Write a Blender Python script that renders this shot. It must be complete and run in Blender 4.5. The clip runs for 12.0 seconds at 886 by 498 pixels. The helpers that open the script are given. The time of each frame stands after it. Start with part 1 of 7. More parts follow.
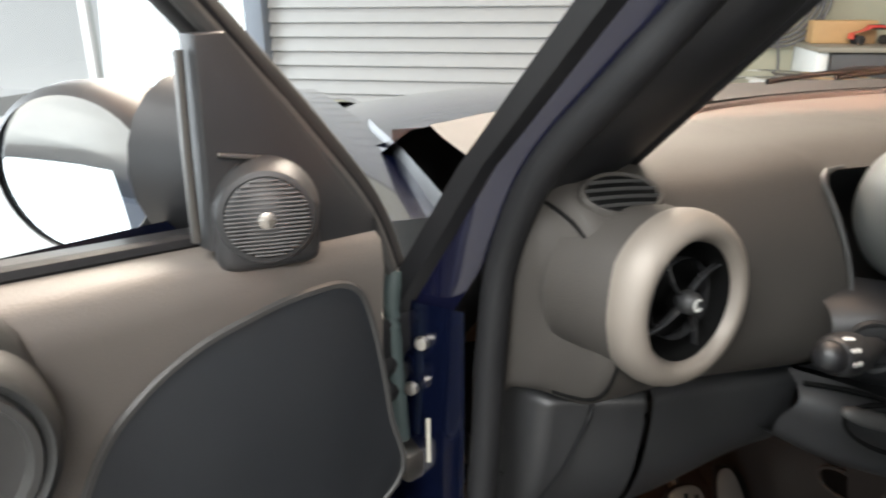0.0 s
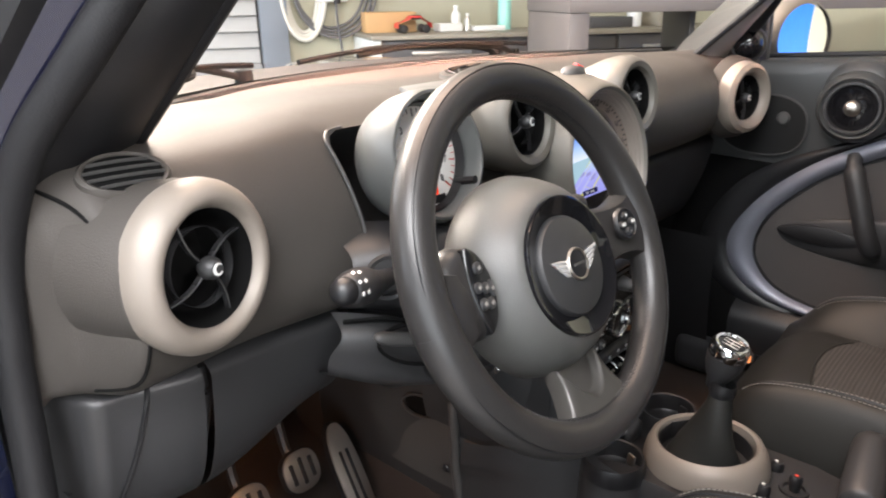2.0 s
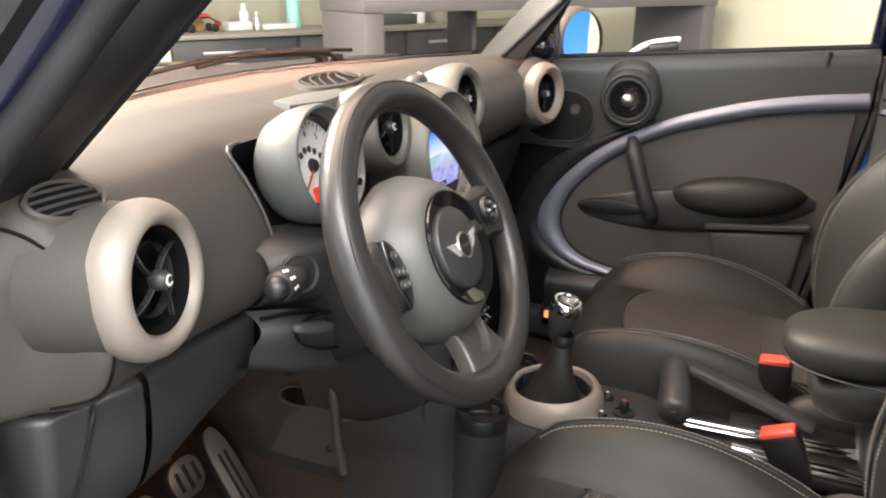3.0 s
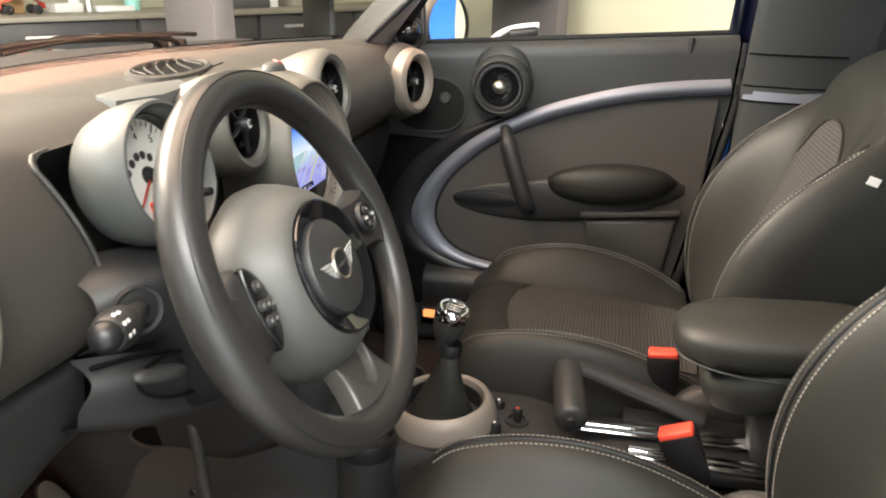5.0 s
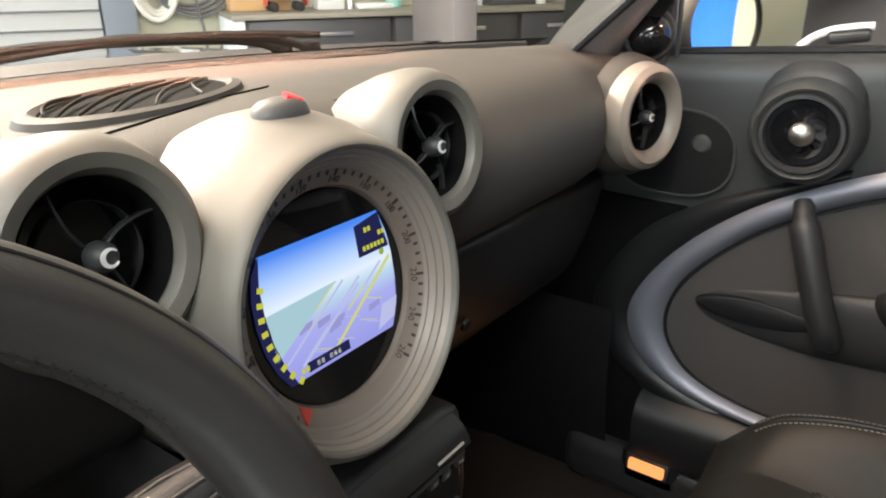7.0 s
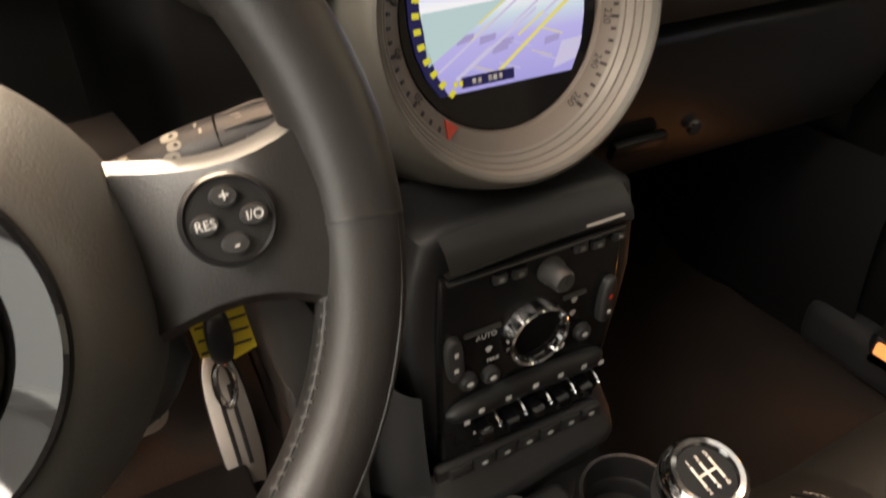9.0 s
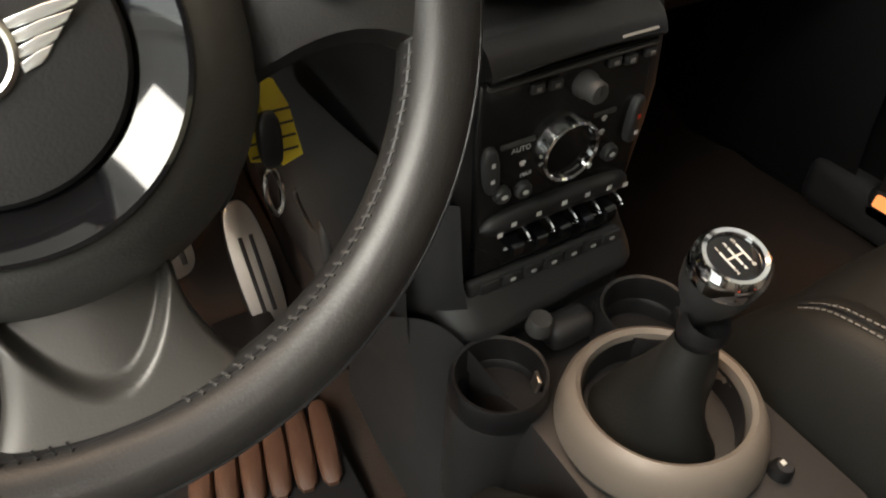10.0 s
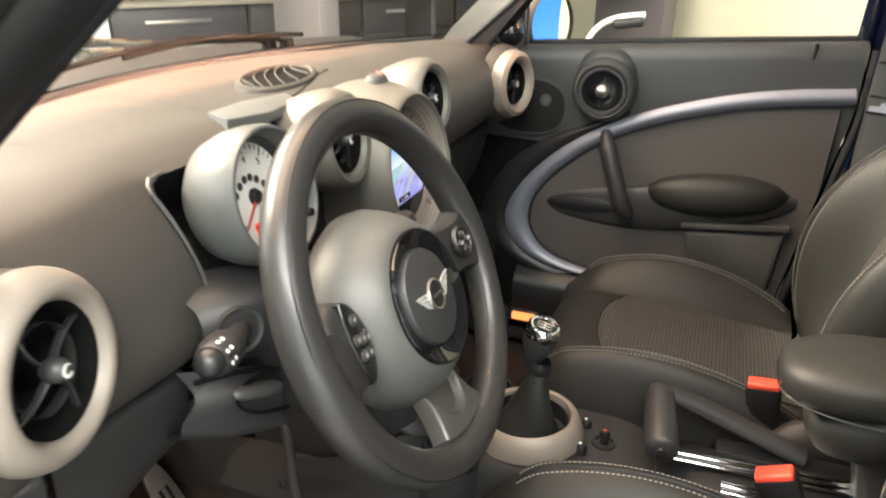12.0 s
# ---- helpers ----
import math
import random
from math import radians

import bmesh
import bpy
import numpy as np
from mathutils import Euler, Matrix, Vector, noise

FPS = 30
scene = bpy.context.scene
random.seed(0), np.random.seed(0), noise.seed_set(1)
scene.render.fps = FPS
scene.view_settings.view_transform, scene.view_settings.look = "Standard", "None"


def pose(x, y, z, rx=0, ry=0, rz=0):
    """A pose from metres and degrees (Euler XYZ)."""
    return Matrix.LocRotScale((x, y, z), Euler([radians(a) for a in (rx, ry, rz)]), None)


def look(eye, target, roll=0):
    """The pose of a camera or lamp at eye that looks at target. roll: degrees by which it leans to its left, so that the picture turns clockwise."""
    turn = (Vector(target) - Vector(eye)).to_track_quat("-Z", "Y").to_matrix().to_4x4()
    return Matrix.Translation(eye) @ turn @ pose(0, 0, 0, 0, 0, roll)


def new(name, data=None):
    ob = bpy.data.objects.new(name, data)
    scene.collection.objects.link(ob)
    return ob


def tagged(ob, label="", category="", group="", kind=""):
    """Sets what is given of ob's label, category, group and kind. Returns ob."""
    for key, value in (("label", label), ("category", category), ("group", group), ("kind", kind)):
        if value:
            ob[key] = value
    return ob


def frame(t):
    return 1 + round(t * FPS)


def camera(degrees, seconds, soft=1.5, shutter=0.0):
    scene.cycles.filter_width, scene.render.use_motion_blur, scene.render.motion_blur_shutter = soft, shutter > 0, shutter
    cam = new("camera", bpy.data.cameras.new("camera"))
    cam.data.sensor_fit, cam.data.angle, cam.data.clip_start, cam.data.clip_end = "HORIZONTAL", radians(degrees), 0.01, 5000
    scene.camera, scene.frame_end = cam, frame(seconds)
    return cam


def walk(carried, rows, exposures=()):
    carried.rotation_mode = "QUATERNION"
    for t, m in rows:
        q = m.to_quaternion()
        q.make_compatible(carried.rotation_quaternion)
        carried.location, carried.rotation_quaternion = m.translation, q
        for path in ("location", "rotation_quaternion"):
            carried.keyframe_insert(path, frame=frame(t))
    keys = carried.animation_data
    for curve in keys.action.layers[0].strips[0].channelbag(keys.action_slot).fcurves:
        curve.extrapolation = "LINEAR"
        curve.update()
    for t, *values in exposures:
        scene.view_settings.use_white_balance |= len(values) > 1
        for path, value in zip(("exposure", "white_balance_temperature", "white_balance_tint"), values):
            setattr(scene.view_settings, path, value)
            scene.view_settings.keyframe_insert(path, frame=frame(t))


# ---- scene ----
SKY = 0.12
EXPOSURES = [(0.0, -0.5, 6180, 10), (0.5, -0.25, 6130, 11), (1.0, 0.0, 6030, 13), (2.0, 0.12, 6130, 15), (2.5, 0.12, 6330, 14), (3.5, 0.24, 6180, 12), (5.5, 0.06, 6430, 8), (6.5, 0.0, 6180, 8), (8.5, 0.14, 6480, 13), (9.0, 0.06, 7400, 15), (9.5, -0.05, 6780, 13), (10.0, -0.08, 6780, 9), (11.0, 0.32, 6630, 8), (11.5, 0.38, 6630, 8), (12.0, 0.26, 6480, 8)]
cam = camera(64.0, 12.0, soft=1.9, shutter=0.25)
PATH = [
    (0, (-0.9294, -0.4303, 1.2242), (-0.5182, 0.9240, 0.7273), -0.55),
    (0.5, (-0.8744, -0.5049, 1.2451), (-0.2261, 0.7529, 0.7475), -0.81),
    (1, (-0.8397, -0.5311, 1.2373), (-0.0393, 0.6346, 0.7369), -0.64),
    (1.5, (-0.8477, -0.5192, 1.2196), (0.0586, 0.5652, 0.7168), -0.64),
    (2, (-0.8721, -0.4927, 1.2064), (0.1811, 0.4460, 0.6969), -0.64),
    (2.5, (-0.8996, -0.4668, 1.2068), (0.2731, 0.3115, 0.6880), -0.52),
    (3, (-1.0191, -0.4641, 1.2430), (0.2611, 0.1149, 0.7177), -0.22),
    (3.5, (-1.1231, -0.4727, 1.2557), (0.2309, -0.1032, 0.7264), 0.11),
    (3.7, (-1.1448, -0.4733, 1.2481), (0.2192, -0.1427, 0.7187), 0.02),
    (5.3, (-0.8024, -0.4023, 1.2216), (0.5558, -0.0872, 0.6683), 1.06),
    (5.5, (-0.7157, -0.3947, 1.2088), (0.6263, -0.0293, 0.6469), 1.06),
    (6, (-0.5419, -0.3444, 1.2237), (0.7703, 0.1215, 0.6660), 0.26),
    (6.5, (-0.4104, -0.3369, 1.2115), (0.8362, 0.2889, 0.6597), -0.58),
    (6.7, (-0.3664, -0.3187, 1.2013), (0.8363, 0.3854, 0.6466), -0.53),
    (8.3, (-0.2528, -0.3346, 1.1547), (0.5109, 0.8074, 0.5526), -0.54),
    (8.5, (-0.2505, -0.3485, 1.1441), (0.4428, 0.8002, 0.4733), -0.62),
    (9, (-0.2566, -0.3874, 1.1039), (0.3366, 0.7160, 0.2790), -0.89),
    (9.5, (-0.2812, -0.4064, 1.0797), (0.2605, 0.6327, 0.1433), -1.46),
    (10, (-0.3144, -0.4171, 1.0666), (0.2331, 0.5613, 0.0702), -0.47),
    (10.5, (-0.3802, -0.3794, 1.0943), (0.3581, 0.3904, 0.0397), 0.90),
    (11, (-0.4792, -0.3759, 1.1310), (0.4144, 0.2190, 0.0834), 0.92),
    (11.5, (-0.6646, -0.3891, 1.2155), (0.4770, 0.1188, 0.3855), 1.45),
    (12, (-0.8970, -0.3998, 1.2737), (0.3938, 0.0871, 0.6847), 0.77),
]
walk(cam, [(t, look(eye, target, roll)) for t, eye, target, roll in PATH], EXPOSURES)

# ---- world and light ----
world = bpy.data.worlds.new("sky")
scene.world = world
world.use_nodes = True
wn = world.node_tree.nodes
sky = wn.new("ShaderNodeTexSky")
sky.sky_type = 'NISHITA'
sky.sun_disc = False
sky.sun_elevation, sky.sun_rotation = radians(49), radians(194)
wn["Background"].inputs["Strength"].default_value = SKY
world.node_tree.links.new(sky.outputs["Color"], wn["Background"].inputs["Color"])

sun = new("sun", bpy.data.lights.new("sun", 'SUN'))
sun.data.energy, sun.data.angle, sun.data.color = 3.0, radians(0.5), (1.0, 0.95, 0.88)
sun.matrix_world = look((-1.29, -5.06, 6), (0, 0, 0))


def area(name, eye, target, sx, sy, watts, colour):
    lamp = new(name, bpy.data.lights.new(name, 'AREA'))
    lamp.data.shape, lamp.data.size, lamp.data.size_y = 'RECTANGLE', sx, sy
    lamp.data.energy, lamp.data.color = watts, colour
    lamp.matrix_world = look(eye, target)
    return lamp


# unseen fill lamps added at ceiling height, and daylight in the open bay and the glazed bay
GART = pose(0, 0, 0, 0, 0, -31)
area("dash_fill", (-0.1, 0.6, 3.05), (-0.1, 0.35, 0), 2.2, 0.9, 100, (1.0, 0.68, 0.47))
# added to brighten the seat backs, narrowed to spare the counter
bench_fill = area("seat_fill", (0.0, 2.5, 3.05), (0.1, -0.3, 0.9), 2.2, 0.5, 300, (1.0, 0.85, 0.67))
bench_fill.data.spread = radians(110)
# added narrow orange spot that tints the far dash top pink
spot = area("dash_tint_fill", (0.6, -2.45, 3.0), (-0.1, 0.40, 1.1), 0.9, 0.12, 30, (1.0, 0.48, 0.30))
spot.data.spread = radians(18)
# added to brighten the driver's seat through the open door
area("driver_seat_fill", (-1.8, -0.9, 3.05), (-1.0, -0.75, 0.6), 2.0, 1.6, 290, (1.0, 0.98, 0.92))
area("rear_fill", (-1.1, -3.4, 3.0), (-1.1, -0.1, 0.8), 1.4, 0.5, 260, (1.0, 0.95, 0.88))
area("bay_daylight", GART @ Vector((-6.05, 0.3, 1.45)), GART @ Vector((0, 0.3, 1.0)), 3.6, 2.6, 430, (0.93, 0.99, 1.0))
area("entrance_daylight", GART @ Vector((-2.6, -4.9, 1.5)), (-0.4, -0.2, 0.8), 4.4, 2.6, 150, (0.93, 1.0, 0.97))
area("window_daylight", GART @ Vector((-4.6, 3.95, 1.5)), GART @ Vector((-4.6, 0, 1.3)), 2.7, 2.3, 240, (0.92, 0.98, 1.0))

# ---- materials ----
def mat(name, colour, rough=0.5, metal=0.0, grain=0.0, scale=900.0, vary=0.12, blotch=9.0, coat=0.0, emit=None, emit_strength=0.0, spec=0.5):
    """Surface with blotches and fine grain in colour, roughness and relief, at real-world size."""
    m = bpy.data.materials.new(name)
    m.use_nodes = True
    n, l = m.node_tree.nodes, m.node_tree.links
    b = n["Principled BSDF"]
    tc = n.new("ShaderNodeTexCoord")
    big, fine = n.new("ShaderNodeTexNoise"), n.new("ShaderNodeTexNoise")
    big.inputs["Scale"].default_value, big.inputs["Detail"].default_value = blotch, 5.0
    fine.inputs["Scale"].default_value, fine.inputs["Detail"].default_value = scale, 2.0
    for t in (big, fine):
        l.new(tc.outputs["Object"], t.inputs["Vector"])
    mixed = n.new("ShaderNodeMix")
    mixed.data_type = 'RGBA'
    lo, hi = 1.0 - vary, 1.0 + vary
    mixed.inputs["A"].default_value = (*[c * lo for c in colour], 1)
    mixed.inputs["B"].default_value = (*[min(1.0, c * hi) for c in colour], 1)
    l.new(big.outputs["Fac"], mixed.inputs["Factor"])
    l.new(mixed.outputs["Result"], b.inputs["Base Color"])
    ramp = n.new("ShaderNodeMapRange")
    ramp.inputs["To Min"].default_value, ramp.inputs["To Max"].default_value = max(0.02, rough * 0.82), min(1.0, rough * 1.18)
    l.new(big.outputs["Fac"], ramp.inputs["Value"])
    l.new(ramp.outputs["Result"], b.inputs["Roughness"])
    b.inputs["Metallic"].default_value = metal
    b.inputs["Specular IOR Level"].default_value = spec
    b.inputs["Coat Weight"].default_value = coat
    b.inputs["Coat Roughness"].default_value = 0.05
    if grain:
        bump = n.new("ShaderNodeBump")
        bump.inputs["Strength"].default_value, bump.inputs["Distance"].default_value = grain, 0.0006
        l.new(fine.outputs["Fac"], bump.inputs["Height"])
        l.new(bump.outputs["Normal"], b.inputs["Normal"])
    if emit:
        b.inputs["Emission Color"].default_value = (*emit, 1)
        b.inputs["Emission Strength"].default_value = emit_strength
    return m


def ribbed(name, dark, light, pitch, across):
    """Woven fabric with raised ribs running from side to side, repeating along one axis."""
    m = mat(name, dark, 0.9, grain=0.5, scale=1400)
    n, l = m.node_tree.nodes, m.node_tree.links
    wave = n.new("ShaderNodeTexWave")
    wave.wave_type, wave.bands_direction = 'BANDS', across
    wave.inputs["Scale"].default_value = 0.314 / pitch
    wave.inputs["Distortion"].default_value = 0.4
    tc = n.new("ShaderNodeTexCoord")
    l.new(tc.outputs["Object"], wave.inputs["Vector"])
    mixed = n.new("ShaderNodeMix")
    mixed.data_type = 'RGBA'
    mixed.inputs["A"].default_value, mixed.inputs["B"].default_value = (*dark, 1), (*light, 1)
    l.new(wave.outputs["Fac"], mixed.inputs["Factor"])
    b = n["Principled BSDF"]
    l.new(mixed.outputs["Result"], b.inputs["Base Color"])
    bump = n.new("ShaderNodeBump")
    bump.inputs["Strength"].default_value, bump.inputs["Distance"].default_value = 0.65, 0.0014
    l.new(wave.outputs["Fac"], bump.inputs["Height"])
    l.new(bump.outputs["Normal"], b.inputs["Normal"])
    return m


def glow(name, colour, strength):
    m = bpy.data.materials.new(name)
    m.use_nodes = True
    n, l = m.node_tree.nodes, m.node_tree.links
    e = n.new("ShaderNodeEmission")
    e.inputs["Color"].default_value, e.inputs["Strength"].default_value = (*colour, 1), strength
    l.new(e.outputs["Emission"], n["Material Output"].inputs["Surface"])
    return m


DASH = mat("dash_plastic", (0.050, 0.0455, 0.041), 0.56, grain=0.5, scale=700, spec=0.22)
# lighter, warmer door plastic: light on the open driver's door put into colour
LITDOOR = mat("lit_door_plastic", (0.115, 0.103, 0.092), 0.48, grain=0.55, scale=600)
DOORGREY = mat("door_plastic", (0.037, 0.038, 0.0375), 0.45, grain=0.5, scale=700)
HUBGREY = mat("hub_plastic", (0.068, 0.068, 0.065), 0.45, grain=0.4, scale=800)
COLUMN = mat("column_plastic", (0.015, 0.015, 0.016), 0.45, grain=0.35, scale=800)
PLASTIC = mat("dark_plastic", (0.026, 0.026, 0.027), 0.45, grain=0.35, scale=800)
PLASTIC2 = mat("grey_black_plastic", (0.048, 0.047, 0.046), 0.5, grain=0.4, scale=700)
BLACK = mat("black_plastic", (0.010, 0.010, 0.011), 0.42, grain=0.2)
VANE = mat("satin_black_vane", (0.022, 0.022, 0.023), 0.22, vary=0.05)
# lightless black that puts the shade of recesses into the colour
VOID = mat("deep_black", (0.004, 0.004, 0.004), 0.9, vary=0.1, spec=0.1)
GLOSS = mat("gloss_black", (0.006, 0.006, 0.007), 0.05, vary=0.05)
GLOSS_PANEL = mat("semi_gloss_black", (0.007, 0.007, 0.0075), 0.26, vary=0.08)
RUBBER = mat("rubber", (0.010, 0.010, 0.011), 0.6, grain=0.4, scale=500, spec=0.3)
WIPER = mat("wiper_black", (0.003, 0.003, 0.0033), 0.6, vary=0.05, spec=0.08)
JAMB = mat("satin_navy_jamb", (0.007, 0.008, 0.026), 0.16, 0.3, coat=0.8, vary=0.1)
SILVER = mat("satin_silver_paint", (0.112, 0.105, 0.091), 0.48, 0.10, grain=0.12, scale=1500, vary=0.05)
RING = mat("warm_silver_paint", (0.205, 0.178, 0.152), 0.46, 0.15, grain=0.12, scale=1500, vary=0.05)
TRIM = mat("brushed_dark_trim", (0.24, 0.245, 0.29), 0.44, 0.5, grain=0.1, vary=0.06)
CHROME = mat("chrome", (0.85, 0.85, 0.86), 0.07, 1.0, vary=0.03)
STEEL = mat("brushed_steel", (0.52, 0.49, 0.45), 0.35, 1.0, grain=0.3, scale=400)
LEATHER = mat("black_leather", (0.0155, 0.0160, 0.0150), 0.50, grain=0.45, scale=520, vary=0.2, spec=0.30)
WLEATHER = mat("wheel_leather", (0.0215, 0.0203, 0.0198), 0.36, grain=0.22, scale=900)
FABRIC = ribbed("ribbed_fabric", (0.021, 0.0203, 0.0195), (0.042, 0.040, 0.037), 0.0066, 'Y')
BACKFABRIC = ribbed("ribbed_back_fabric", (0.021, 0.0203, 0.0195), (0.042, 0.040, 0.037), 0.0063, 'Z')
GRILLE = mat("speaker_cloth", (0.012, 0.012, 0.012), 0.9, grain=0.6, scale=900, spec=0.15)
HEEL = mat("brown_rubber", (0.075, 0.036, 0.022), 0.55, grain=0.5, scale=500)
FIELD = mat("slate_door_field", (0.020, 0.022, 0.025), 0.6, grain=0.5, scale=900, spec=0.3)
CLOTH = mat("door_cloth", (0.058, 0.053, 0.051), 0.85, grain=0.7, scale=900)
CARPET = mat("carpet", (0.024, 0.015, 0.011), 0.95, grain=1.0, scale=500, vary=0.4)
STITCH = mat("grey_thread", (0.23, 0.22, 0.205), 0.8, vary=0.2)
WHEELTHREAD = mat("dark_grey_thread", (0.050, 0.048, 0.046), 0.8, vary=0.2)
PODGREY = mat("pod_grey", (0.085, 0.088, 0.086), 0.42, grain=0.2, scale=900)
PAINT = mat("dark_blue_paint", (0.003, 0.005, 0.018), 0.18, 0.3, coat=1.0, vary=0.05)
FACE = mat("gauge_white", (0.78, 0.76, 0.72), 0.5, vary=0.04)
BAND = mat("gauge_grey", (0.17, 0.137, 0.115), 0.5, vary=0.05)
BANDINK = mat("scale_ink", (0.036, 0.028, 0.024), 0.6)
BADGE = mat("polished_badge", (0.80, 0.80, 0.79), 0.22, 0.7, vary=0.05)
INK = mat("gauge_ink", (0.03, 0.025, 0.025), 0.6)
REDINK = mat("red_ink", (0.5, 0.04, 0.02), 0.5)
REDLED = glow("red_display", (0.9, 0.06, 0.02), 1.1)
HAZRED = mat("red_lens", (0.65, 0.02, 0.03), 0.25, emit=(1, 0.03, 0.03), emit_strength=0.5)
BUCKLE = mat("red_button", (0.75, 0.07, 0.04), 0.35)
WHITEINK = mat("white_print", (0.62, 0.62, 0.60), 0.5)
STALKINK = mat("pale_grey_print", (0.30, 0.29, 0.25), 0.6)
STICKER = mat("cream_sticker", (0.42, 0.39, 0.33), 0.6, vary=0.15, blotch=60)
TUBEGREEN = mat("grey_green_tube", (0.050, 0.068, 0.068), 0.5, vary=0.1)
MIRRORBLUE = mat("mirror_blue", (0.03, 0.20, 0.80), 0.5, vary=0.12)
YELLOW = mat("yellow_tag", (0.55, 0.42, 0.03), 0.4)
AMBER = glow("amber_lamp", (1.0, 0.33, 0.10), 1.5)
MIRROR = mat("mirror_glass", (0.9, 0.92, 0.94), 0.02, 1.0, vary=0.01)
WOODBOX = mat("orange_box", (0.50, 0.30, 0.13), 0.7)
REDTOY = mat("red_toy_paint", (0.65, 0.03, 0.03), 0.25)
# one cream plaster in two tones: darker back wall, lit side wall
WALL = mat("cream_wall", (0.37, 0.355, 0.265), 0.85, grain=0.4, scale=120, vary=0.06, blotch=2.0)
LITWALL = mat("lit_cream_wall", (0.55, 0.53, 0.39), 0.85, grain=0.4, scale=120, vary=0.06, blotch=2.0)
WHITEWALL = mat("white_wall", (0.80, 0.80, 0.79), 0.8, grain=0.3, scale=120, vary=0.04, blotch=2.0)
SHUTTER = mat("shutter_white", (0.36, 0.356, 0.345), 0.5, grain=0.1, vary=0.05)
POST = mat("grey_post", (0.16, 0.18, 0.21), 0.5, vary=0.08)
CABINET = mat("dark_grey_laminate", (0.055, 0.055, 0.058), 0.45, grain=0.2, vary=0.1)
TAUPE = mat("taupe_laminate", (0.125, 0.11, 0.106), 0.5, vary=0.06)
COUNTER = mat("beige_worktop", (0.235, 0.212, 0.168), 0.5, vary=0.08, blotch=20)
CONCRETE = mat("garage_floor", (0.30, 0.29, 0.27), 0.6, grain=0.5, scale=60, vary=0.2, blotch=1.5)
CABLE = mat("grey_cable", (0.10, 0.10, 0.105), 0.6)
HOSE = mat("cream_hose", (0.60, 0.57, 0.50), 0.5)
WHITEPL = mat("white_plastic", (0.75, 0.75, 0.73), 0.4, vary=0.03)
TEAL = mat("teal_bottle", (0.30, 0.62, 0.55), 0.3)
# pillar plastic lightened as it looks on the lit passenger's side
LITPILLAR = mat("lit_pillar_plastic", (0.20, 0.205, 0.21), 0.55, grain=0.3, scale=700)
SILVER_DARK = mat("satin_grey_metal_paint", (0.056, 0.052, 0.047), 0.36, 0.25, grain=0.1, vary=0.05)
HEADLINER = mat("headliner", (0.30, 0.29, 0.27), 0.95, grain=0.5, scale=600)

GLASS = bpy.data.materials.new("clear_glass")
GLASS.use_nodes = True
gn, gl = GLASS.node_tree.nodes, GLASS.node_tree.links
mixs, tr, gy = gn.new("ShaderNodeMixShader"), gn.new("ShaderNodeBsdfTransparent"), gn.new("ShaderNodeBsdfGlossy")
gy.inputs["Roughness"].default_value = 0.01
tr.inputs["Color"].default_value = (0.93, 0.95, 0.94, 1)
mixs.inputs["Fac"].default_value = 0.05
gl.new(tr.outputs["BSDF"], mixs.inputs[1])
gl.new(gy.outputs["BSDF"], mixs.inputs[2])
gl.new(mixs.outputs["Shader"], gn["Material Output"].inputs["Surface"])

# ---- mesh helpers ----
def V(*a):
    return Vector(a)


def thing(name, at, label, category, group="", kind=""):
    ob = new(name)
    ob.empty_display_size = 0.05
    ob.matrix_basis = Matrix.Translation(at)
    return tagged(ob, label, category, group, kind)


def part(name, bm, material, parent=None, label="", sharp=38):
    me = bpy.data.meshes.new(name)
    bmesh.ops.recalc_face_normals(bm, faces=bm.faces)
    for f in bm.faces:
        f.smooth = True
    bm.to_mesh(me)
    bm.free()
    me.set_sharp_from_angle(angle=radians(sharp))
    me.materials.append(material)
    ob = new(name, me)
    if parent is not None:
        ob.parent = parent
        if parent.parent is None:
            ob.matrix_parent_inverse = parent.matrix_basis.inverted()
    if label:
        ob["label"] = label
    return ob


def solo(name, bm, material, label, category, group="", kind="", sharp=38):
    return tagged(part(name, bm, material, sharp=sharp), label, category, group, kind)


def box(sx, sy, sz, m=None, bevel=0.0, seg=2):
    bm = bmesh.new()
    bmesh.ops.create_cube(bm, size=1.0)
    bm.transform(Matrix.Diagonal((sx, sy, sz, 1)))
    if bevel:
        bmesh.ops.bevel(bm, geom=bm.edges[:], offset=bevel, segments=seg, profile=0.5, affect='EDGES')
    if m is not None:
        bm.transform(m)
    return bm


def at(x, y, z, rx=0, ry=0, rz=0):
    return pose(x, y, z, rx, ry, rz)


def lathe(profile, m=None, segs=48, arc=1.0, start=0.0, sx=1.0, sy=1.0):
    """Turns (radius, height) points round z."""
    bm = bmesh.new()
    n = segs if arc >= 1.0 else segs + 1
    rows = []
    for k in range(n):
        a = 2 * math.pi * (start + arc * k / segs)
        rows.append([bm.verts.new((r * math.cos(a) * sx, r * math.sin(a) * sy, h)) for r, h in profile])
    for k in range(segs):
        a, b = rows[k], rows[(k + 1) % n]
        for i in range(len(profile) - 1):
            bm.faces.new((a[i], b[i], b[i + 1], a[i + 1]))
    bmesh.ops.remove_doubles(bm, verts=bm.verts, dist=1e-6)
    if m is not None:
        bm.transform(m)
    return bm


def loft(rows, closed=False, caps=False):
    """Skin over rows of points; closed: each row is a loop."""
    bm = bmesh.new()
    vs = [[bm.verts.new(p) for p in row] for row in rows]
    n = len(rows[0])
    for a, b in zip(vs, vs[1:]):
        for i in range(n if closed else n - 1):
            j = (i + 1) % n
            bm.faces.new((a[i], a[j], b[j], b[i]))
    if caps:
        bm.faces.new(vs[0][::-1])
        bm.faces.new(vs[-1])
    return bm


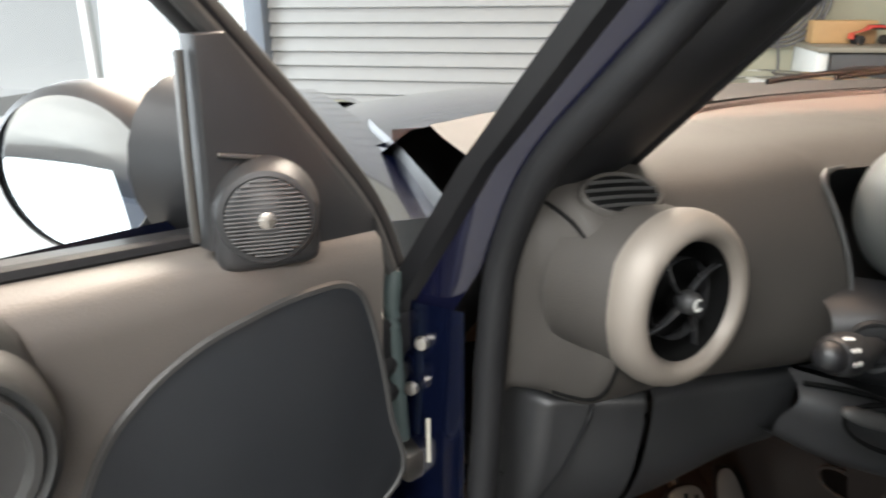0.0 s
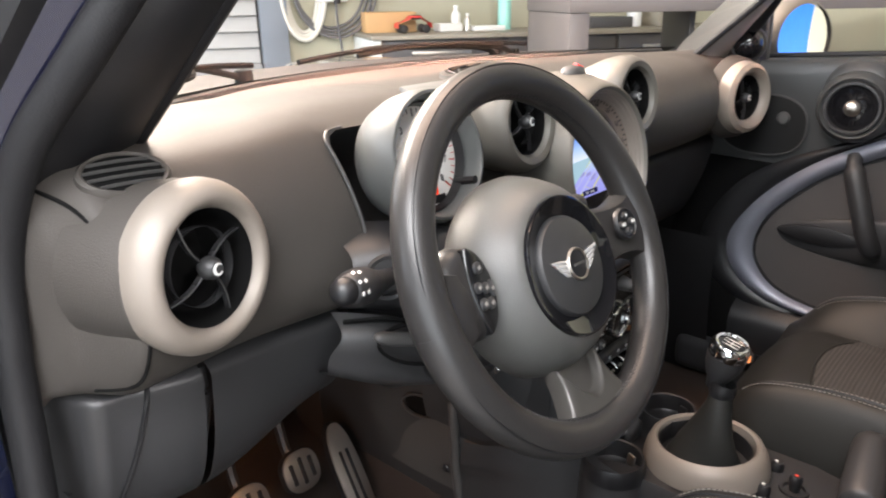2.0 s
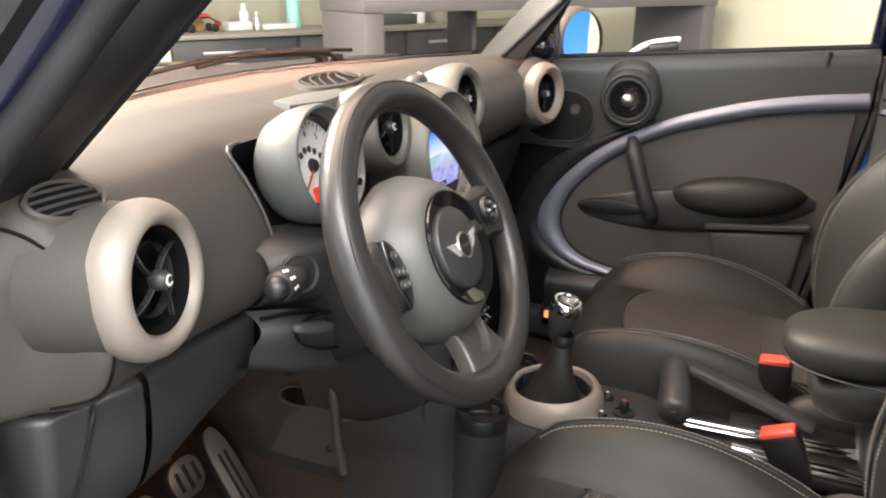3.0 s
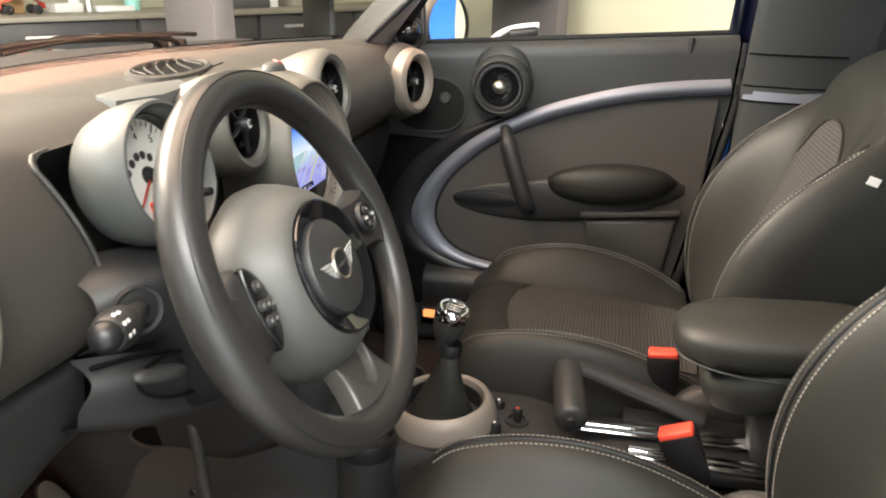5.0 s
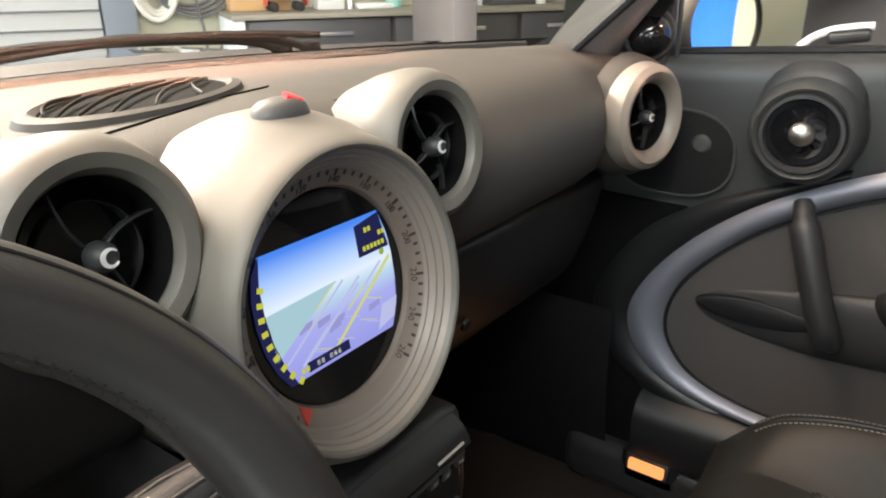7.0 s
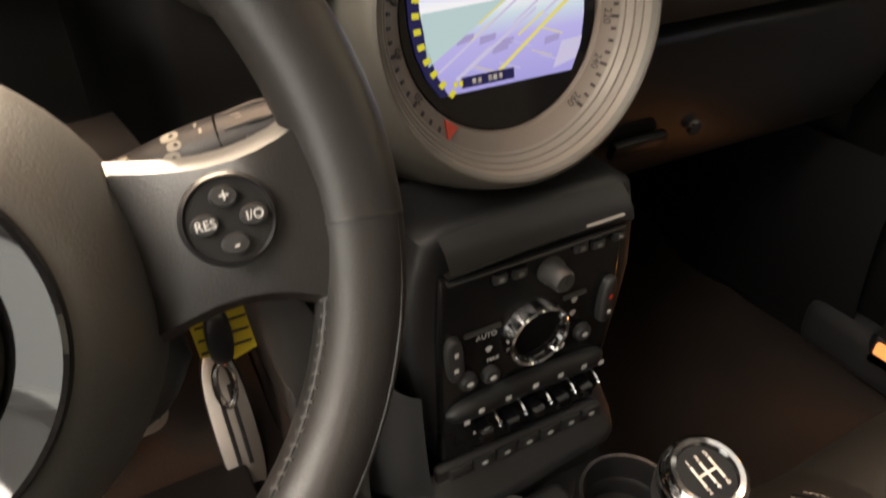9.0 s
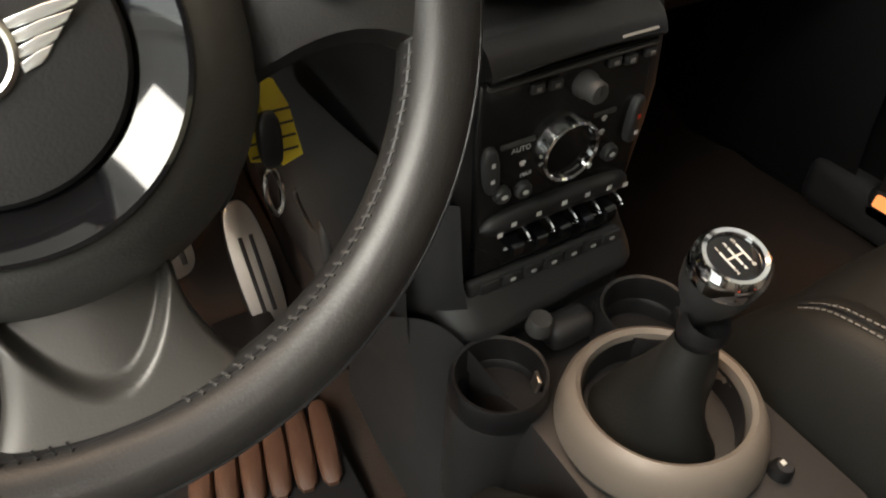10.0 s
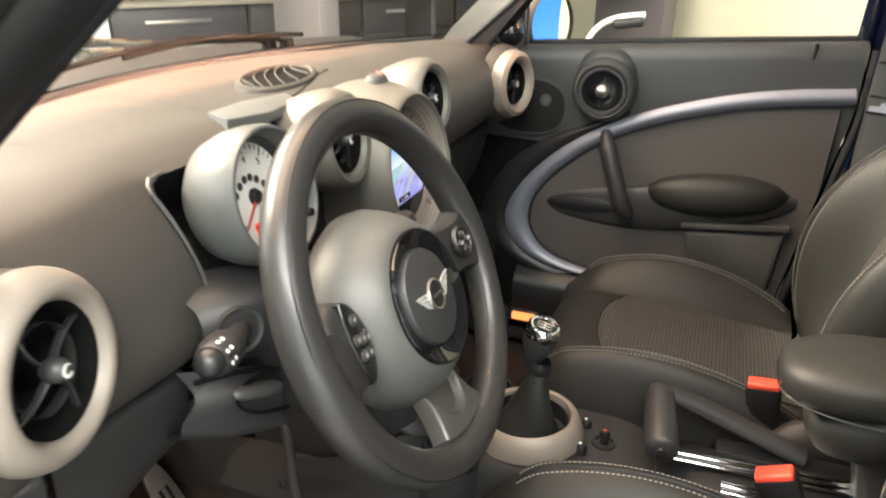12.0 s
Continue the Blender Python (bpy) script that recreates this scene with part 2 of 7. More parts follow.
def spline(points, n, closed=False):
    """Catmull-Rom through the points, n steps a span."""
    pts = [Vector(p) for p in points]
    out, m = [], len(pts)
    for i in range(m if closed else m - 1):
        if closed:
            p0, p1, p2, p3 = pts[i - 1], pts[i], pts[(i + 1) % m], pts[(i + 2) % m]
        else:
            p0, p1, p2, p3 = pts[max(i - 1, 0)], pts[i], pts[i + 1], pts[min(i + 2, m - 1)]
        for k in range(n):
            t = k / n
            out.append(0.5 * ((2 * p1) + (p2 - p0) * t + (2 * p0 - 5 * p1 + 4 * p2 - p3) * t * t + (3 * p1 - p0 - 3 * p2 + p3) * t ** 3))
    if not closed:
        out.append(pts[-1].copy())
    return out


def tube(points, r, segs=10, closed=False, up=(0, 0, 1), flat=1.0):
    """Round or flattened bar along points; r: a radius or one for each point. flat: its height against its width."""
    pts = [Vector(p) for p in points]
    rs = r if isinstance(r, (list, tuple)) else [r] * len(pts)
    rows, m = [], len(pts)
    for i, p in enumerate(pts):
        d = (pts[(i + 1) % m] - pts[i - 1]) if closed else (pts[min(i + 1, m - 1)] - pts[max(i - 1, 0)])
        d.normalize()
        side = d.cross(Vector(up))
        if side.length < 1e-4:
            side = d.cross(Vector((1, 0, 0)))
        side.normalize()
        top = side.cross(d)
        rows.append([p + rs[i] * (math.cos(a) * side + flat * math.sin(a) * top) for a in [2 * math.pi * k / segs for k in range(segs)]])
    if closed:
        rows.append(rows[0])
        bm = loft(rows, True)
        bmesh.ops.remove_doubles(bm, verts=bm.verts, dist=1e-6)
        return bm
    return loft(rows, True, True)


def slab(outline, depth, m=None, bevel=0.0, seg=2):
    """Flat shape in x, y, drawn out downwards from z = 0, its upper edge rounded."""
    bm = bmesh.new()
    f = bm.faces.new([bm.verts.new((x, y, 0)) for x, y in outline])
    if f.normal.z < 0:
        f.normal_flip()
    ext = bmesh.ops.extrude_face_region(bm, geom=[f])
    vs = [e for e in ext["geom"] if isinstance(e, bmesh.types.BMVert)]
    bmesh.ops.translate(bm, verts=vs, vec=(0, 0, -depth))
    bmesh.ops.recalc_face_normals(bm, faces=bm.faces)
    if bevel:
        edges = [e for e in bm.edges if all(abs(v.co.z) < 1e-7 for v in e.verts)]
        bmesh.ops.bevel(bm, geom=edges, offset=bevel, segments=seg, profile=0.5, affect='EDGES')
    if m is not None:
        bm.transform(m)
    return bm


def ellipse(rx, ry, n=40, cx=0, cy=0, power=2.0):
    out = []
    for k in range(n):
        a = 2 * math.pi * k / n
        c, s = math.cos(a), math.sin(a)
        out.append((cx + rx * math.copysign(abs(c) ** (2 / power), c), cy + ry * math.copysign(abs(s) ** (2 / power), s)))
    return out


def rows_between(keys, xs):
    """Profiles at xs, eased between keyed profiles [(x, [(y, z), ...]), ...]."""
    out = []
    for x in xs:
        for (xa, pa), (xb, pb) in zip(keys, keys[1:]):
            if xa <= x <= xb:
                t = (x - xa) / (xb - xa)
                t = t * t * (3 - 2 * t)
                out.append([(1 - t) * Vector((x, *a)) + t * Vector((x, *b)) for a, b in zip(pa, pb)])
                break
    return out


def smooth_rows(rows, n=5):
    return [spline(row, n) for row in rows]


def frange(a, b, n):
    return [a + (b - a) * k / n for k in range(n + 1)]


def facing(x, y, z, pitch=0.0, yaw=0.0):
    """Frame at a place: local z looks back to the seats (-y), tipped up by pitch and turned to the right by yaw; local y is up."""
    return Matrix.Translation((x, y, z)) @ pose(0, 0, 0, 0, 0, yaw) @ pose(0, 0, 0, 90 - pitch)


def letters(text, size, m, material, parent, name="lettering"):
    cu = bpy.data.curves.new(name, 'FONT')
    cu.body, cu.size, cu.align_x, cu.align_y, cu.extrude = text, size, 'CENTER', 'CENTER', 0.0002
    tmp = new("tmp_text", cu)
    bpy.context.view_layer.update()
    me = bpy.data.meshes.new_from_object(tmp.evaluated_get(bpy.context.evaluated_depsgraph_get()))
    bpy.data.objects.remove(tmp)
    bm = bmesh.new()
    bm.from_mesh(me)
    bpy.data.meshes.remove(me)
    bm.transform(m)
    return part(name, bm, material, parent)


def stitches(points, length, gap, r, up=(0, 0, 1)):
    """Short thread stitches along points."""
    bm = bmesh.new()
    pts = [Vector(p) for p in points]
    run, nextat = 0.0, 0.0
    for a, b in zip(pts, pts[1:]):
        seg = (b - a).length
        while nextat <= run + seg and seg > 0:
            t = (nextat - run) / seg
            p, d = a.lerp(b, t), (b - a).normalized()
            q = d.to_track_quat('X', 'Z').to_matrix().to_4x4()
            made = bmesh.ops.create_cube(bm, size=1.0, matrix=Matrix.Translation(p) @ q @ Matrix.Diagonal((length, r * 2, r * 1.4, 1)))
            nextat += gap
        run += seg
    return bm


def cushion_bm(sx, sy, sz, m, power=3.0, n=24):
    """Soft block: a superellipsoid."""
    bm = bmesh.new()
    bmesh.ops.create_uvsphere(bm, u_segments=n, v_segments=n // 2, radius=1.0)
    for v in bm.verts:
        c = v.co
        k = (abs(c.x) ** power + abs(c.y) ** power + abs(c.z) ** power) ** (-1 / power)
        v.co = Vector((c.x * k * sx / 2, c.y * k * sy / 2, c.z * k * sz / 2))
    bm.transform(m)
    return bm

# ---- the garage: axes u along the back wall, v towards it, turned against the car ----
GAR = pose(0, 0, 0, 0, 0, -31)
WALL_V, LEFT_U, RIGHT_U, BACK_V, TOP = 4.0, -6.2, 3.75, -5.0, 3.1
floor = solo("floor", box(16, 16, 0.1, GAR @ at(-1.0, 0, -0.05)), CONCRETE, "grey sealed concrete garage floor", "floor", kind="structure")
solo("ceiling", box(11, 10, 0.15, GAR @ at(-1.2, -0.5, TOP + 0.075)), WHITEWALL, "plain white garage ceiling", "ceiling", kind="structure")
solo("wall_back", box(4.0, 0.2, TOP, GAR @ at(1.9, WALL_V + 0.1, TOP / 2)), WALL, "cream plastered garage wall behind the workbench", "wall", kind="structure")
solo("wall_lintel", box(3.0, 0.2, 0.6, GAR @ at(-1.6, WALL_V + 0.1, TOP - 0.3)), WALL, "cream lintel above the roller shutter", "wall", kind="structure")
# lighter tone carries the stronger light on this wall
solo("wall_right", box(0.2, 9.2, TOP, GAR @ at(RIGHT_U + 0.1, -0.5, TOP / 2)), LITWALL, "cream plastered side wall of the garage", "wall", kind="structure")
solo("wall_rear_top", box(6.1, 0.2, 0.3, GAR @ at(-3.25, BACK_V - 0.1, TOP - 0.15)), WHITEWALL, "white lintel over the garage entrance", "wall", kind="structure")
solo("wall_rear", box(4.1, 0.2, TOP, GAR @ at(1.85, BACK_V - 0.1, TOP / 2)), WHITEWALL, "plain white wall behind the car", "wall", kind="structure")
solo("wall_left", box(0.2, 3.4, TOP, GAR @ at(LEFT_U - 0.1, -3.2, TOP / 2)), WHITEWALL, "plain white side wall beside the open bay", "wall", kind="structure")
solo("wall_left_top", box(0.2, 5.6, 0.35, GAR @ at(LEFT_U - 0.1, 1.3, TOP - 0.175)), WHITEWALL, "white lintel over the open bay", "wall", kind="structure")
solo("yard_ground", box(60, 60, 0.1, GAR @ at(LEFT_U - 5, 0, -0.12)), WHITEWALL, "pale concrete yard outside the open bay", "ground", kind="structure")
solo("yard_wall_near", box(34, 0.3, 7.0, GAR @ at(-8, -10.0, 3.4)), WHITEWALL, "white wall across the yard from the entrance", "wall", kind="structure")
# added backdrop, whitens the view through the glazed bay
solo("window_backdrop", box(34, 0.3, 7.0, GAR @ at(-12, 9.0, 3.4)), WHITEWALL, "added white backdrop that makes the glazed bay look bright", "wall", kind="structure")
solo("yard_wall", box(0.3, 24, 7.0, GAR @ at(LEFT_U - 7.0, -2, 3.4)), WHITEWALL, "sunlit white wall across the yard", "wall", kind="structure")

shutter = thing("roller_shutter", GAR @ V(-1.63, WALL_V, 0), "closed white roller shutter with horizontal slats", "shutter", kind="structure")
slat_rows = [(-0.010, -0.049), (0.016, -0.047), (0.026, -0.040), (0.024, -0.025), (0.010, 0.01), (0.0, 0.035), (-0.010, 0.049)]
for k in range(25):
    rows = [[GAR @ V(u, WALL_V + 0.03 - d, 0.05 + 0.098 * k + h) for d, h in slat_rows] for u in (-3.06, -0.2)]
    part("slat", loft(rows), SHUTTER, shutter)
part("backing", box(2.9, 0.02, 2.5, GAR @ at(-1.63, WALL_V + 0.07, 1.25)), CABINET, shutter)
for u, w in ((-3.13, 0.14), (-0.10, 0.17)):
    solo("door_frame_post", box(w, 0.14, 2.6, GAR @ at(u, WALL_V - 0.02, 1.3), 0.008), POST, "blue-grey painted steel post beside the shutter", "post", group="shutter posts", kind="structure")
# bright glazed bay left of the shutter
bay = thing("window_1", GAR @ V(-4.6, WALL_V, 0), "tall glazed bay letting in daylight", "window", kind="structure")
for u in (-6.05, -4.62):
    part("window_frame", box(0.07, 0.08, 2.7, GAR @ at(u, WALL_V + 0.06, 1.35), 0.006), WHITEPL, bay)
for z in (0.3, 2.7):
    part("window_frame", box(2.9, 0.07, 0.07, GAR @ at(-4.65, WALL_V + 0.06, z), 0.006), WHITEPL, bay)
part("window_sill", box(2.98, 0.2, 0.28, GAR @ at(-4.69, WALL_V + 0.1, 0.14), 0.01), WHITEWALL, bay)
part("window_head", box(2.98, 0.2, 0.36, GAR @ at(-4.69, WALL_V + 0.1, TOP - 0.18)), WHITEWALL, bay)
for u in (-5.33, -3.9):
    pane = part("pane", box(1.36, 0.006, 2.36, GAR @ at(u, WALL_V + 0.06, 1.5)), GLASS, bay)
    pane.visible_shadow = False

# added blue board, only there to show in the passenger's door mirror
solo("blue_reflector", box(0.06, 1.9, 2.3, GAR @ at(RIGHT_U - 0.03, -0.75, 1.15), 0.008), MIRRORBLUE, "unseen bright blue board added for the passenger mirror to reflect", "door", kind="structure")

# workbench with drawers
BZ, BV = 0.97, 3.42
bench = thing("workbench", GAR @ V(2.0, BV + 0.3, 0), "long workbench of dark grey drawer units under a beige worktop", "workbench")
part("worktop", box(3.3, 0.60, 0.026, GAR @ at(2.06, BV + 0.28, BZ - 0.013), 0.004), COUNTER, bench, "pale beige laminate worktop")
part("side_panel", box(0.06, 0.57, BZ - 0.027, GAR @ at(0.445, BV + 0.29, (BZ - 0.027) / 2), 0.003), WHITEPL, bench)
for k in range(4):
    u0 = 0.485 + 0.80 * k
    body = part("drawer_unit", box(0.79, 0.52, BZ - 0.08, GAR @ at(u0 + 0.395, BV + 0.31, 0.05 + (BZ - 0.08) / 2), 0.003), CABINET, bench)
    for j, (z, h) in enumerate(((BZ - 0.130, 0.190), (BZ - 0.36, 0.205), (BZ - 0.6, 0.25), (BZ - 0.8, 0.13))):
        front = part("drawer_front", box(0.775, 0.02, h, GAR @ at(u0 + 0.395, BV + 0.035, z), 0.003), CABINET, bench)
        if j < 3:
            part("handle", box(0.38, 0.018, 0.022, GAR @ at(u0 + 0.37, BV + 0.012, z + 0.02), 0.004), STEEL, front, "flat brushed steel bar handle")

# tall counter standing in front of the bench: thick top on two end panels, open between
CT = GAR @ Matrix.Translation((1.10, 2.24, 0)) @ pose(0, 0, 0, 0, 0, -6)
counter = thing("counter", CT @ V(1.2, .3, 0), "tall taupe laminate counter, open under its thick top", "counter")
part("top", box(2.42, .64, .072, CT @ at(1.21, .32, 1.148), .004), TAUPE, counter)
part("end_panel", box(.10, .62, 1.11, CT @ at(.055, .32, .556), .004), TAUPE, counter)
part("end_panel", box(.10, .62, 1.11, CT @ at(2.365, .32, .556), .004), TAUPE, counter)
part("upright", box(.03, .30, 1.11, CT @ at(.80, .45, .556), .003), CABINET, counter)
for u, v, w, d, h, m, lab, nm in ((.62, .30, .14, .10, .06, WHITEPL, "white carton on the tall counter", "carton"), (1.05, .25, .26, .18, .035, WHITEPL, "stack of white papers on the tall counter", "papers"), (.86, .45, .30, .2, .05, BLACK, "black tray on the tall counter", "tray")):
    solo(nm, box(w, d, h, CT @ at(u, v, 1.185 + h / 2, 0, 0, 8), .004), m, lab, nm)

# things on the bench and the wall
carton = solo("wooden_box", box(0.33, 0.16, 0.125, GAR @ at(0.62, BV + 0.42, BZ + 0.0625), 0.006), WOODBOX, "low orange-brown wooden box on the workbench", "box")
toy = thing("toy_car", GAR @ V(0.735, BV + 0.25, BZ), "small red model sports car on the workbench", "model car")
prof = [(-0.13, 0.03), (-0.125, 0.06), (-0.06, 0.075), (-0.02, 0.105), (0.05, 0.105), (0.10, 0.075), (0.135, 0.06), (0.14, 0.03)]
rows = [[GAR @ V(0.735 + .82 * a, BV + 0.25 + s, BZ + h - (0.012 if abs(s) > 0.045 and h > 0.09 else 0)) for a, h in prof] for s in (-0.06, -0.045, 0.045, 0.06)]
part("body", loft(rows), REDTOY, toy)
part("windscreen", box(0.06, 0.085, 0.028, GAR @ at(0.752, BV + 0.25, BZ + 0.095), 0.006), GLOSS, toy)
for a in (-0.085, 0.09):
    for s in (-0.058, 0.058):
        part("wheel", lathe([(0.0, 0.008), (0.018, 0.008), (0.026, 0.004), (0.026, -0.004), (0.018, -0.008), (0, -0.008)], GAR @ at(0.735 + .82 * a, BV + 0.25 + s, BZ + 0.026, 90), 16), RUBBER, toy)


def bottle(u, v, r, h, m, label, name="bottle"):
    b = thing(name, GAR @ V(u, v, BZ), label, name)
    part("body", lathe([(0, 0), (r, 0), (r, h * 0.65), (r * 0.45, h * 0.8), (r * 0.42, h * 0.9), (0, h * 0.9)], GAR @ at(u, v, BZ), 20), m, b)
    part("cap", lathe([(0, h * 1.0), (r * 0.5, h * 1.0), (r * 0.5, h * 0.86), (0, h * 0.86)], GAR @ at(u, v, BZ), 16), WHITEPL, b)


bottle(1.06, BV + 0.36, 0.03, 0.16, WHITEPL, "small white plastic bottle on the workbench")
bottle(1.12, BV + 0.3, 0.022, 0.11, STEEL, "small grey metal spray can on the workbench")
bottle(1.42, BV + 0.4, 0.045, 0.30, TEAL, "teal plastic spray bottle on the workbench")
bottle(1.95, BV + 0.35, 0.045, 0.17, WHITEPL, "white plastic tub with lid on the workbench")
bottle(2.38, BV + 0.33, 0.05, 0.15, WHITEPL, "white canister with a reddish label on the workbench")
for u, w, d, h, m, lab, nm in ((1.0, 0.16, 0.11, 0.05, WHITEPL, "white carton lying on the workbench", "carton"), (1.26, 0.22, 0.16, 0.03, WHITEPL, "stack of white papers on the workbench", "papers"),
                               (1.80, 0.20, 0.2, 0.09, COUNTER, "small beige cardboard box on the workbench", "cardboard_box"), (2.14, 0.34, 0.22, 0.07, CABINET, "black tool case lying on the workbench", "tool_case"),
                               (2.62, 0.22, 0.2, 0.1, COUNTER, "beige carton at the end of the workbench", "carton")):
    solo(nm, box(w, d, h, GAR @ at(u, BV + 0.34, BZ + h / 2, 0, 0, 6), 0.005), m, lab, nm.replace("_", " "))

socket = thing("charging_point", GAR @ V(0.28, WALL_V, 1.2), "white wall charging box with a coiled grey cable", "charger")
part("housing", box(0.20, 0.10, 0.26, GAR @ at(0.28, WALL_V - 0.05, 1.29), 0.015), WHITEPL, socket)
part("plug", lathe([(0, 0.06), (0.022, 0.055), (0.026, 0), (0.02, -0.05), (0, -0.05)], GAR @ at(0.30, WALL_V - 0.12, 1.20), 16), BLACK, socket)
for k in range(4):
    loop = [GAR @ V(0.27 + (0.22 + 0.016 * k) * math.sin(a) + 0.01 * k, WALL_V - 0.03 - 0.014 * k, 1.24 + (0.24 + 0.02 * k) * math.cos(a)) for a in [2 * math.pi * i / 30 for i in range(30)]]
    part("cable_loop", tube(loop, 0.009, 8, True, up=(0.5, 0.8, 0.1)), CABLE, socket)
part("cable_tail", tube(spline([GAR @ V(0.50, WALL_V - 0.04, 1.35), GAR @ V(0.53, WALL_V - 0.05, 1.05), GAR @ V(0.43, WALL_V - 0.06, 0.8), GAR @ V(0.36, WALL_V - 0.05, 0.72)], 8), 0.008, 8), CABLE, socket)
part("cable_drop", tube(spline([GAR @ V(0.29, WALL_V - 0.12, 1.16), GAR @ V(0.30, WALL_V - 0.1, 1.0), GAR @ V(0.33, WALL_V - 0.06, 0.8), GAR @ V(0.32, WALL_V - 0.06, 0.5)], 8), 0.008, 8), CABLE, socket)
hose = thing("water_hose", GAR @ V(0.05, WALL_V, 1.2), "cream garden hose hung in loops on the wall", "hose")
for k in range(3):
    loop = [GAR @ V(0.09 + (0.10 + 0.02 * k) * math.sin(a), WALL_V - 0.03 - 0.025 * k, 1.24 + (0.27 + 0.02 * k) * math.cos(a)) for a in [2 * math.pi * i / 26 for i in range(26)]]
    part("hose_loop", tube(loop, 0.015, 8, True, up=(0.5, 0.8, 0.1)), HOSE, hose)
part("hook", box(0.05, 0.1, 0.03, GAR @ at(0.09, WALL_V - 0.05, 1.49), 0.006), STEEL, hose)

# office chair by the side wall, its arm showing over the window sill
chair = thing("office_chair", V(2.95, 0.05, 0), "high office chair with light grey arms and black pads", "chair")
part("arm_frame", tube(spline([V(2.82, 0.27, 0.70), V(2.82, 0.24, 0.84), V(2.82, 0.19, 0.915), V(2.82, 0.12, 0.955), V(2.82, 0.04, 0.972), V(2.82, -0.03, 0.980)], 6), 0.017, 10, flat=0.9), WHITEPL, chair, "light grey arm")
part("arm_pad", box(0.05, 0.15, 0.05, at(2.81, 0.045, 0.940, -8), 0.018, 3), BLACK, chair, "black arm pad")
part("seat", box(0.5, 0.5, 0.09, at(2.98, 0.05, 0.62), 0.035, 3), BLACK, chair)
part("backrest", box(0.07, 0.46, 0.16, at(3.24, 0.05, 0.72, 0, 8, 0), 0.03, 3), BLACK, chair)
part("column", lathe([(0.0, 0.62), (0.03, 0.62), (0.03, 0.1), (0.0, 0.1)], at(2.98, 0.05, 0), 16), STEEL, chair)
for k in range(5):
    a = 2 * math.pi * k / 5
    part("foot", tube([V(2.98, 0.05, 0.1), V(2.98 + 0.28 * math.cos(a), 0.05 + 0.28 * math.sin(a), 0.025)], [0.022, 0.014], 8), BLACK, chair)

# ---- the car's shell ----
car = thing("car", V(0, 0, 0.15), "dark blue compact car with its driver's door open", "car")


def mirrored(bm, side):
    if side < 0:
        bm.transform(Matrix.Diagonal((-1, 1, 1, 1)))
    return bm


def pillar(side):
    # corners at three heights: glass edge, inner back edge, outer edge, outer front edge
    keys = [(0.80, [(-.64, .44), (-.775, .215), (-.835, .27), (-.80, .46)]),
            (0.95, [(-.617, .263), (-.742, .150), (-.800, .200), (-.74, .32)]),
            (1.10, [(-.594, .089), (-.695, .068), (-.755, .098), (-.70, .19)]),
            (1.25, [(-.570, -.085), (-.625, -.045), (-.695, -.010), (-.66, .03)]),
            (1.45, [(-.54, -.31), (-.565, -.25), (-.615, -.17), (-.60, -.17)]),
            (1.56, [(-.52, -.45), (-.545, -.42), (-.57, -.33), (-.56, -.33)])]
    rows = [[V(x, y, z) for x, y in c] for z, c in keys]
    dense = []
    for a, b in zip(rows, rows[1:]):
        dense += [[p.lerp(q, t / 4) for p, q in zip(a, b)] for t in range(4)]
    dense.append(rows[-1])
    return dense


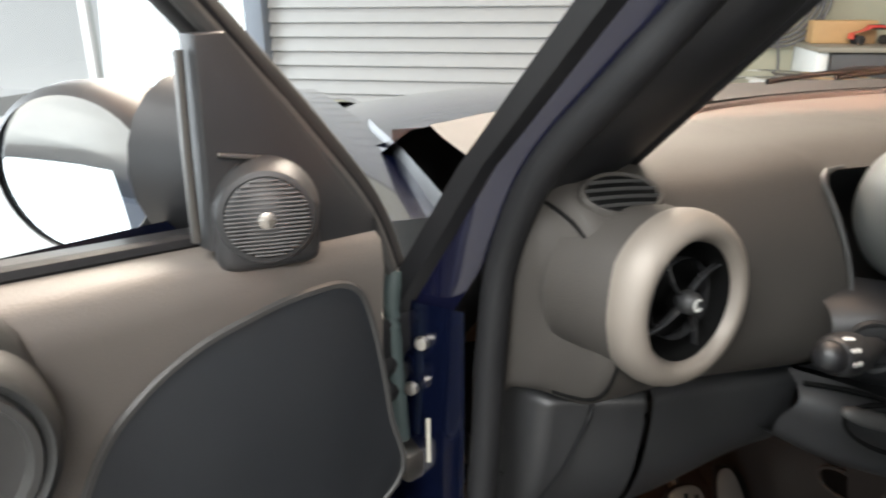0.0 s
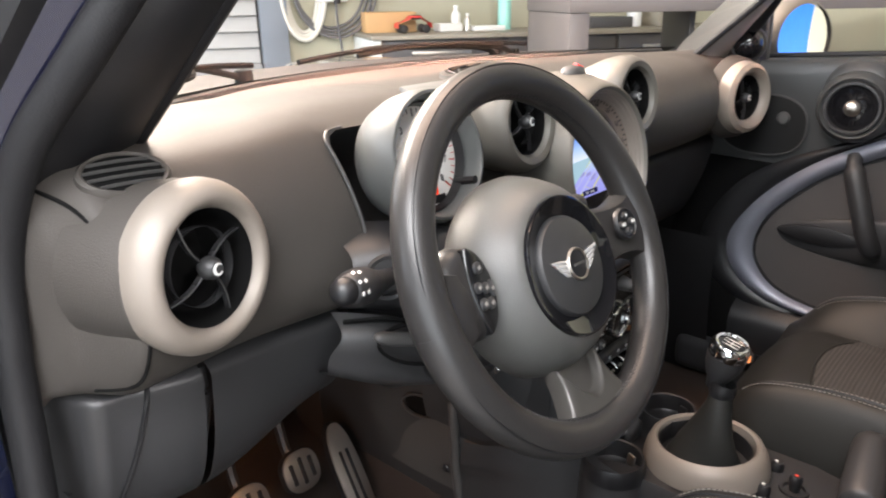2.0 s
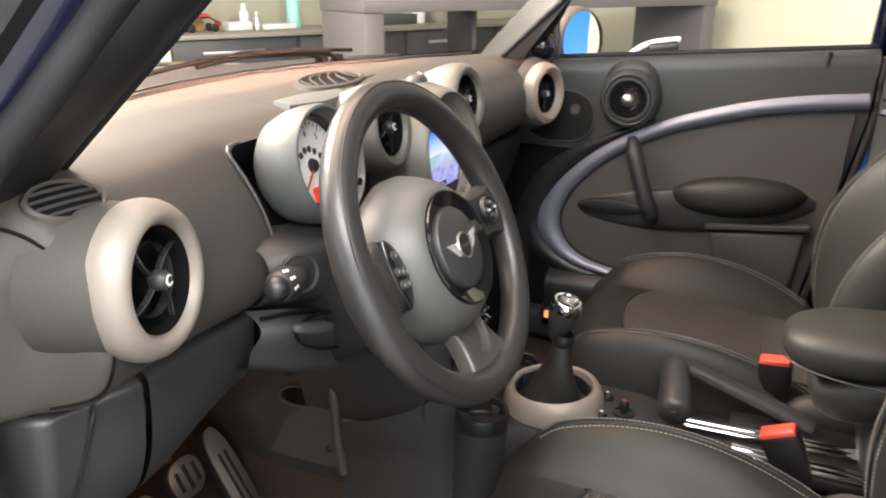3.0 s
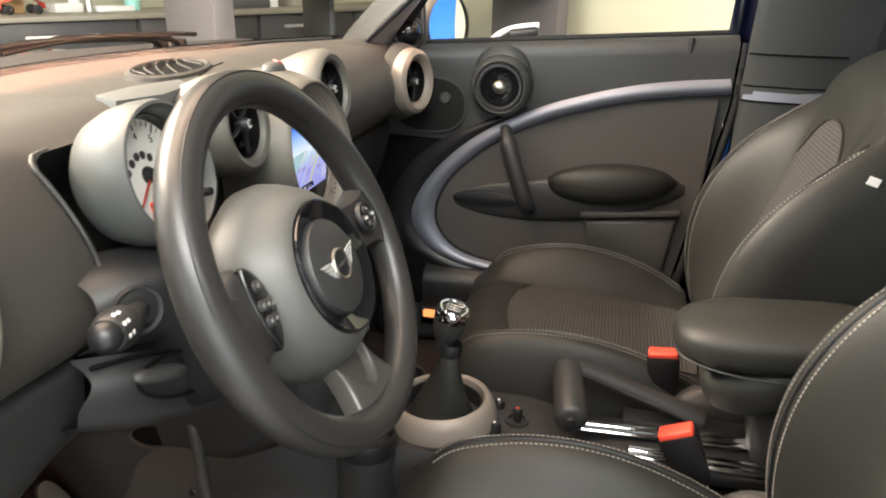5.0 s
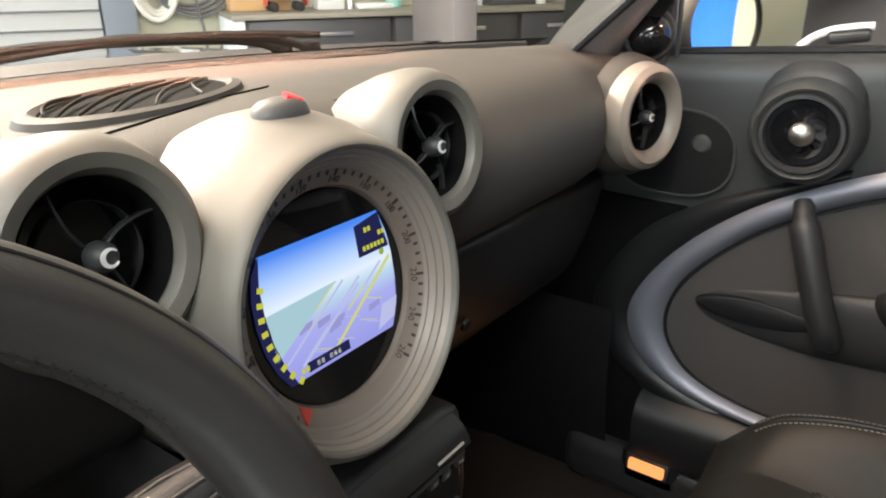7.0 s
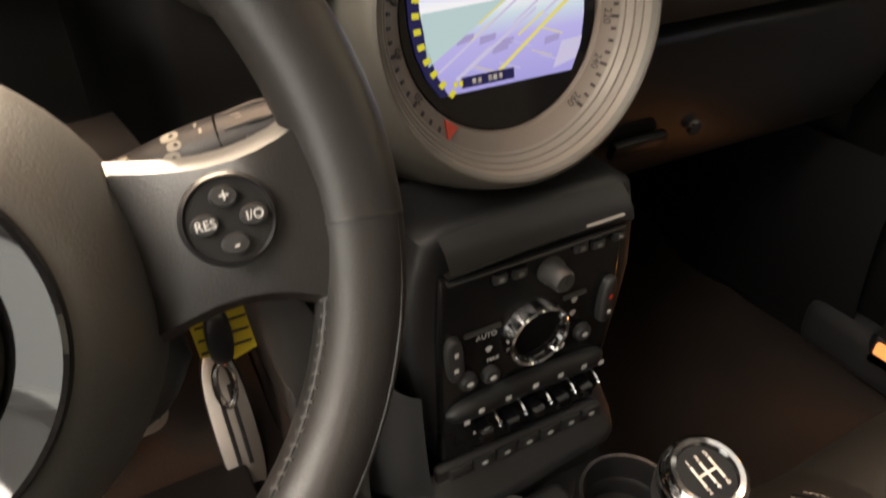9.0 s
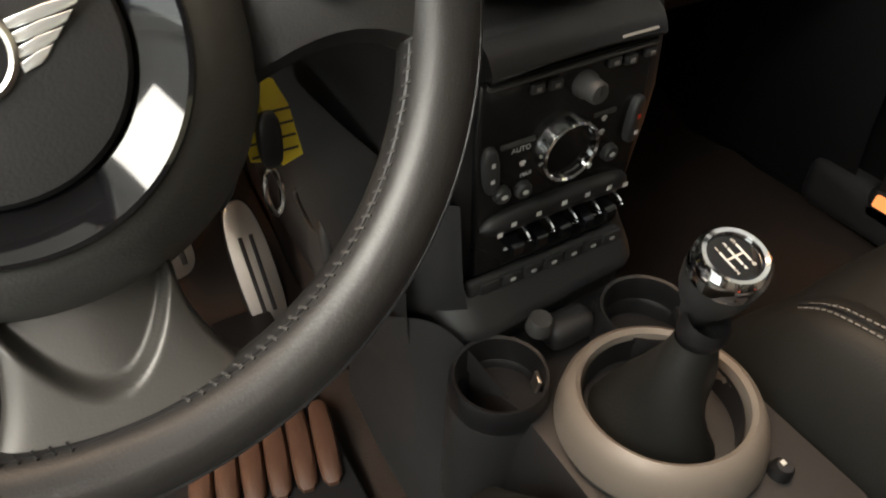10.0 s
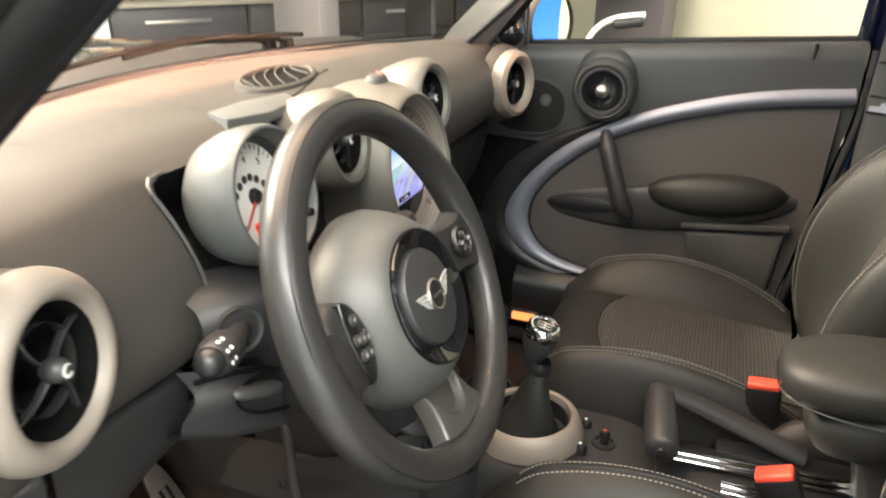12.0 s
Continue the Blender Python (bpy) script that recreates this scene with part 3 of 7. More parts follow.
for side, lab in ((1, "matte black"), (-1, "grey")):
    P = pillar(side)
    # lining darkened on the driver's side, lightened as lit on the passenger's
    inner = part("pillar_trim", mirrored(loft([[r[0], r[0].lerp(r[1], .33) + V(.006, -.012, 0), r[0].lerp(r[1], .66) + V(.002, -.012, 0), r[1]] for r in P]), side), BLACK if side > 0 else LITPILLAR, car, lab + " pillar lining")
    part("pillar_jamb", mirrored(loft([[r[1], r[1].lerp(r[2], .2) + V(.0, -.004, 0), r[1].lerp(r[2], .55)] for r in P]), side), JAMB, car, "dark blue painted door jamb")
    part("pillar_flange", mirrored(loft([[r[1].lerp(r[2], .55), r[1].lerp(r[2], .78) + V(.0, -.008, 0), r[2]] for r in P]), side), BLACK, car, "black pillar flange")
    part("pillar_outer", mirrored(loft([[r[2], r[3], r[0] + V(-.008, .012, 0)] for r in P]), side), BLACK, car, "black outer pillar cover")
    part("glass_seal", mirrored(tube([r[0] + V(0.002, .006, 0) for r in P], 0.007, 8), side), RUBBER, car)
    # door seal runs down the opening
    seal = spline([P[-1][1] + V(0, -.004, 0), P[16][1], P[12][1], P[10][1], P[8][1], V(-.712, .100, 1.02), V(-.721, .103, .94), V(-.727, .098, .84), V(-.738, .086, .70), V(-.75, .05, .52), V(-.752, -.08, .43), V(-.752, -.4, .41), V(-.752, -.9, .41)], 8)
    part("door_seal", mirrored(tube([p + V(-.004, -.006, 0) for p in seal], 0.0145, 10), side), RUBBER, car, "thick black rubber door seal")
    # inner cowl side below the pillar, jamb post, sill and B pillar
    part("cowl_side", mirrored(loft([[V(-.69, .80, z), V(-.70, .50, z), V(-.715, .30, z), V(-.725, .17 - max(0, .62 - z) * .6, z), V(-.735, .15 - max(0, .62 - z) * .6, z)] for z in frange(.30, 1.03, 8)]), side), BLACK, car)
    part("jamb_post", mirrored(loft([[V(-.74, .13 - max(0, .62 - z) * .5, z), V(-.775, .165, z), V(-.79, .25, z), V(-.85, .27, z), V(-.86, .5, z)] for z in frange(.35, .955, 8)]), side), PAINT, car, "glossy dark blue jamb between the hinges")
    part("sill", mirrored(box(0.12, 1.5, 0.20, at(-.80, -.55, .32), 0.03, 3), side), PAINT, car)
    part("sill_trim", mirrored(box(0.10, 1.35, 0.09, at(-.715, -.55, .375), 0.025, 3), side), PLASTIC, car, "black plastic sill strip")
    part("b_pillar_trim", mirrored(loft([[V(.697 - .30 * max(0, z - 1.0) ** 1.2, -.679, z), V(.690 - .30 * max(0, z - 1.0) ** 1.2, -.681, z), V(.678 - .30 * max(0, z - 1.0) ** 1.2, -.700, z), V(.665 - .30 * max(0, z - 1.0) ** 1.2, -.78, z), V(.668 - .30 * max(0, z - 1.0) ** 1.2, -.96, z), V(.70 - .30 * max(0, z - 1.0) ** 1.2, -1.02, z)] for z in frange(.40, 1.56, 14)]), -side), DOORGREY, car, "grey-black centre pillar lining", sharp=60)
    part("b_pillar_jamb", mirrored(loft([[V(.70 - .30 * max(0, z - 1.0) ** 1.2, -.695, z), V(.70 - .30 * max(0, z - 1.0) ** 1.2, -.677, z), V(.80 - .30 * max(0, z - 1.0) ** 1.2, -.677, z), V(.80 - .32 * max(0, z - 1.0) ** 1.2, -.70, z), V(.80 - .32 * max(0, z - 1.0) ** 1.2, -.9, z)] for z in frange(.40, 1.56, 14)]), -side), JAMB, car, "dark blue painted centre pillar")
    for z in (1.083, 1.018, .987):
        x = -.30 * max(0, z - 1.0) ** 1.2
        part("lining_seam", mirrored(tube(spline([V(x + .688, -.682, z), V(x + .677, -.700, z), V(x + .6640, -.78, z), V(x + .6645, -.86, z)], 6), .0022, 6), -side), VOID, car)
    part("lining_strip", mirrored(loft([[V(.686, -.6835, z), V(.674, -.702, z), V(.6615, -.78, z), V(.662, -.86, z)] for z in (.989, 1.003, 1.016)]), -side), TRIM, car, "dark satin metal strip on the pillar lining")
    part("rear_quarter", mirrored(loft([[V(.72, -.87, z), V(.74, -1.5, z), V(.70, -2.2, z)] for z in frange(.40, 1.08, 4)]), -side), PLASTIC2, car)
    part("front_wing", mirrored(loft([[V(-.69 - .20 * math.sin(min(1, a) * math.pi / 2), y, 1.0 + .035 * (1 - (y - .9) ** 2) - .45 * max(0, a - .35) ** 1.5 - .02) for a in frange(0, 1.3, 8)] for y in frange(.28, 1.55, 10)]), side), PAINT, car, "dark blue front wing")
    part("wheel_arch", mirrored(loft([[V(-.90, .95 + r * math.cos(a), .38 + r * math.sin(a)) for r in (.33, .40)] for a in frange(0.0, math.pi, 16)]), side), BLACK, car)
    wheel = part("wheel", mirrored(lathe([(0.20, .09), (.28, .10), (.325, .07), (.33, 0), (.325, -.07), (.28, -.10), (.2, -.09)], at(-.80, .95, .33, 0, 90), 40), side), RUBBER, car)
    part("rim", mirrored(lathe([(0.0, .03), (.06, .03), (.19, .05), (.2, .09)], at(-.80, .95, .33, 0, -90), 30), side), STEEL, wheel)
    wheel = part("wheel", mirrored(lathe([(0.20, .09), (.28, .10), (.325, .07), (.33, 0), (.325, -.07), (.28, -.10), (.2, -.09)], at(-.80, -1.63, .33, 0, 90), 40), side), RUBBER, car)
    part("rim", mirrored(lathe([(0.0, .03), (.06, .03), (.19, .05), (.2, .09)], at(-.80, -1.63, .33, 0, -90), 30), side), STEEL, wheel)

part("bonnet", loft([[V(x, y, 1.075 + .02 * (1 - (x / .78) ** 2) - .12 * max(0, y - .75) ** 1.6 - .05 * (abs(x) / .78) ** 4 - .03) for x in frange(-.77, .77, 18)] for y in frange(.64, 1.65, 14)]), PAINT, car, "glossy dark blue bonnet with bright reflections")
part("front_end", loft([[V(x * (1 - .12 * k), 1.65 + .10 * math.sin(k * 1.6), .93 - .72 * k) for x in frange(-.80, .80, 10)] for k in frange(0, 1, 6)]), PAINT, car)
for s in (-1, 1):
    part("headlight", lathe([(0, .05), (.05, .045), (.09, .02), (.10, 0), (.105, -.04)], at(s * .62, 1.60, .88, -70), 28), CHROME, car)
part("scuttle", loft([[V(x, .50 - .55 * x * x + d, 1.055 + h) for x in frange(-.68, .68, 16)] for d, h in ((-.05, .035), (0, .012), (.06, .008), (.14, .012), (.20, .018))]), RUBBER, car, "black plastic cowl below the windscreen")
for s in (-1, 1):
    part("cowl_corner", loft([[V(s * x, (.70 - .55 * x * x) * (1 - k) + .65 * k, 1.072 * (1 - k) + (1.057 - .10 * (x / .78) ** 4 + .02 * (1 - (x / .78) ** 2)) * k) for k in frange(0, 1, 5)] for x in frange(.30, .715, 10)]), PAINT, car, "dark blue corner between cowl and wing")
part("roof", loft([[V(x * w, y, 1.575 - .05 * abs(x) ** 4 - .03 * max(0, -y - 1.5)) for x in frange(-1, 1, 14)] for y, w in ((-.42, .56), (-.8, .60), (-1.4, .61), (-2.1, .58))]), PAINT, car, "glossy dark blue roof")
part("headliner", loft([[V(x, y, 1.535 - .06 * (x / .55) ** 4) for x in frange(-.55, .55, 10)] for y in (-.44, -.8, -1.4, -2.1)]), HEADLINER, car, "light grey roof lining")
part("tailgate", loft([[V(x, -2.30 - .06 * math.sin(k * 3.1), 1.06 - .68 * k) for x in frange(-.74, .74, 10)] for k in frange(0, 1, 6)]), PAINT, car, "dark blue tailgate")
rear_glass = part("rear_window", loft([[V(x * (.56 + .12 * k), -2.09 - .20 * k, 1.53 - .47 * k) for x in frange(-1, 1, 10)] for k in frange(0, 1, 5)]), GLASS, car)
rear_glass.visible_shadow = False
for s in (-1, 1):
    part("cant_rail", tube(spline([V(s * .555, -.36, 1.535), V(s * .60, -.8, 1.535), V(s * .61, -1.4, 1.53), V(s * .585, -2.05, 1.50)], 6), .028, 10), PAINT, car)
    part("rear_pillar", loft([[V(s * (.60 + .13 * k), -1.92 - .12 * k + d, 1.52 - .45 * k) for d in (0.12, -.02, -.16)] for k in frange(0, 1, 5)]), BLACK, car, "black rear pillar")
    part("rear_wing", loft([[V(s * (.74 + .08 * math.sin(k * 2.4)), y, 1.07 - .72 * k) for y in frange(-.90, -2.28, 10)] for k in frange(0, 1, 6)]), PAINT, car, "dark blue rear side panel")
    qw = part("rear_side_window", loft([[V(s * (.62 + .12 * k), y - .08 * k * (y + 1.4), 1.50 - .43 * k) for y in frange(-.92, -1.84, 6)] for k in frange(0, 1, 4)]), GLASS, car)
    qw.visible_shadow = False
    part("tail_lamp", box(.09, .03, .20, at(s * .66, -2.345, .92), .02, 3), REDTOY, car)
part("rear_bumper", cushion_bm(1.56, .22, .26, at(0, -2.33, .42), 5.0), PAINT, car)
part("floor_pan", box(1.46, 3.2, 0.04, at(0, -.7, .285)), CARPET, car)
part("firewall", loft([[V(x, .62 - .3 * max(0, .48 - z), z) for x in frange(-.69, .69, 4)] for z in frange(.28, 1.04, 8)]), BLACK, car)
windscreen = part("windscreen", loft([[V(x, .447 - .62 * x * x - k * .93 + .10 * k * k, 1.070 + .47 * k) for x in frange(-.62 + .06 * k, .62 - .06 * k, 16)] for k in frange(0, 1, 8)]), GLASS, car, "clear windscreen glass")
windscreen.visible_shadow = False
part("windscreen_seal", tube([V(x, .441 - .62 * x * x, 1.082) for x in frange(-.62, .62, 30)], 0.008, 8), RUBBER, car)


def wiper(x0, x1, name="wiper"):
    arm = [V(x0, .585 - .5 * x0 * x0, 1.075), V(x0 + .10 * (1 if x1 > x0 else -1), .56 - .5 * x0 * x0, 1.100), V((x0 * .45 + x1 * .55), .535 - .52 * x1 * x1, 1.108), V(x0 * .3 + x1 * .7, .525 - .55 * x1 * x1, 1.108)]
    w = part(name, tube(spline(arm, 6), 0.0055, 8), WIPER, car, "black wiper parked at the foot of the glass")
    part("blade", tube(spline([V(x0 + (x1 - x0) * t, .505 - .60 * (x0 + (x1 - x0) * t) ** 2, 1.10 + .012 * math.sin(t * math.pi)) for t in frange(.12, 1.0, 8)], 4), 0.0045, 8), WIPER, w)
    part("pivot", lathe([(0, .03), (.014, .028), (.018, .0), (0, 0)], at(x0, .585 - .5 * x0 * x0, 1.06), 16), WIPER, w)


wiper(.42, -.12)
wiper(-.18, -.56)
wiper(.46, .02)

# driver's jamb hardware
part("check_strap", tube(spline([V(-.755, .20, .772), V(-.79, .185, .777), V(-.84, .180, .782), V(-.88, .160, .784)], 4), 0.010, 8, flat=0.5), STEEL, car, "steel door check strap")
part("strap_bracket", box(.05, .03, .034, at(-.775, .178, .776, 0, 0, 25), .006), STEEL, car)
for z in (.918, .60):
    h = part("hinge", box(0.050, 0.040, 0.046, at(-.800, .192, z, 0, 0, 30), 0.006), BLACK, car)
    part("hinge_pin", lathe([(0, .035), (.009, .035), (.009, -.035), (0, -.035)], at(-.818, .185, z), 12), STEEL, h)
part("wiring_tube", tube(spline([V(-.792, .180, .985), V(-.797, .176, .95), V(-.795, .176, .88), V(-.790, .180, .80)], 6), .0085, 10), TUBEGREEN, car, "grey-green wiring tube")
for x, y, z in ((-.822, .178, .935), (-.815, .176, .862), (-.782, .165, .865), (-.772, .160, .915), (-.785, .172, .71)):
    part("jamb_bolt", lathe([(0, .006), (.006, .0055), (.0075, 0)], Matrix.Translation((x, y, z)) @ pose(0, 0, 0, 90, 0, -35), 10), STEEL, car)
part("jamb_label", loft([[V(-.770 + .026 * a, .158 - .012 * a, .832 - .052 * k + .004 * a) for a in frange(0, 1, 4)] for k in frange(0, 1, 4)]), STICKER, car, "cream paper sticker")
for z in (.87, .90):
    part("wiring_sleeve", tube(spline([V(-.785, .20, z), V(-.81, .17, z - .01), V(-.84, .17, z)], 5), 0.012, 10), RUBBER, car)

# ---- doors: built closed on the passenger's side, the driver's is its mirror, swung open on its hinge ----
HINGE = V(-.783, .247, 0)
OPEN = Matrix.Translation(HINGE) @ pose(0, 0, 0, 0, 0, -61) @ Matrix.Translation(-HINGE)


def sill_z(y):
    return 1.066 - .064 * (y - .02)


def build_door(side, label):
    d = new("car_door")
    d.empty_display_size = 0.05
    d.parent = car
    d.matrix_parent_inverse = car.matrix_basis.inverted()
    d["label"] = label

    def put(name, bm, m, parent=None, lab="", sharp=38):
        if side < 0:
            bm.transform(OPEN @ Matrix.Diagonal((-1, 1, 1, 1)))
        return part(name, bm, m, d, lab, sharp)

    low = .020 if side < 0 else 0.0
    # band that parts the smooth shoulder from the cloth field: its outer and its inner edge
    outer = spline([V(.700, y, z) for y, z in ((-.70, 1.034), (-.644, 1.027), (-.556, 1.019), (-.459, 1.004), (-.359, .979), (-.255, .944), (-.145, .889), (-.065, .829), (-.004, .762), (.033, .695), (.034, .640), (.000, .587), (-.054, .556), (-.125, .540), (-.194, .534), (-.30, .530))], 6)
    arc = spline([V(.700, y, z) for y, z in ((-.70, .998), (-.653, .991), (-.562, .982), (-.464, .967), (-.363, .942), (-.257, .906), (-.155, .852), (-.092, .800), (-.047, .748), (-.024, .695), (-.026, .645), (-.056, .601), (-.096, .577), (-.148, .563), (-.200, .556), (-.30, .550))], 6)

    def slant(y, z):
        """The rear edge leans forwards towards its foot."""
        return y + .16 * max(0.0, .98 - z) * max(0.0, min(1.0, (-y - .35) / .31))

    def panel_x(y, z):
        s = max(0.0, min(1.0, (1.0 - z) / .25))
        return .703 + .014 * s + .01 * max(0, (z - 1.03) / .05)

    ys, zs = frange(.17, -.665, 40), frange(.40, 1.0, 30)
    rows = []
    for y in ys:
        top = sill_z(y) - low
        yy = y
        row = [V(.78, y, top + .002), V(.745, y, top + .004), V(.715, y, top + .002), V(.704, y, top - .006), V(.701, y, top - .03)]
        row += [V(panel_x(y, z), slant(y, z), z) for z in [top - .06 - (top - .06 - .40) * k / 22 for k in range(23)]]
        row += [V(.78, slant(y, .40), .40)]
        rows.append(row)
    # same panel on both doors; the open one is coloured as lit
    put("panel", loft(rows), DOORGREY if side > 0 else LITDOOR, lab="charcoal grained plastic door panel", sharp=50)
    put("rear_edge", loft([[V(.70, slant(-.665, z), z), V(.715, slant(-.672, z), z), V(.80, -.672, z)] for z in frange(.40, sill_z(-.66), 10)]), PAINT)
    put("rear_seal", tube([V(.701, slant(-.672, z) - .006, z) for z in frange(.40, sill_z(-.66) - .01, 14)], .0085, 10), RUBBER, lab="black rubber door seal")
    put("front_edge", loft([[V(.71, .17, z), V(.735, .19, z), V(.80, .20, z), V(.83, .20, z)] for z in frange(.40, 1.05, 6)]), RUBBER if side < 0 else PAINT)
    put("outer_skin", loft([[V(.83 + .05 * math.sin((z - .4) / .65 * math.pi), y, z) for z in frange(.40, 1.05, 8)] for y in frange(.20, -.68, 8)]), PAINT, lab="dark blue painted outer skin")
    put("sill_rubber", tube([V(.757, y, sill_z(y) + .006 - low) for y in frange(.06, -.66, 20)], 0.009, 8, flat=.8), RUBBER)
    put("belt_cover", loft([[V(.757, y, sill_z(y) + .004 - low), V(.79, y, sill_z(y) + .008 - low), V(.835, y, 1.05 - low)] for y in frange(.19, -.67, 12)]), BLACK)
    # cloth field inside the arc, sunk a little
    field = [(p.y, p.z) for p in arc if p.y > -.657][1:] + [(-.30, .50), (-.582, .50), (-.600, .60), (-.633, .80)]
    c = Matrix(((0, 0, -1, .7005), (1, 0, 0, 0), (0, 1, 0, 0), (0, 0, 0, 1)))
    put("cloth_field", slab(field, .006, c, 0.0), CLOTH, lab="brown-grey cloth insert framed by the trim arc")
    band = [(p, q) for p, q in zip(outer, arc) if q.y > -.668]
    put("trim_arc", loft([[p.lerp(q, t) + V(.004 - .021 * math.sin(math.pi * min(1, t * .86 + .14)) ** .75, 0, 0) for t in frange(0, 1, 10)] for p, q in band]), TRIM, lab="broad dark satin metal arc", sharp=80)
    put("arc_groove", tube([q + V(-.001, 0, 0) for p, q in band], .0028, 6, up=(1, 0, 0)), BLACK)
    rim_out = spline([V(.700, y, z) for y, z in ((-.235, .946), (-.150, .912), (-.060, .872), (.016, .822), (.068, .758), (.098, .690), (.096, .632), (.066, .578), (-.005, .534), (-.085, .512), (-.19, .500))], 6)
    rim_in = spline([V(.700, y, z) for y, z in ((-.235, .936), (-.165, .901), (-.098, .856), (-.030, .793), (.012, .735), (.034, .683), (.034, .640), (.005, .590), (-.054, .556), (-.125, .540), (-.194, .534))], 6)
    put("arc_rim", loft([[p.lerp(q, t) + V(.002 - .013 * math.sin(math.pi * (t * .9 + .05)) ** .6, 0, 0) for t in frange(0, 1, 8)] for p, q in zip(rim_out, rim_in)]), BLACK, lab="black rim round the metal arc", sharp=80)
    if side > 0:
        # added near-black sheet that darkens the unlit foot of this door
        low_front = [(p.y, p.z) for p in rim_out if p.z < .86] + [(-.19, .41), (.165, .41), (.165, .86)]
        put("lower_shade", slab(low_front, .012, Matrix(((0, 0, -1, .6995), (1, 0, 0, 0), (0, 1, 0, 0), (0, 0, 0, 1))), .002), VOID, lab="near-black sheet for the shade ahead of the arc")
    # dark oval grille ahead of the pod
    OV = Matrix(((0, 0, -1, .700), (1, 0, 0, 0), (0, 1, 0, 0), (0, 0, 0, 1)))
    oval = (.130, .104, .040, .914) if side < 0 else (.088, .063, -.002, .938)
    shape = ellipse(oval[0], oval[1], 48, oval[2], oval[3], 2.5)
    if side < 0:
        shape = [(p.x, p.y) for p in spline([V(-.120, .80, 0), V(-.112, .88, 0), V(-.084, .942, 0), V(-.05, .974, 0), V(-.011, .993, 0), V(.031, 1.002, 0), V(.082, 1.007, 0), V(.128, 1.001, 0), V(.150, .965, 0), V(.168, .86, 0), V(.172, .78, 0), V(.02, .74, 0)], 5, True)]
    og = put("front_grille", slab(shape, .008, OV @ at(0, 0, .003), .003), GRILLE if side > 0 else FIELD, lab="dark oval speaker grille" if side > 0 else "dark smooth lower field with a curved edge")
    put("grille_rim", tube([V(.6985, y, z) for y, z in shape], .0022 if side > 0 else .0036, 6, True, up=(1, 0, 0)), PLASTIC2, og)
    if side > 0:
        put("grille_disc", lathe([(0, .006), (.010, .005), (.014, .001)], Matrix.Translation((.697, -.043, .955)) @ pose(0, 0, 0, 0, -90, 0), 24), PLASTIC2, og)
    # round speaker pod
    S = Matrix.Translation((.70, -.173, .991)) @ pose(0, 0, 0, 0, -90, 0) @ Matrix.Diagonal((.92, .92, 1, 1))
    pod = put("speaker_pod", lathe([(.078, -.01), (.074, .020), (.068, .036), (.062, .040), (.057, .036), (.055, .026)], S, 48), DOORGREY, lab="round door speaker in a raised pod")
    put("pod_hood", cushion_bm(.062, .134, .150, at(.708, -.173, 1.003), 2.4), DOORGREY, pod)
    put("speaker_ring", lathe([(.057, .032), (.054, .042), (.049, .042), (.047, .034), (.044, .028)], S, 48), PLASTIC if side > 0 else PLASTIC2, pod)
    put("speaker_cone", lathe([(.047, .034), (.036, .033), (.020, .036), (0, .037)], S, 40), GLOSS if side > 0 else PLASTIC2, pod, "dark speaker face")
    if side > 0:
        put("speaker_dome", lathe([(0, .046), (.008, .0445), (.015, .040), (.017, .036)], S, 28), STEEL, pod, "small bright dome")
    # pull handle, recess, armrest, pocket
    put("pull_handle", tube(spline([V(.690, -.188, .895), V(.668, -.196, .872), V(.655, -.215, .82), V(.652, -.238, .755), V(.664, -.25, .722), V(.690, -.252, .705)], 6), [.014] * 6 + [.0190] * 19 + [.014] * 6, 14), PLASTIC, lab="upright grab handle")
    pod_rows, pad = [], []
    for k in frange(0, 1, 26):
        y = -.048 - .550 * k
        w = max(.02, math.sin(min(1, k * .97 + .015) * math.pi) ** .5)
        zc, hh = .712 + .066 * k - .012 * math.sin(k * math.pi), .050 * w + .008 * k * w
        pod_rows.append([V(.706 - (.014 + .020 * k) * w * max(0, math.sin(a)) ** .55, y, zc - hh * math.cos(a)) for a in frange(0, math.pi, 14)])
    put("handle_pod", loft(pod_rows), PLASTIC, lab="long lens-shaped moulding behind the grab handle", sharp=70)
    put("recess_cup", slab(ellipse(.085, .020, 36, -.15, .722, 1.8), .008, Matrix(((0, 0, -1, .6865), (1, 0, 0, 0), (0, 1, 0, 0), (0, 0, 0, 1))), .004), BLACK)
    for k in frange(0, 1, 18):
        y = -.292 - .298 * k
        w = max(.02, math.sin(min(1, k * 1.02 + .02) * math.pi) ** .42)
        zc = .770 + .020 * k
        pad.append([V(.706 - .052 * w * max(0, math.sin(a)) ** .6, y, zc - .048 * w * math.cos(a)) for a in frange(0, math.pi, 12)])
    put("armrest", loft(pad), LEATHER, lab="padded black armrest")
    pk = [(-.382, .690), (-.588, .713), (-.574, .56), (-.50, .545), (-.42, .56), (-.396, .63)]
    OP = Matrix(((0, 0, -1, .684), (1, 0, 0, 0), (0, 1, 0, 0), (0, 0, 0, 1)))
    put("pocket", slab(pk, .03, OP, .012, 3), PLASTIC2, lab="moulded door pocket")
    put("pocket_ledge", slab([(-.374, .698), (-.592, .719), (-.592, .733), (-.374, .712)], .026, OP @ at(0, 0, .006), .004), PLASTIC2)
    put("lower_bin", loft([[V(.712, y, .545), V(.670, y, .525), V(.655, y, .50), V(.66, y, .43), V(.70, y, .40)] for y in frange(.0, -.62, 10)]), BLACK)
    put("lock_pin", lathe([(0, .022), (.006, .022), (.0075, .016), (.006, 0), (.006, -.01)], at(.706, -.57, sill_z(-.57) - .018 - low), 12), BLACK)
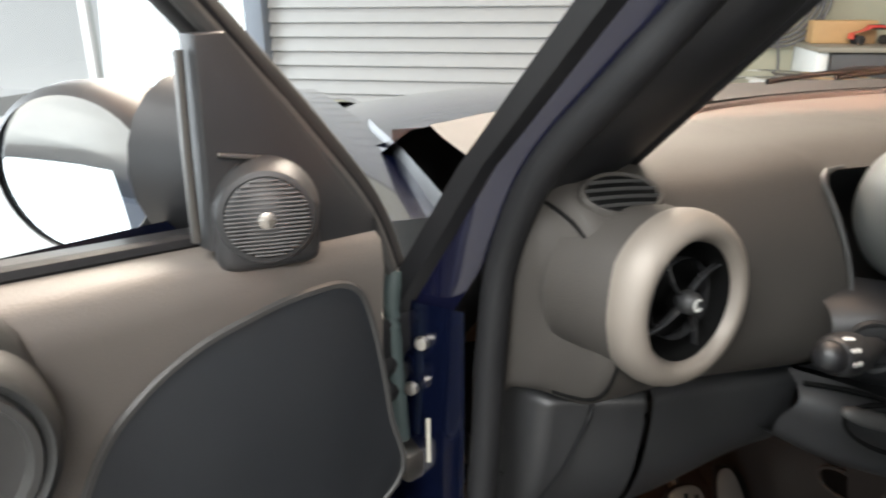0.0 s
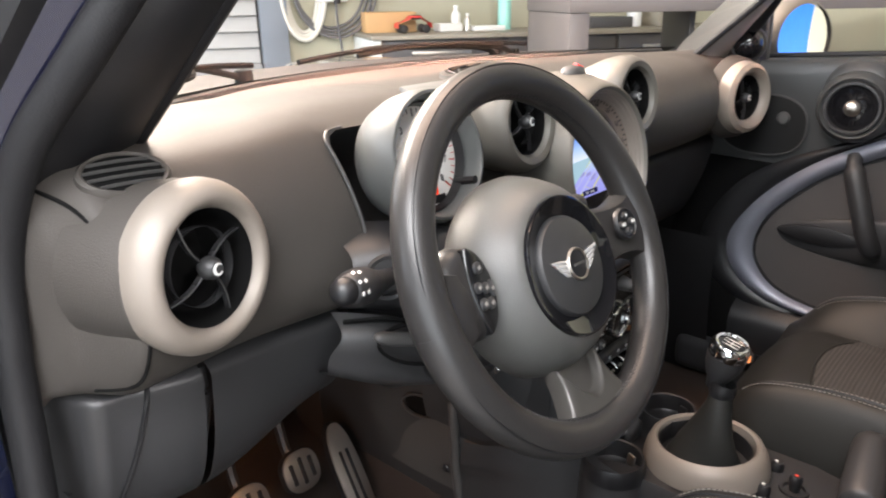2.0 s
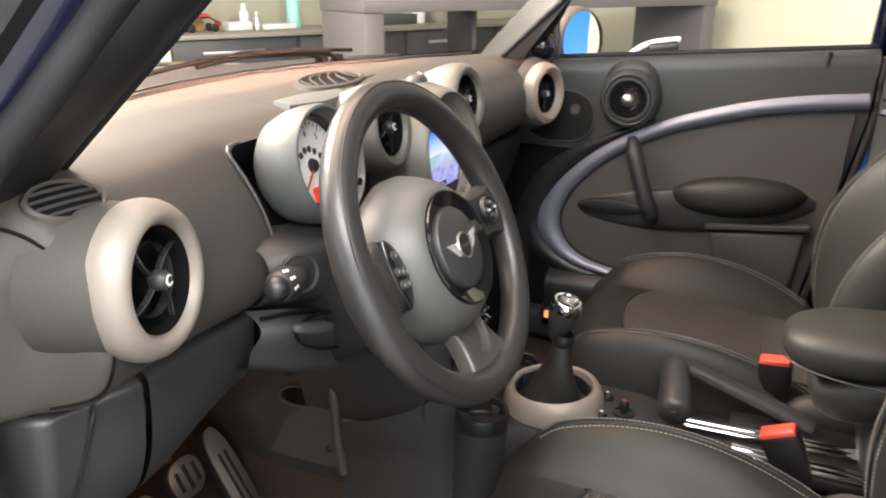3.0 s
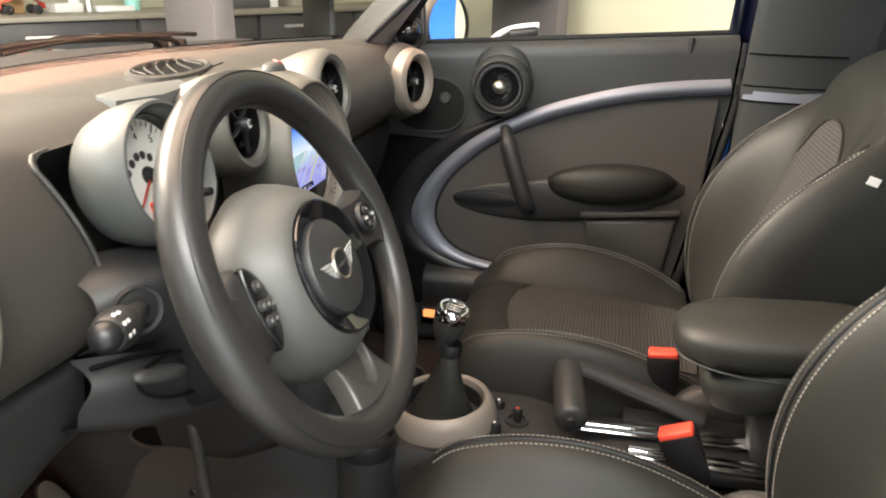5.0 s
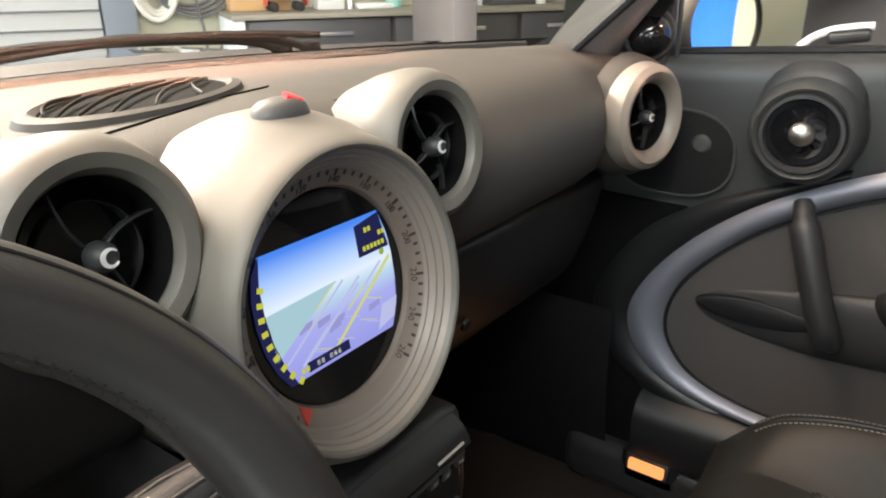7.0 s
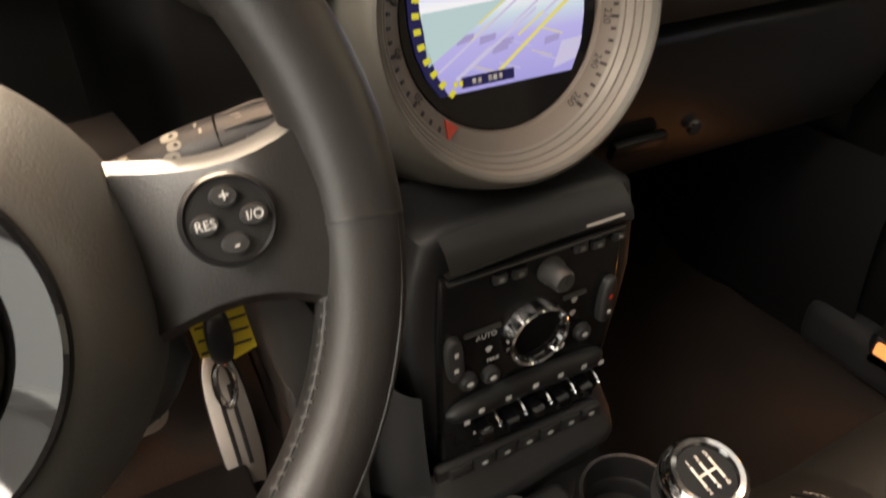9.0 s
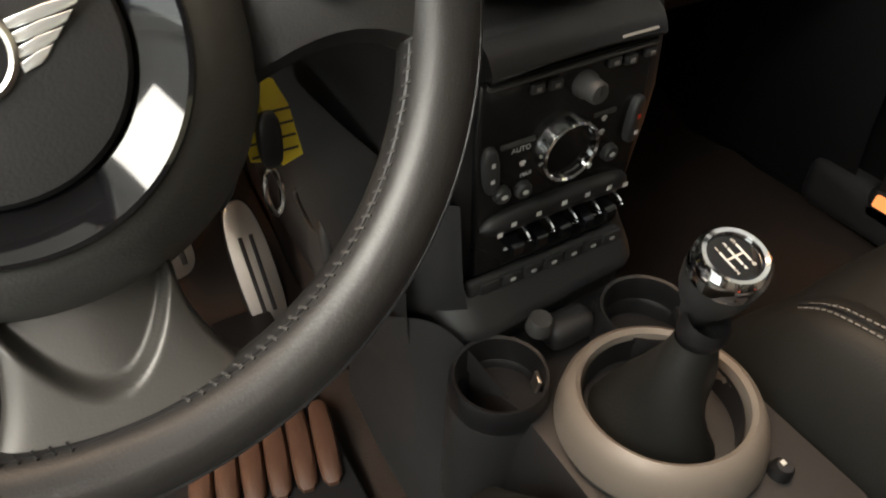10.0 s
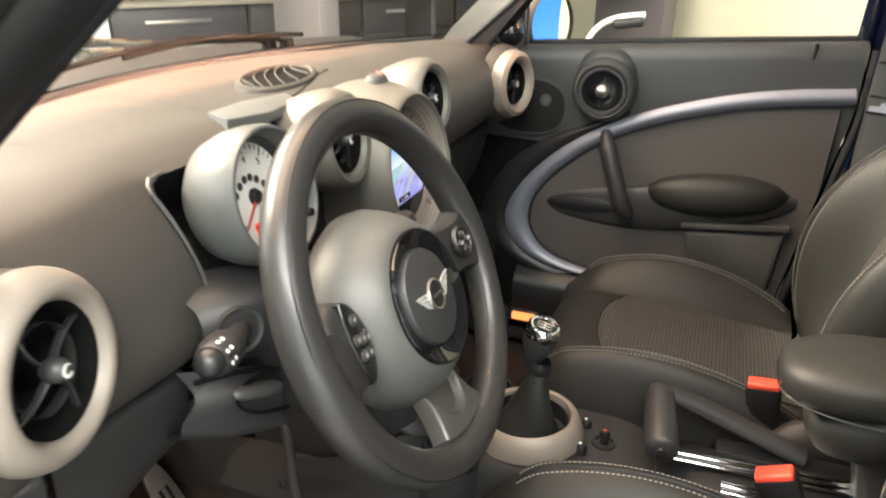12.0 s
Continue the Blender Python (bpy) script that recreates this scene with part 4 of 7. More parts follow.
    # sail with tweeter
    sail = [(.020, 1.055), (.120, 1.022), (.156, 1.000), (.175, 1.040), (.140, 1.088), (.095, 1.145), (.048, 1.206), (.024, 1.205)]
    sp = put("sail_panel", slab(sail, .02, Matrix(((0, 0, -1, .712), (1, 0, 0, 0), (0, 1, 0, 0), (0, 0, 0, 1))), .004), PLASTIC, lab="black corner panel of the window")
    T = Matrix.Translation((.704, .060, 1.080) if side < 0 else (.700, .052, 1.100)) @ pose(0, 0, 0, 0, 0, 30) @ pose(0, 0, 0, 0, -90, 0)
    tw = put("tweeter", lathe([(.040, -.006), (.038, .012), (.034, .021), (.030, .022)], T, 40), PLASTIC, lab="round tweeter housing")
    put("tweeter_foot", box(.034, .078, .05, at(.706, .060, 1.062, 0, 0, 20), .012, 3), PLASTIC, tw)
    put("tweeter_cap", lathe([(0, .030), (.010, .029), (.021, .026), (.029, .021)] if side < 0 else [(0, .044), (.012, .042), (.022, .036), (.030, .022)], T, 36), GLOSS if side > 0 else PLASTIC, tw)
    for k in range(19 if side < 0 else 0):
        h = -.027 + .003 * k
        w = math.sqrt(max(1e-6, .029 ** 2 - h * h))
        put("grille_bar", tube([T @ V(h, -w, .0225 + .006 * (1 - (h / .03) ** 2)), T @ V(h, 0, .029 - 6 * h * h), T @ V(h, w, .0225 + .006 * (1 - (h / .03) ** 2))], .0008, 6), PLASTIC2, tw)
    put("tweeter_dome", lathe([(0, .0300), (.006, .0295), (.0115, .0265)] if side < 0 else [(0, .0455), (.006, .045), (.010, .042)], T, 20), STEEL if side < 0 else GLOSS, tw)
    put("sail_slot", box(.004, .05, .003, at(.708, .054, 1.120, -12), .001), STEEL, sp)
    # window channel and frame
    chan = [V(.752, .215, .985), V(.752, .188, 1.05), V(.752, .130, 1.125), V(.752, .075, 1.188), V(.742, .015, 1.25), V(.70, -.12, 1.385), V(.66, -.27, 1.49), V(.64, -.45, 1.53), V(.64, -.66, 1.545)]
    put("window_frame", tube(spline(chan, 6), .022, 10, flat=.8), RUBBER, lab="black window frame")
    put("frame_rib", tube(spline([p + V(-.022, -.012, .0) for p in chan], 6), .007, 8), PLASTIC2)
    put("window_channel", tube(spline([V(.724, .014, 1.062), V(.724, .015, 1.12), V(.724, .018, 1.195)], 6), .0045, 8, flat=.8), SILVER_DARK, lab="grey window guide channel")
    put("frame_rear", tube(spline([V(.757, -.665, 1.10), V(.72, -.67, 1.3), V(.645, -.672, 1.54)], 5), .02, 10, flat=.7), PAINT)
    # door mirror
    M = Matrix.Translation((.920, .010, 1.098) if side > 0 else (.925, .012, 1.082)) @ pose(0, 0, 0, 0, 0, -24 if side > 0 else -32) @ pose(0, 0, 0, 88)
    shape = Matrix.Diagonal((1.14, 1.05, 1, 1) if side > 0 else (1.06, .93, 1, 1))
    mh = put("mirror_housing", lathe([(.074, 0.012), (.082, .004), (.086, -.02), (.084, -.06), (.066, -.10), (.03, -.125), (0, -.13)], M @ shape, 40), COLUMN if side < 0 else SILVER, lab="round door mirror")
    put("mirror_glass", lathe([(0, .004), (.07, .004), (.0755, .006)], M @ shape, 40), MIRROR, mh, "mirror glass")
    put("mirror_arm", tube(spline([V(.765, .110, 1.090), V(.80, .100, 1.092), V(.86, .085, 1.092)], 4), [.042 + .003 * k for k in range(9)] if side < 0 else [.03] * 9, 20, flat=1.15), COLUMN if side < 0 else PLASTIC, mh)
    for k in range(6):
        ring = [M @ shape @ V(.0868 * math.cos(a), .0868 * math.sin(a), -.012 - .008 * k) for a in frange(-.5, .95, 14)]
        put("housing_rib", tube(ring, .0016, 6), BLACK, mh)
    return d


build_door(1, "closed passenger door with cloth insert, silver arc and round speaker")
build_door(-1, "driver's door swung open, charcoal panel with round tweeter")

# ---- dashboard ----
dash = thing("dashboard", V(0, .2, .9), "charcoal dashboard with silver-ringed round vents", "dashboard")


def glass_y(x):
    return .441 - .62 * x * x


def lean(rows):
    """The pad's end by the instrument reaches further in at its foot."""
    for row in rows:
        for p in row:
            p.x += .013 * max(0, 1 - abs(p.x + .432) / .09) * max(0.0, min(1.0, (1.065 - p.z) / .08))
    return rows


def dash_key(x, pts):
    g = glass_y(x)
    return (x, [(g, 1.082)] + [(min(y, g - .003 * (k + 1)), z) for k, (y, z) in enumerate(pts)])


DRV = [(.25, 1.093), (.15, 1.094), (.09, 1.086), (.054, 1.070), (.028, 1.030), (.020, .975), (.022, .935), (.045, .900), (.11, .884)]
DRVL = [(.25, 1.093), (.15, 1.094), (.09, 1.086), (.050, 1.071), (.012, 1.032), (-.003, .985), (-.001, .945), (.030, .903), (.11, .884)]
DRVIN = [(.25, 1.095), (.16, 1.096), (.10, 1.092), (.062, 1.075), (.034, 1.03), (.020, .98), (.020, .93), (.045, .895), (.11, .884)]
CAV = [(.25, 1.093), (.17, 1.096), (.11, 1.094), (.066, 1.079), (.075, 1.070), (.14, 1.0), (.14, .93), (.13, .90), (.12, .884)]
MID = [(.25, 1.090), (.17, 1.091), (.11, 1.089), (.075, 1.078), (.06, 1.05), (.06, .99), (.06, .94), (.065, .91), (.11, .884)]
PAS = [(.22, 1.090), (.13, 1.086), (.07, 1.073), (.028, 1.042), (.012, 1.002), (.018, .965), (.042, .938), (.07, .925), (.11, .92)]
PASE = [(.14, 1.088), (.10, 1.080), (.07, 1.066), (.048, 1.04), (.040, 1.005), (.042, .965), (.055, .938), (.07, .925), (.11, .92)]
def pierced(bm, holes):
    """Open the skin behind the round vents."""
    gone = set()
    for m, r in holes:
        inv = m.inverted()
        for f in bm.faces:
            c = inv @ f.calc_center_median()
            if math.hypot(c.x, c.y) < r and abs(c.z) < .09:
                gone.add(f)
    bmesh.ops.delete(bm, geom=list(gone), context='FACES')
    return bm


keys = [dash_key(-.714, [(.099, 1.070), (.097, 1.066), (.095, 1.060), (.098, 1.04), (.105, 1.0), (.11, .96), (.12, .93), (.13, .90), (.16, .884)]), dash_key(-.694, [(.13, 1.084), (.115, 1.082), (.10, 1.077), (.078, 1.062), (.056, 1.025), (.050, .975), (.052, .935), (.072, .900), (.12, .884)]), dash_key(-.665, DRVL), dash_key(-.545, DRV), dash_key(-.432, DRVIN)]
driver_keys = keys
part("driver_fascia", pierced(loft(lean(smooth_rows(rows_between(keys, frange(-.714, -.432, 40)), 4))), [(facing(-.606, -.005, 1.004, 3, 15), .058)]), DASH, dash, "smooth charcoal dash pad", sharp=60)
keys = [dash_key(-.432, DRVIN), dash_key(-.416, CAV), dash_key(-.25, CAV), dash_key(-.20, MID), dash_key(.06, MID), dash_key(.17, PAS), dash_key(.46, PAS), dash_key(.57, PASE), dash_key(.66, PASE), dash_key(.70, [(y + .03, z - .01) for y, z in PASE])]
hollow = lean(smooth_rows(rows_between(keys, frange(-.432, -.25, 16)), 4))
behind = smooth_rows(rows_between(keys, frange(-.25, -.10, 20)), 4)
# lower dash skin in a darker colour that stands in for shade
part("wheel_side_shade", loft([row[15:] for row in behind]), COLUMN, dash, "dash skin darkened for the shade under the centre vent")
vent_hole = (facing(-.150, .010, 1.056, 8, 2), .046)
part("wheel_side_top", pierced(loft([row[:16] for row in behind]), [vent_hole]), DASH, dash)
part("dash_body", pierced(loft(smooth_rows(rows_between(keys, frange(-.10, .70, 100)), 4)), [(facing(.597, .004, 1.004, 3, -15), .055), (facing(.132, .010, 1.056, 8, -4), .046)]), DASH, dash, "smooth charcoal dash pad", sharp=60)
part("dash_brow", loft([row[:18] for row in hollow]), DASH, dash)
# recessed skin, its shade deepened by a darker plastic
part("shaded_hollow", loft([row[17:] for row in hollow]), PLASTIC, dash, "hollow dash skin darkened for the shade behind the rev counter")
# pale piping along the cut edge by the instrument
edge = lean([spline([V(-.432, *p) for p in DRVIN[2:8]], 6)])[0]
lip = spline([V(-.400, .066, 1.0785), V(-.420, .064, 1.077)] + [p + V(.001, -.003, .001) for p in edge if p.z < 1.074], 2)
part("edge_trim", tube(lip, .0022, 8), PLASTIC2, dash, "thin grey edge strip")
part("cavity_wall", loft([[p + V(.002, .004, 0), V(p.x + .010, max(p.y + .06, .14), p.z - .005)] for p in edge]), PLASTIC2, dash)
# pointed silver-grey leaf over the instrument
leaf = [V(-.12, .11, 0), V(-.15, .075, 0), V(-.22, .066, 0), V(-.275, .085, 0), V(-.255, .125, 0), V(-.19, .128, 0)]
part("brow_leaf", slab([(p.x, p.y) for p in leaf], .012, at(0, 0, 1.0985, 1), .0015), PODGREY, dash, "pointed grey cover plate")

# lower dash, driver's side
knee_keys = [(-.712, [(.19, .885), (.175, .88), (.172, .865), (.18, .80), (.19, .735), (.20, .715), (.24, .71)]),
             (-.685, [(.10, .893), (.075, .885), (.072, .87), (.085, .80), (.11, .735), (.14, .715), (.22, .71)]),
             (-.585, [(.075, .893), (.052, .884), (.050, .865), (.060, .80), (.085, .745), (.12, .725), (.22, .72)]),
             (-.43, [(.075, .893), (.050, .884), (.046, .865), (.055, .82), (.075, .79), (.11, .775), (.22, .77)])]
part("side_cover", loft(smooth_rows(rows_between(knee_keys, frange(-.712, -.594, 12)), 4)), PLASTIC, dash, "curved cover beside the fuse panel", sharp=60)
part("cover_edge", tube(spline([V(-.640, .062, .886), V(-.646, .062, .86), V(-.660, .078, .80), V(-.680, .105, .735)], 6), .0022, 6), BLACK, dash)
part("cover_gap", tube(spline([V(-.590, .064, .884), V(-.590, .062, .85), V(-.592, .075, .80), V(-.594, .10, .745)], 6), .006, 8), BLACK, dash)
part("knee_panel", loft(smooth_rows(rows_between(knee_keys, frange(-.586, -.43, 10)), 4)), PLASTIC, dash, "charcoal knee panel under the dash", sharp=60)
part("under_cover", loft([[V(x, .13, .77), V(x, .3, .74), V(x, .55, .70)] for x in (-.70, -.5, -.2)]), BLACK, dash)
part("centre_side", loft([[V(-.115 - .02 * math.sin(k * 3), y, .90 - .55 * k) for y in frange(-.03, .5, 8)] for k in frange(0, 1, 6)]), PLASTIC, dash, "grey-black side of the centre console")

# lower dash, passenger's side
glove = [(.16, [(.10, .925), (.075, .915), (.070, .895), (.09, .82), (.13, .74), (.20, .71)]), (.66, [(.10, .925), (.072, .915), (.066, .895), (.085, .82), (.125, .74), (.20, .71)])]
gb = part("glove_box", loft(smooth_rows(rows_between(glove, frange(.16, .68, 8)), 4)), BLACK, dash, "grey-black glove box lid", sharp=60)
part("latch", box(.07, .012, .022, at(.22, .088, .80, 20), .005), BLACK, gb)
part("lock", lathe([(0, .004), (.008, .004), (.009, 0)], facing(.30, .092, .80, -15), 16), CHROME, gb)
part("under_ledge", loft([[V(x, .20, .71), V(x, .35, .66), V(x, .58, .50)] for x in (.12, .4, .70)]), BLACK, dash)


def vane_vent(name, M, r_out, r_in, body, lab, tilt=0, flank=(), sink=0.0):
    """Round vent: a swelling ring, a dark barrel, cross vanes, an inner hoop and a hub with a crescent."""
    v = part(name, lathe(flank + [(r_in * 1.10, .006 - sink), (r_in * 1.0, -.002 - sink), (r_in, -.014 - sink)], M, 64), body, dash, lab)
    M = M @ at(0, 0, -sink)
    part("barrel", lathe([(r_in, .0), (r_in * .98, -.03), (r_in * .9, -.055), (0, -.056)], M, 48), VOID, v)
    part("inner_hoop", lathe([(r_in * .672, -.010), (r_in * .69, -.008), (r_in * .708, -.010), (r_in * .69, -.018), (r_in * .672, -.010)], M, 44), VANE, v)
    for k in range(4):
        a = math.pi / 2 * k + radians(tilt)
        rows = []
        for t in frange(.12, .99, 6):
            p = V(t * r_in * math.cos(a), t * r_in * math.sin(a), -.002 - .004 * t)
            p += .10 * r_in * math.sin(t * math.pi) * V(-math.sin(a), math.cos(a), 0)
            rows.append([M @ (p + V(-q * math.sin(a), q * math.cos(a), 0) + V(0, 0, -h)) for q, h in ((-.0009, .001), (0, .0), (.0009, .001), (.0009, .006), (-.0009, .006))])
        part("vane", loft(rows, True, True), VANE, v)
    hub = part("hub", lathe([(0, .007), (r_in * .13, .007), (r_in * .19, .003), (r_in * .2, -.004), (r_in * .12, -.010), (0, -.010)], M, 28), STEEL if tilt == 0 else PLASTIC, v, "small grey hub")
    moon = [(.0052 * math.cos(a), .0052 * math.sin(a)) for a in frange(.6, 5.6, 14)] + [(.0010 + .0037 * math.cos(a), .0037 * math.sin(a)) for a in frange(5.5, .7, 12)]
    part("crescent", slab(moon, .0008, M @ at(0, 0, .0082)), WHITEINK, v)
    return v


FLAT = [(.0702, -.018), (.0714, -.010), (.0708, -.003), (.0685, .0035), (.0650, .0085), (.0610, .0118), (.0570, .0128), (.0540, .0120)]
BALL_OUT = [(.064, -.06), (.0710, -.026), (.0715, -.008), (.0675, .008), (.0590, .014), (.0510, .0105)]
BALL = [(.052, -.075), (.0600, -.045), (.0628, -.022), (.0622, -.008), (.0575, .0045), (.0520, .0085), (.0470, .0070)]
vane_vent("outer_vent", facing(-.606, -.005, 1.004, 3, 15), .0712, .0475, RING, "warm silver outer air vent", 25, FLAT, -.0045)
vane_vent("outer_vent", facing(.597, .004, 1.004, 3, -15), .0715, .0440, RING, "warm silver outer air vent", 8, BALL_OUT)
vane_vent("centre_vent", facing(-.150, .010, 1.056, 8, 2), .0640, .0405, SILVER, "satin silver centre air vent", 20, BALL)
vane_vent("centre_vent", facing(.132, .010, 1.056, 8, -4), .0640, .0405, SILVER, "satin silver centre air vent", 20, BALL)
# soft swellings of the dash round the outer vents
part("vent_collar", lathe([(.079, -.075), (.077, -.045), (.0745, -.024), (.0715, -.0125), (.067, -.010)], facing(-.606, -.005, 1.004, 3, 15) @ Matrix.Diagonal((1, .89, 1, 1)), 48), DASH, dash)
for x in (.602,):
    part("vent_shoulder", lathe([(.083, -.040), (.078, -.020), (.0735, -.012), (.069, -.009)], facing(x, .002, 1.003, 3, 15 if x < 0 else -15), 48), DASH, dash)

# demister outlet by the driver's pillar, let into the dash skin
def dash_skin(x, y):
    return min(spline(rows_between(driver_keys, [x])[0], 30), key=lambda p: abs(p.y - y) + (9 if p.z < 1.02 else 0))


cap_seam = []
for x, z in ((-.690, 1.070), (-.676, 1.056), (-.664, 1.020), (-.660, .982), (-.661, .946), (-.668, .918), (-.684, .905)):
    skin = min(spline(rows_between(driver_keys, [x])[0], 30), key=lambda p: abs(p.z - z) + (9 if p.y > .16 else 0))
    cap_seam.append(skin + V(0, -.0005, 0))
part("end_cap_seam", tube(spline(cap_seam, 8), .0016, 8), VOID, dash)
dp = dash_skin(-.632, .056)
tx = (dash_skin(-.617, .056) - dash_skin(-.647, .056)).normalized()
ty = (dash_skin(-.632, .071) - dash_skin(-.632, .041)).normalized()
tn = tx.cross(ty).normalized()
ty = tn.cross(tx)
D = Matrix(((tx.x, ty.x, tn.x, dp.x), (tx.y, ty.y, tn.y, dp.y), (tx.z, ty.z, tn.z, dp.z), (0, 0, 0, 1))) @ Matrix.Diagonal((1, .66, 1, 1))
dm = part("demister", lathe([(.0375, -.010), (.0370, .0025), (.0345, .0050), (.0320, .0040), (.0305, .0012)], D, 44), DASH, dash, "oval demister outlet")
# shallow black disc in place of a deep, shaded well
part("well", lathe([(.0322, .0030), (.0300, .0022), (0, .0030)], D, 40), VOID, dm)
for k in range(4):
    h = -.0195 + .0130 * k
    w = math.sqrt(.0315 ** 2 - h * h)
    rows = [[D @ V(w * t, h + q, .0030 + z0 + .0012 * (1 - t * t)) for q, z0 in ((-.0013, .0003), (.0000, .0018), (.0013, .0012), (.0013, -.001), (-.0013, -.001))] for t in frange(-1, 1, 8)]
    part("slat", loft(rows, True, True), PLASTIC2, dm)

# long outlet on the dash top
TOPV = Matrix.Translation((.006, .204, 1.0950)) @ pose(0, 0, 0, 1, 0, 17)
tv = part("top_outlet", lathe([(.122, -.006), (.118, .001), (.106, .003), (.099, .000), (.096, -.02)], TOPV @ Matrix.Diagonal((.96, .43, 1, 1)), 64), DASH, dash, "long slatted outlet on the dash top")
# flat black plate painted as the shade of a deeper outlet
part("outlet_shade", slab(ellipse(.0945, .0422, 40), .004, TOPV @ at(0, 0, -.0012)), VOID, tv)
for start, end in ((172, 104), (188, 70), (204, 46), (224, 30), (250, 18), (284, 8)):
    p, q = [V(.0925 * math.cos(radians(a)), .0412 * math.sin(radians(a)), 0) for a in (start, end)]
    way = (q - p).normalized()
    off = V(-way.y, way.x, 0)
    rows = []
    for t in frange(0, 1, 10):
        c = p.lerp(q, t) + off * .010 * math.sin(math.pi * t)
        rows.append([TOPV @ (c + off * w + V(0, 0, h + .0015 * math.sin(math.pi * t))) for w, h in ((-.0009, .0028), (0, .0036), (.0009, .0028), (.0007, .0002), (-.0007, .0002))])
    part("slat", loft(rows, True, True), DASH, tv, "thin curved slat")


def dash_top(x, y):
    return min(spline(rows_between(keys, [x])[0], 30), key=lambda p: abs(p.y - y) + (9 if p.z < 1.03 else 0))


part("outlet_seam", tube([dash_top(x, y) + V(0, 0, .0004) for x, y in [(p.x, p.y) for p in spline([V(-.112, .112, 0), V(-.068, .124, 0), V(-.003, .146, 0), V(.053, .168, 0), V(.118, .184, 0)], 5)]], .0011, 6), VOID, dash)

# rev counter on the steering column
CL = facing(-.345, .008, 1.045, 14)
inst = thing("rev_counter", V(-.345, .03, 1.0), "round rev counter in a silver-grey pod behind the wheel", "gauge")
part("pod", lathe([(.030, -.048), (.050, -.044), (.0610, -.032), (.0672, -.012), (.0690, .006), (.0685, .024), (.0660, .031), (.0630, .0315), (.0600, .026), (.0575, .004)], CL, 56), PODGREY, inst, "satin silver-grey pod")
part("bezel", lathe([(.0578, .010), (.0560, .012), (.0540, .004), (.0535, .000)], CL, 56), BLACK, inst)
dial = part("dial_face", lathe([(.0545, .0005), (0, .0005)], CL, 56), FACE, inst, "white dial face")
for k in range(33):
    a = radians(225 - 270 * k / 32)
    long = k % 4 == 0
    part("tick", box(.0085 if long else .005, .0013 if long else .0008, .0006, CL @ pose(0, 0, 0, 0, 0, math.degrees(a)) @ at(.0475 if long else .0495, 0, .0012)), REDINK if k > 25 else INK, dial)
for k in range(9):
    a = radians(225 - 270 * k / 8)
    letters(str(k), .0105, CL @ at(.037 * math.cos(a), .037 * math.sin(a), .0012), INK, dial, "numeral")
part("needle", box(.042, .0022, .001, CL @ pose(0, 0, 0, 0, 0, 222) @ at(.018, 0, .0045)), REDINK, dial, "thin red needle")
part("needle_hub", lathe([(0, .007), (.006, .0065), (.0085, .002), (.0085, 0)], CL, 20), BLACK, dial)
part("display", box(.028, .017, .0008, CL @ at(0.002, -.0335, .0015)), REDLED, dial, "red lit display")
part("lower_display", box(.040, .0085, .0008, CL @ at(.006, -.0466, .0012)), BLACK, dial, "dark mileage window")
for dx, dz, w in ((-.006, .004, .016), (.004, -.003, .020), (-.003, -.0075, .010)):
    part("readout_bar", box(w, .0018, .0006, CL @ at(dx, -.0325 + dz, .0024)), REDINK, dial)
for k in range(6):
    part("warning_lamp", lathe([(0, .0014), (.0042, .0014)], CL @ at(-.026 + .009 * k, .008 + .012 * math.sin(k * .63), 0), 12), INK, dial)
part("reset_knob", lathe([(0, .03), (.004, .03), (.0045, .0), (0, 0)], CL @ at(.046, -.034, .0), 12), BLACK, inst)

# silver centre housing: a helmet-like swelling round the big gauge
hous = thing("centre_gauge", V(0, 0, .95), "large round silver speedometer housing with a lit navigation screen", "gauge")
CG = facing(-.001, .006, .978, 10)
loops = []
for r, rise, z in ((.1045, .0, .0375), (.1075, .0, .0345), (.1105, .0005, .026), (.1140, .003, .014), (.1175, .0065, .000), (.1210, .0090, -.020), (.1245, .0075, -.040), (.1280, .0025, -.062), (.130, -.006, -.090)):
    loops.append([CG @ V((r + rise * max(0, math.sin(a)) ** 2) * math.cos(a), (r + rise * max(0, math.sin(a)) ** 2) * math.sin(a), z) for a in [2 * math.pi * i / 96 for i in range(96)]])
part("hood", loft(loops, True), SILVER, hous, "satin silver helmet-shaped housing", sharp=80)
part("lip", lathe([(.1045, .0375), (.1028, .0385), (.1010, .0375), (.0995, .0335)], CG, 80), SILVER, hous, "rolled silver lip")
part("inner_ring", lathe([(.0995, .0335), (.0975, .0288), (.0962, .0285), (.0945, .0238), (.0930, .0235), (.0906, .0188), (.0892, .0185), (.0878, .0162)], CG, 72), RING, hous, "stepped silver inner rings")
band = part("scale_band", lathe([(.0880, .0165), (.0872, .0150), (.0768, .0090), (.0752, .0040)], CG, 72), BAND, hous, "brownish speed scale")
for k in range(53):
    a = radians(232 - 284 * k / 52)
    long = k % 4 == 0
    part("tick", box(.0050 if long else .0036, .0020, .0006, CG @ pose(0, 0, 0, 0, 0, math.degrees(a)) @ at(.0851, 0, .0143, 0, -30)), BANDINK, band)
for k in range(14):
    a = radians(232 - 284 * k / 13)
    letters(str(20 * k), .0072, CG @ at(.0801 * math.cos(a), .0801 * math.sin(a), .0117) @ pose(0, 0, 0, 0, 0, math.degrees(a) - 90) @ pose(0, 0, 0, 30), BANDINK, band, "numeral")
part("pointer", slab([(-.006, -.004), (.006, -.004), (0, .009)], .0012, CG @ pose(0, 0, 0, 0, 0, 232 - 90) @ at(0, .0805, .0130, 30)), REDINK, band, "small red pointer")
